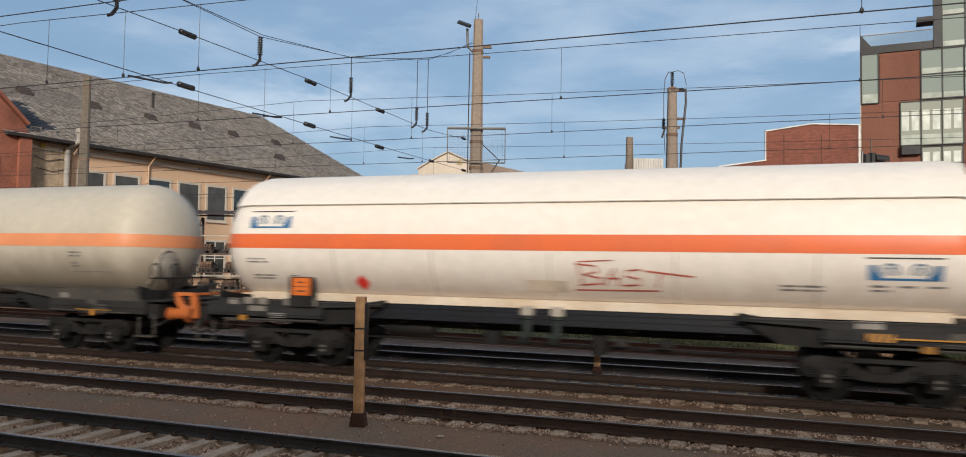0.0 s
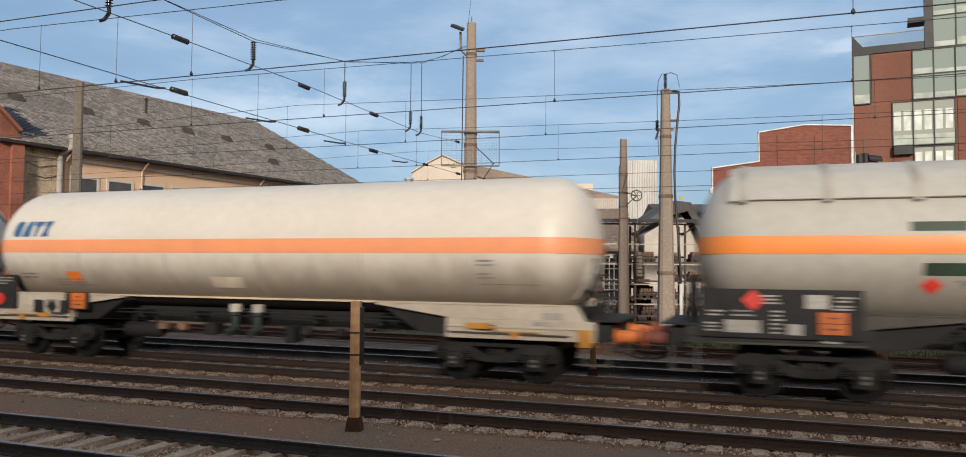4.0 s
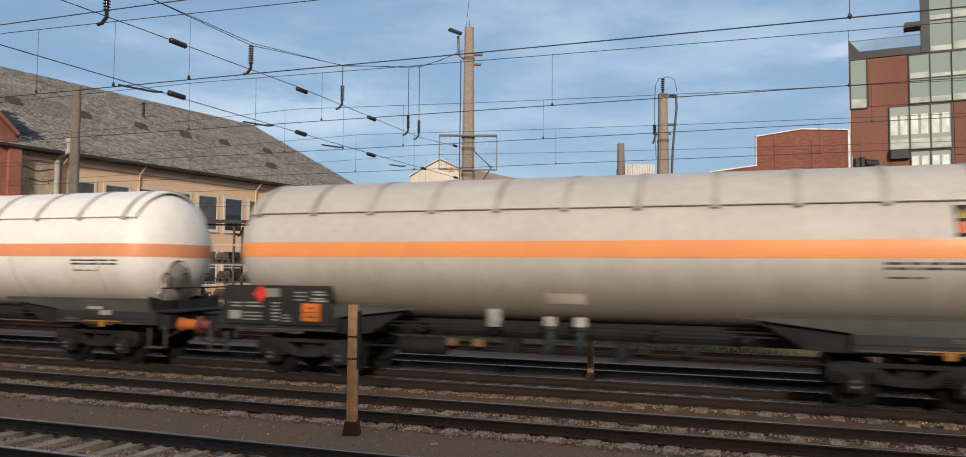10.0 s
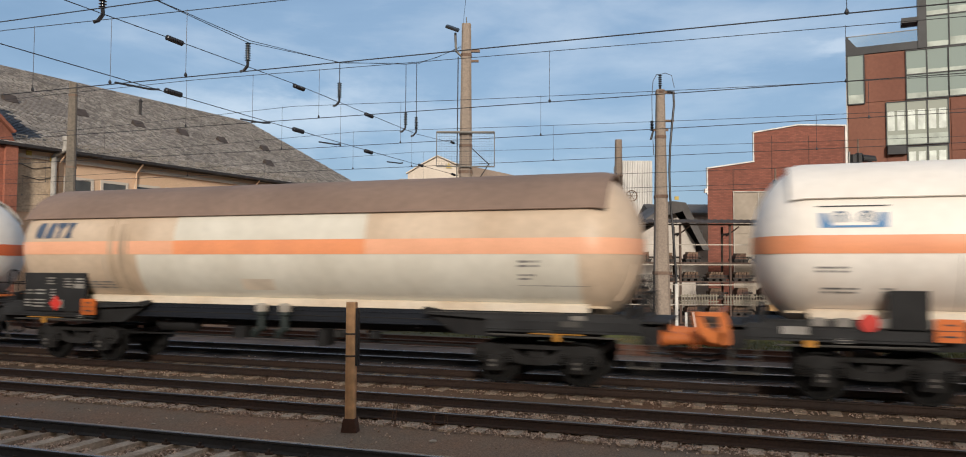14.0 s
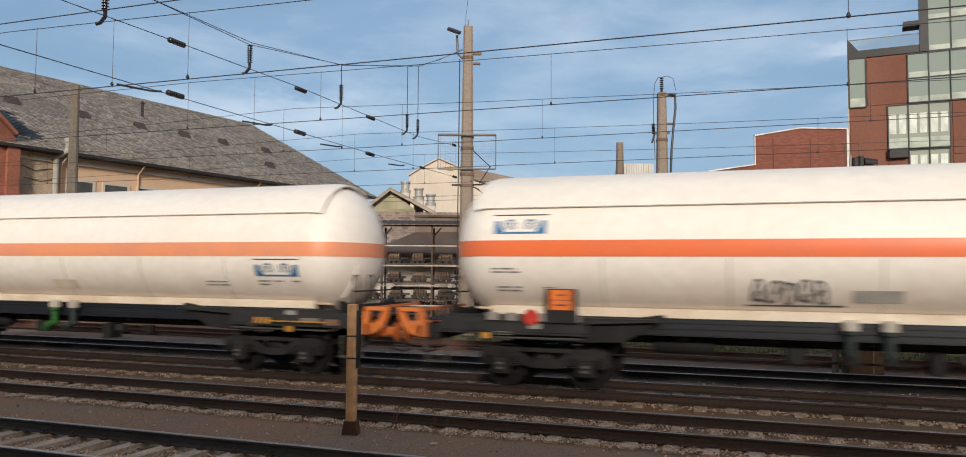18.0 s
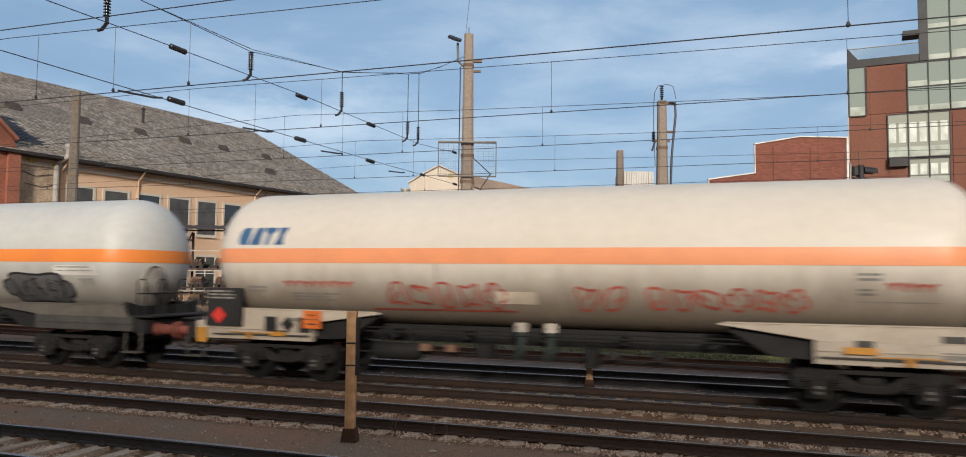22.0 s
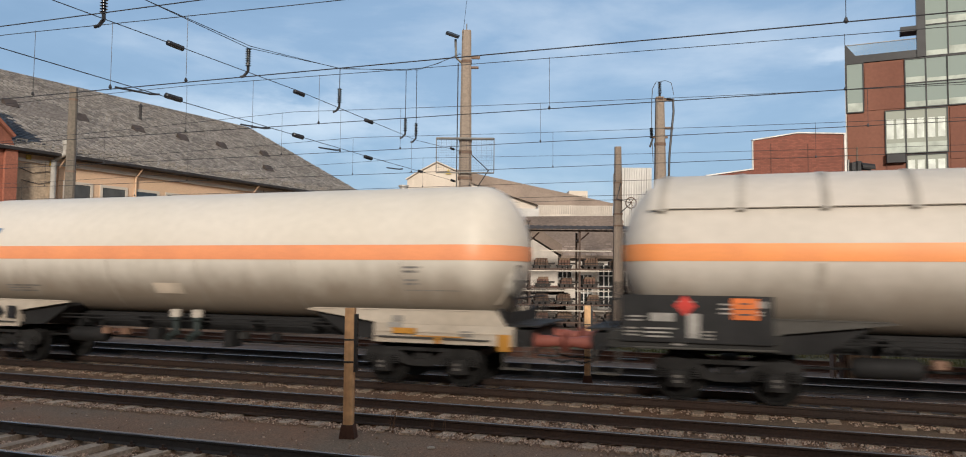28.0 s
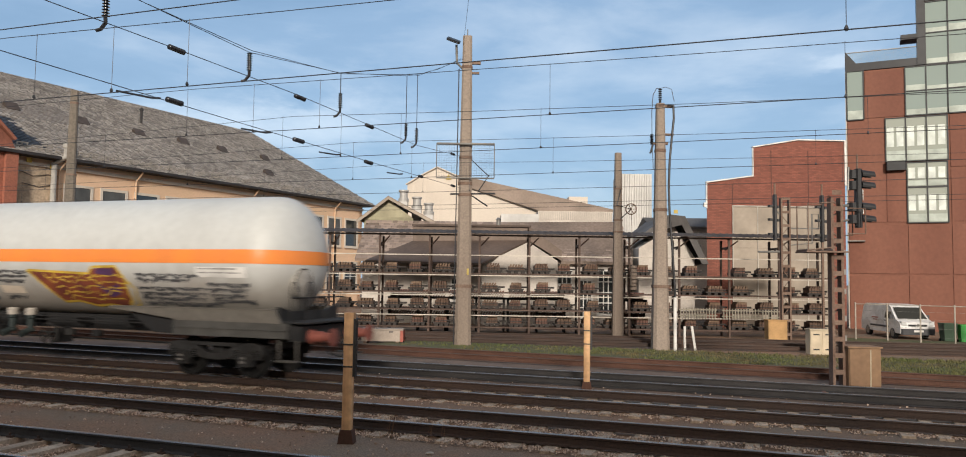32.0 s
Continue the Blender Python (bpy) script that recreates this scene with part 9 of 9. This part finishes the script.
def kind_d(k, label, graffiti):
    w = wagon_base("tank_wagon", label, k, KINDS["D"])
    brand_blocks(w, -7.3, 3.12, -5.50, 3.48, ("drop", "head", "round"), INKSLATE, True)
    board(w, -7.6, -5.65, 1.62, 2.28, 90 + k)
    part("plate_holder", boxm(-7.2, FACE - 0.02, 1.20, -5.55, FACE + 0.03, 1.70), FRAMEBLACK, w)
    red_diamond(w, -7.0, 1.48, FACE - 0.022, k == 13)
    hazard_plate(w, -6.05, 1.46, FACE - 0.022)
    if k == 19:
        hazard_plate(w, -5.45, 1.46, FACE - 0.022)
    marks(w, "white_patch", WHITEPAINT, lambda q: decal_rect(q, 5.92, 2.40, 7.35, 2.65), "white printed patch")
    marks(w, "patch_print", INKGREY, lambda q: bars(q, 6.0, 2.44, 7.2, 2.62, 2, 7, 0.6))
    marks(w, "pale_patch", PALEPATCH, lambda q: decal_rect(q, -0.56, 1.90, 0.25, 2.10))
    part("hand_wheel", cached("hwheel", lambda: wheel_hand_mesh().data("hand_wheel", HANDWHEEL)), None, w, "orange spoked hand brake wheel", at=(-4.27, -1.25, 0.98))
    part("hand_wheel", cached("hwheel2", lambda: wheel_hand_mesh().data("hand_wheel", FRAMEGREY)), None, w, "grey spoked hand wheel", at=(0.95, -1.1, 0.86))
    graffiti(w)
    WAGONS.append((w, k))
    return w


HANDWHEEL = mat("dull_orange_wheel", (0.42, 0.20, 0.07), 0.6, vary=0.2, bump=0.02)


# graffiti, wagon by wagon
OLIVETAG = mat("olive_spray", (0.075, 0.075, 0.05), 0.6, vary=0.25, fine=5, bump=0)
SEATAG = mat("deep_blue_spray", (0.02, 0.07, 0.13), 0.6, vary=0.3, fine=4, bump=0)
def g_red_scrawl(w):
    def d(q):
        for pts in ([(0.72, 2.46), (0.78, 2.04)], [(0.66, 2.48), (1.05, 2.44), (1.10, 2.33), (0.80, 2.26), (1.16, 2.20), (1.16, 2.09), (0.72, 2.05)],
                    [(1.22, 2.05), (1.42, 2.40), (1.52, 2.06)], [(1.26, 2.20), (1.54, 2.20)],
                    [(1.95, 2.38), (1.68, 2.36), (1.64, 2.25), (1.92, 2.20), (1.92, 2.08), (1.58, 2.06)], [(2.02, 2.36), (2.95, 2.26)], [(2.34, 2.34), (2.26, 2.04)]):
            decal_stroke(q, pts, 0.035)
        decal_stroke(q, [(0.62, 1.95), (2.3, 1.97)], 0.03)
        decal_stroke(q, [(0.7, 2.52), (1.4, 2.56)], 0.025)
    marks(w, "spray_tag", REDTAG, d, "thin red sprayed tag")


def g_green(w):
    block_word(w, "FAZES", 0.62, 1.62, 4.42, 2.61)
    def d(q):
        for x0, x1, z0, z1 in ((-4.6, -3.7, 3.14, 3.30), (-3.55, -2.75, 3.16, 3.32), (-2.5, -1.12, 3.16, 3.34), (-4.4, -3.5, 2.36, 2.58), (-3.4, -2.3, 2.38, 2.58), (-2.2, -1.75, 2.38, 2.6), (-1.5, -1.35, 2.36, 2.6), (-1.3, -1.1, 2.2, 2.6)):
            decal_rect(q, x0, z0, x1, z1)
    marks(w, "spray_bars", GREENTAG, d)
    marks(w, "hazard_diamond", PLATE_RED, lambda q: decal_blob(q, [(-4.45, 2.18), (-4.27, 2.02), (-4.09, 2.18), (-4.27, 2.34)], 0.012), "red hazard diamond")
    marks(w, "spray_scribble", INKGREY, lambda q: scrawl(q, -3.9, 2.1, -1.3, 2.3, 9, 0.03, 8))


def g_gold(w):
    shapes = [[(-3.95, 2.0), (-3.85, 1.75), (-3.5, 1.66), (-3.0, 1.68), (-2.75, 1.85), (-2.78, 2.2), (-2.95, 2.36), (-3.3, 2.41), (-3.75, 2.38), (-3.93, 2.2)],
              [(-3.75, 2.44), (-3.3, 2.44), (-3.1, 2.55), (-3.3, 2.68), (-3.6, 2.70), (-3.82, 2.58)],
              [(-2.7, 1.74), (-2.2, 1.82), (-1.9, 2.0), (-1.5, 1.95), (-1.4, 1.72), (-0.3, 1.68), (-0.45, 1.95), (-1.0, 1.95), (-1.35, 2.2), (-1.5, 2.55), (-1.75, 2.55), (-1.9, 2.2), (-2.15, 2.6), (-2.45, 2.58), (-2.55, 2.2)],
              [(-0.85, 2.15), (-0.5, 2.12), (0.1, 2.2), (0.35, 2.42), (0.1, 2.46), (-0.2, 2.4), (-0.3, 2.6), (-0.7, 2.68), (-1.0, 2.52), (-1.0, 2.25)],
              [(0.3, 2.35), (0.75, 2.52), (1.2, 2.6), (1.35, 2.4), (1.65, 2.3), (1.3, 2.1), (1.15, 1.85), (0.75, 1.62), (0.6, 1.9), (0.55, 2.15)]]
    for one in shapes:
        marks(w, "spray_fill", GOLDTAG, lambda q: decal_blob(q, one), "dull yellow sprayed letter")
    def line(q):
        for s in shapes:
            decal_stroke(q, s + s[:1], 0.055, 0.013)
        for x0, x1 in ((-3.62, -3.46), (-3.34, -3.04)):
            decal_stroke(q, [(x0, 1.94), (x0, 2.24), (x1, 2.24), (x1, 1.94), (x0, 1.94)], 0.035, 0.014)
        decal_stroke(q, [(-3.62, 2.56), (-3.34, 2.56)], 0.05, 0.014)
        decal_stroke(q, [(0.6, 2.2), (1.5, 2.24)], 0.03, 0.013)
    for x0, x1 in ((-3.62, -3.46), (-3.34, -3.04)):
        marks(w, "spray_gap", PALEPATCH, lambda q: decal_rect(q, x0, 1.94, x1, 2.24, 0.011), "pale gap in a sprayed letter")
    marks(w, "spray_outline", OLIVETAG, line, "dark sprayed outline")


def g_grey_words(w):
    def d(q):
        for x0, z0, x1, z1, n, sd in ((-2.1, 1.86, -0.75, 2.30, 5, 3), (1.95, 1.92, 3.6, 2.32, 6, 5)):
            for i in range(n):
                a = x0 + (x1 - x0) * i / n
                b = a + (x1 - x0) / n * 0.8
                decal_stroke(q, loop_shape(a, z0, b, z1, sd * 10 + i), 0.05)
            decal_stroke(q, [(x0 - 0.1, z0 - 0.04), (x1 + 0.25, z0 - 0.03)], 0.03)
    marks(w, "spray_outline_words", PENTAG, d, "thin dark sprayed outline letters")


def g_throw_ups(w):
    throw_up(w, -5.1, 1.62, -3.2, 2.46, 5, 2, GREYTAG, BLACKTAG)
    throw_up(w, 0.7, 1.58, 3.45, 2.46, 7, 4, GREYTAG, BLACKTAG)
    throw_up(w, 4.0, 1.62, 6.4, 2.46, 6, 6, GREYTAG, BLACKTAG)
    def d(q):
        scrawl(q, -2.6, 2.02, -0.7, 2.26, 7, 0.075, 5)
        scrawl(q, -1.9, 1.70, -1.0, 1.86, 3, 0.07, 9)
    marks(w, "spray_tag", REDTAG, d, "dull red sprayed tag")
    marks(w, "spray_tag", INKGREY, lambda q: scrawl(q, 6.7, 2.12, 7.2, 2.34, 3, 0.035, 3))


def g_red_words(w):
    lab = "faded red sprayed letters"
    marks(w, "spray_word", REDTAG, lambda q: scrawl(q, -6.0, 2.16, -4.2, 2.34, 8, 0.045, 11), lab)
    for x0, z0, x1, z1, n in ((-3.4, 1.80, -0.6, 2.32, 5), (0.8, 1.80, 1.9, 2.30, 2), (2.2, 1.86, 5.2, 2.28, 6)):
        for i in range(n):
            a = x0 + (x1 - x0) * i / n
            b = a + (x1 - x0) / n * 0.85
            marks(w, "spray_letter", REDTAG, lambda q: decal_stroke(q, loop_shape(a, z0, b, z1, 7 * n + i), 0.05), lab)
    marks(w, "spray_word", REDTAG, lambda q: scrawl(q, 6.4, 2.26, 7.2, 2.44, 4, 0.05, 12), lab)
    marks(w, "spray_line", REDTAG, lambda q: decal_stroke(q, [(-3.9, 1.72), (-0.5, 1.74)], 0.04), "faded red sprayed line")


def inner_strokes(q, x0, z0, x1, dz, rows, width, seed):
    """Short wavy sprayed lines inside a piece, row under row."""
    rng = random.Random(seed)
    for r in range(rows):
        x = x0 + 0.16 * r
        z = z0 - dz * 1.15 * r
        while x < x1:
            ln = rng.uniform(0.22, 0.5)
            u, v = rng.uniform(-0.06, 0.06), rng.uniform(-0.07, 0.07)
            decal_stroke(q, [(x, z + u), (x + ln * 0.35, z + v), (x + ln * 0.7, z - u), (x + ln, z + v * 0.5)], width * rng.uniform(0.7, 1.2), 0.013)
            x += ln + rng.uniform(0.02, 0.12)


def g_pieces(w):
    teal = [(-4.25, 2.52), (-3.4, 2.50), (-1.9, 2.47), (-1.75, 2.62), (-1.35, 2.6), (-1.15, 2.3), (-1.05, 1.95), (-1.5, 1.72), (-2.3, 1.66), (-3.0, 1.80), (-3.2, 2.05)]
    ochre = [(0.55, 2.52), (2.6, 2.45), (2.75, 2.62), (3.5, 2.64), (3.75, 2.3), (3.7, 1.8), (3.45, 1.60), (2.9, 1.66), (2.4, 1.62), (1.9, 1.74), (1.4, 1.70), (1.2, 1.95), (0.95, 2.2)]
    marks(w, "spray_fill", TEALTAG, lambda q: decal_blob(q, teal), "green and blue sprayed piece")
    marks(w, "spray_fill", SEATAG, lambda q: decal_blob(q, [(-2.95, 1.86), (-2.3, 1.80), (-1.5, 1.84), (-1.0, 1.95), (-0.85, 1.76), (-1.3, 1.60), (-2.2, 1.58), (-2.9, 1.66)], 0.010), "blue lower edge of the piece")
    marks(w, "spray_fill", OCHRETAG, lambda q: decal_blob(q, ochre), "ochre and red sprayed piece with a yellow rim")
    marks(w, "spray_fill", PURPLETAG, lambda q: (decal_blob(q, [(2.75, 2.2), (3.2, 2.1), (3.5, 2.25), (3.5, 1.95), (3.1, 1.85), (2.95, 2.0)], 0.011), decal_blob(q, [(2.8, 2.45), (3.4, 2.4), (3.4, 2.58), (2.9, 2.58)], 0.011)))
    marks(w, "spray_rim", YELLOWTAG, lambda q: (decal_stroke(q, ochre + ochre[:1], 0.06, 0.012), inner_strokes(q, 1.1, 2.38, 3.45, 0.12, 5, 0.034, 8), decal_stroke(q, [(3.75, 2.3), (3.98, 2.1), (3.85, 1.7), (3.45, 1.5)], 0.05, 0.012)))
    marks(w, "spray_outline", BLACKTAG, lambda q: (decal_stroke(q, teal + teal[:1], 0.05, 0.012), inner_strokes(q, -3.3, 2.40, -1.35, 0.10, 4, 0.042, 5), decal_stroke(q, [(-1.75, 2.58), (-1.55, 2.40), (-1.2, 2.42)], 0.05, 0.013)))
    for x0, z0, x1, z1, n, sd in ((-5.6, 2.32, -4.4, 2.50, 1, 31), (-5.4, 1.92, -3.5, 2.26, 3, 35), (-3.9, 1.66, -3.2, 1.86, 1, 36), (-0.85, 2.16, 0.6, 2.52, 3, 32), (-0.5, 1.72, 0.2, 1.84, 1, 37), (4.1, 2.24, 5.8, 2.48, 2, 33), (4.1, 1.66, 6.2, 2.16, 4, 38), (6.2, 1.75, 7.4, 2.28, 4, 34)):
        marks(w, "spray_text", PENTAG, lambda q: [inner_strokes(q, x0 + 0.05 * (i % 2) - 0.0, z1 - (z1 - z0) * (i + 0.5) / n, x1 - 0.15 * (i % 3) - 0.2, 0, 1, 0.055, sd + 3 * i) or scrawl(q, x0, z1 - (z1 - z0) * (i + 0.95) / n, x1 - 0.1 * (i % 3), z1 - (z1 - z0) * (i + 0.05) / n, int((x1 - x0) * 5), 0.034, sd + i) for i in range(n)], "grey sprayed lines of writing")


def g_stains(w):
    """Washed panels between tanned ones, and spilled product streaks down the shell."""
    marks(w, "washed_panel", CLEANPANEL, lambda q: decal_rect(q, -2.72, 3.07, 2.45, 3.66, 0.006), "washed pale panel")
    marks(w, "washed_panel", CLEANPANEL, lambda q: decal_rect(q, -3.85, 1.68, 7.2, 2.73, 0.006), "washed pale panel")
    marks(w, "washed_stripe", STRIPE_M["faded"], lambda q: decal_rect(q, -2.72, 2.735, 2.45, 3.065, 0.009))
    def d(q):
        rng = random.Random(4)
        for x0, x1 in ((-4.75, -3.95),):
            x = x0
            while x < x1:
                wd = rng.uniform(0.05, 0.22)
                decal_rect(q, x, rng.uniform(1.5, 2.5), x + wd, rng.uniform(3.3, 3.66), 0.009)
                x += wd + rng.uniform(0.0, 0.2)
    marks(w, "product_stain", STAIN, d, "brown product streaks")


CLEANPANEL = mat("washed_panel", (0.68, 0.655, 0.575), 0.45, vary=0.08, fine=4, coarse=0.6, bump=0.01, tint=(0.60, 0.57, 0.49), streak=1)
STAIN = mat("brown_streak", (0.52, 0.40, 0.285), 0.6, vary=0.2, fine=3, coarse=2, bump=0, streak=3)


def g_one_stain(w):
    marks(w, "rust_streak", STAIN, lambda q: (decal_stroke(q, [(-2.05, 3.92), (-2.13, 3.90), (-2.2, 3.7), (-2.24, 3.3)], 0.035), decal_stroke(q, [(-2.14, 3.93), (-1.98, 3.95)], 0.05)), "faint rusty run on the shell")


FADEDBLUE = mat("faded_blue_grey", (0.44, 0.45, 0.44), 0.5, vary=0.06, bump=0)
kind_c(0, "old cream tank wagon with an orange stripe", dict(buf_r="orange", paint="oldcream", frame="grey"), brand=False)
kind_a(1, "white tank wagon with blue emblems and a thin red tag", dict(guard_l=True), graffiti=g_red_scrawl)
kind_b(2, "grey tank wagon with a strapped sunshade", dict(buf_l="orange"))
kind_c(3, "cream tank wagon with a blue company mark", dict(belly=True, buf_r="orange"))
kind_b(4, "green-grey tank wagon with a strapped sunshade and green sprayed letters", dict(paint="greengrey", buf_r="red"), graffiti=g_green)
kind_a(5, "clean white tank wagon with blue emblems", dict(stripe="faded", guard_r=False))
kind_b(6, "white tank wagon with a strapped sunshade and yellow graffiti", dict(paint="white", stripe="faded"), graffiti=g_gold)
wagon7 = kind_b(7, "dull grey tank wagon with a strapped sunshade and black board", dict(stripe="light", paint="darkgrey"))
marks(wagon7, "warning_label", FRAMEBLACK, lambda q: decal_rect(q, 6.86, 3.10, 7.12, 3.66, 0.009), "dark warning label on the shell")
marks(wagon7, "warning_label", PLATE_ORANGE, lambda q: decal_rect(q, 6.89, 3.16, 7.09, 3.36, 0.012), "orange field of the warning label")
marks(wagon7, "warning_label", YELLOWTRI, lambda q: decal_blob(q, [(6.89, 3.42), (7.09, 3.42), (6.99, 3.60)], 0.012), "yellow triangle of the warning label")
kind_a(8, "white tank wagon with a red stripe and blue emblems", dict(guard_l=True, valves=(VALVEBLUE, VALVEGREEN)))
wagon9 = kind_c(9, "stained cream tank wagon under a rust-brown sunshade", dict(paint="stained", stripe="bleached", shield="brown", frame="black", buf_l="orange", buf_r="orange", belly=True), graffiti=g_stains)
board(wagon9, -7.6, -5.5, 1.28, 2.26, 99)
red_diamond(wagon9, -6.48, 1.48, FACE - 0.022)
hazard_plate(wagon9, -5.38, 1.41, FACE - 0.022)
kind_a(10, "white tank wagon with blue emblems and orange guards", dict(stripe="faded", guard_l=True))
kind_a(11, "white tank wagon with a faded salmon stripe and blue emblems", dict(stripe="salmon", guard_l=True, valves=(VALVEGREEN, VALVEDARK)))
kind_a(12, "white tank wagon with thin dark sprayed outline letters", dict(guard_l=True), graffiti=g_grey_words)
kind_d(13, "blue-grey tank wagon with grey and black throw-ups", g_throw_ups)
kind_c(14, "cream tank wagon covered in faded red sprayed letters", graffiti=g_red_words)
kind_c(15, "clean cream tank wagon with a blue company mark", dict(ends=(-1,), grips=(6.75,)), graffiti=g_one_stain)
kind_c(16, "cream tank wagon with a weathered pale orange stripe", dict(ends=(), grips=(-6.9,)))
kind_c(17, "cream tank wagon with a pale patch on its side")
kind_b(18, "pale grey tank wagon with a strapped sunshade", dict(stripe="light", buf_l="red", buf_r="red"))
kind_d(19, "last blue-grey tank wagon with green and ochre pieces", g_pieces)

# ---- what moves ----
def motions():
    """The train rolls by on track 3; each wagon keeps its place in it, and its wheels turn while it passes."""
    times = [0.0, 4.0, 8.0, 12.0, 16.0, 20.0, 24.0, 28.0, 32.0]
    for w, k in WAGONS:
        walk(w, [(t, pose(WAGON_X[k] + run(t), T3, 0)) for t in times])
    for ws, k, dx in WHEELSETS:
        # seen while the wagon stands within some 25 m of the view
        seen = [i / FPS for i in range(961) if -34 < WAGON_X[k] + run(i / FPS) < 20]
        spin = [(t, -math.degrees(run(t) - run(seen[0])) / 0.46) for t in seen]
        rows = [(t, pose(dx, 0, 0.46, 0, -a, 0)) for t, a in spin]
        if seen[0] > 0.04:
            rows.insert(0, (0.0, pose(dx, 0, 0.46, 0, -spin[0][1], 0)))
        if seen[-1] < 31.98:
            rows.append((32.0, pose(dx, 0, 0.46, 0, -spin[-1][1], 0)))
        walk(ws, rows)


motions()
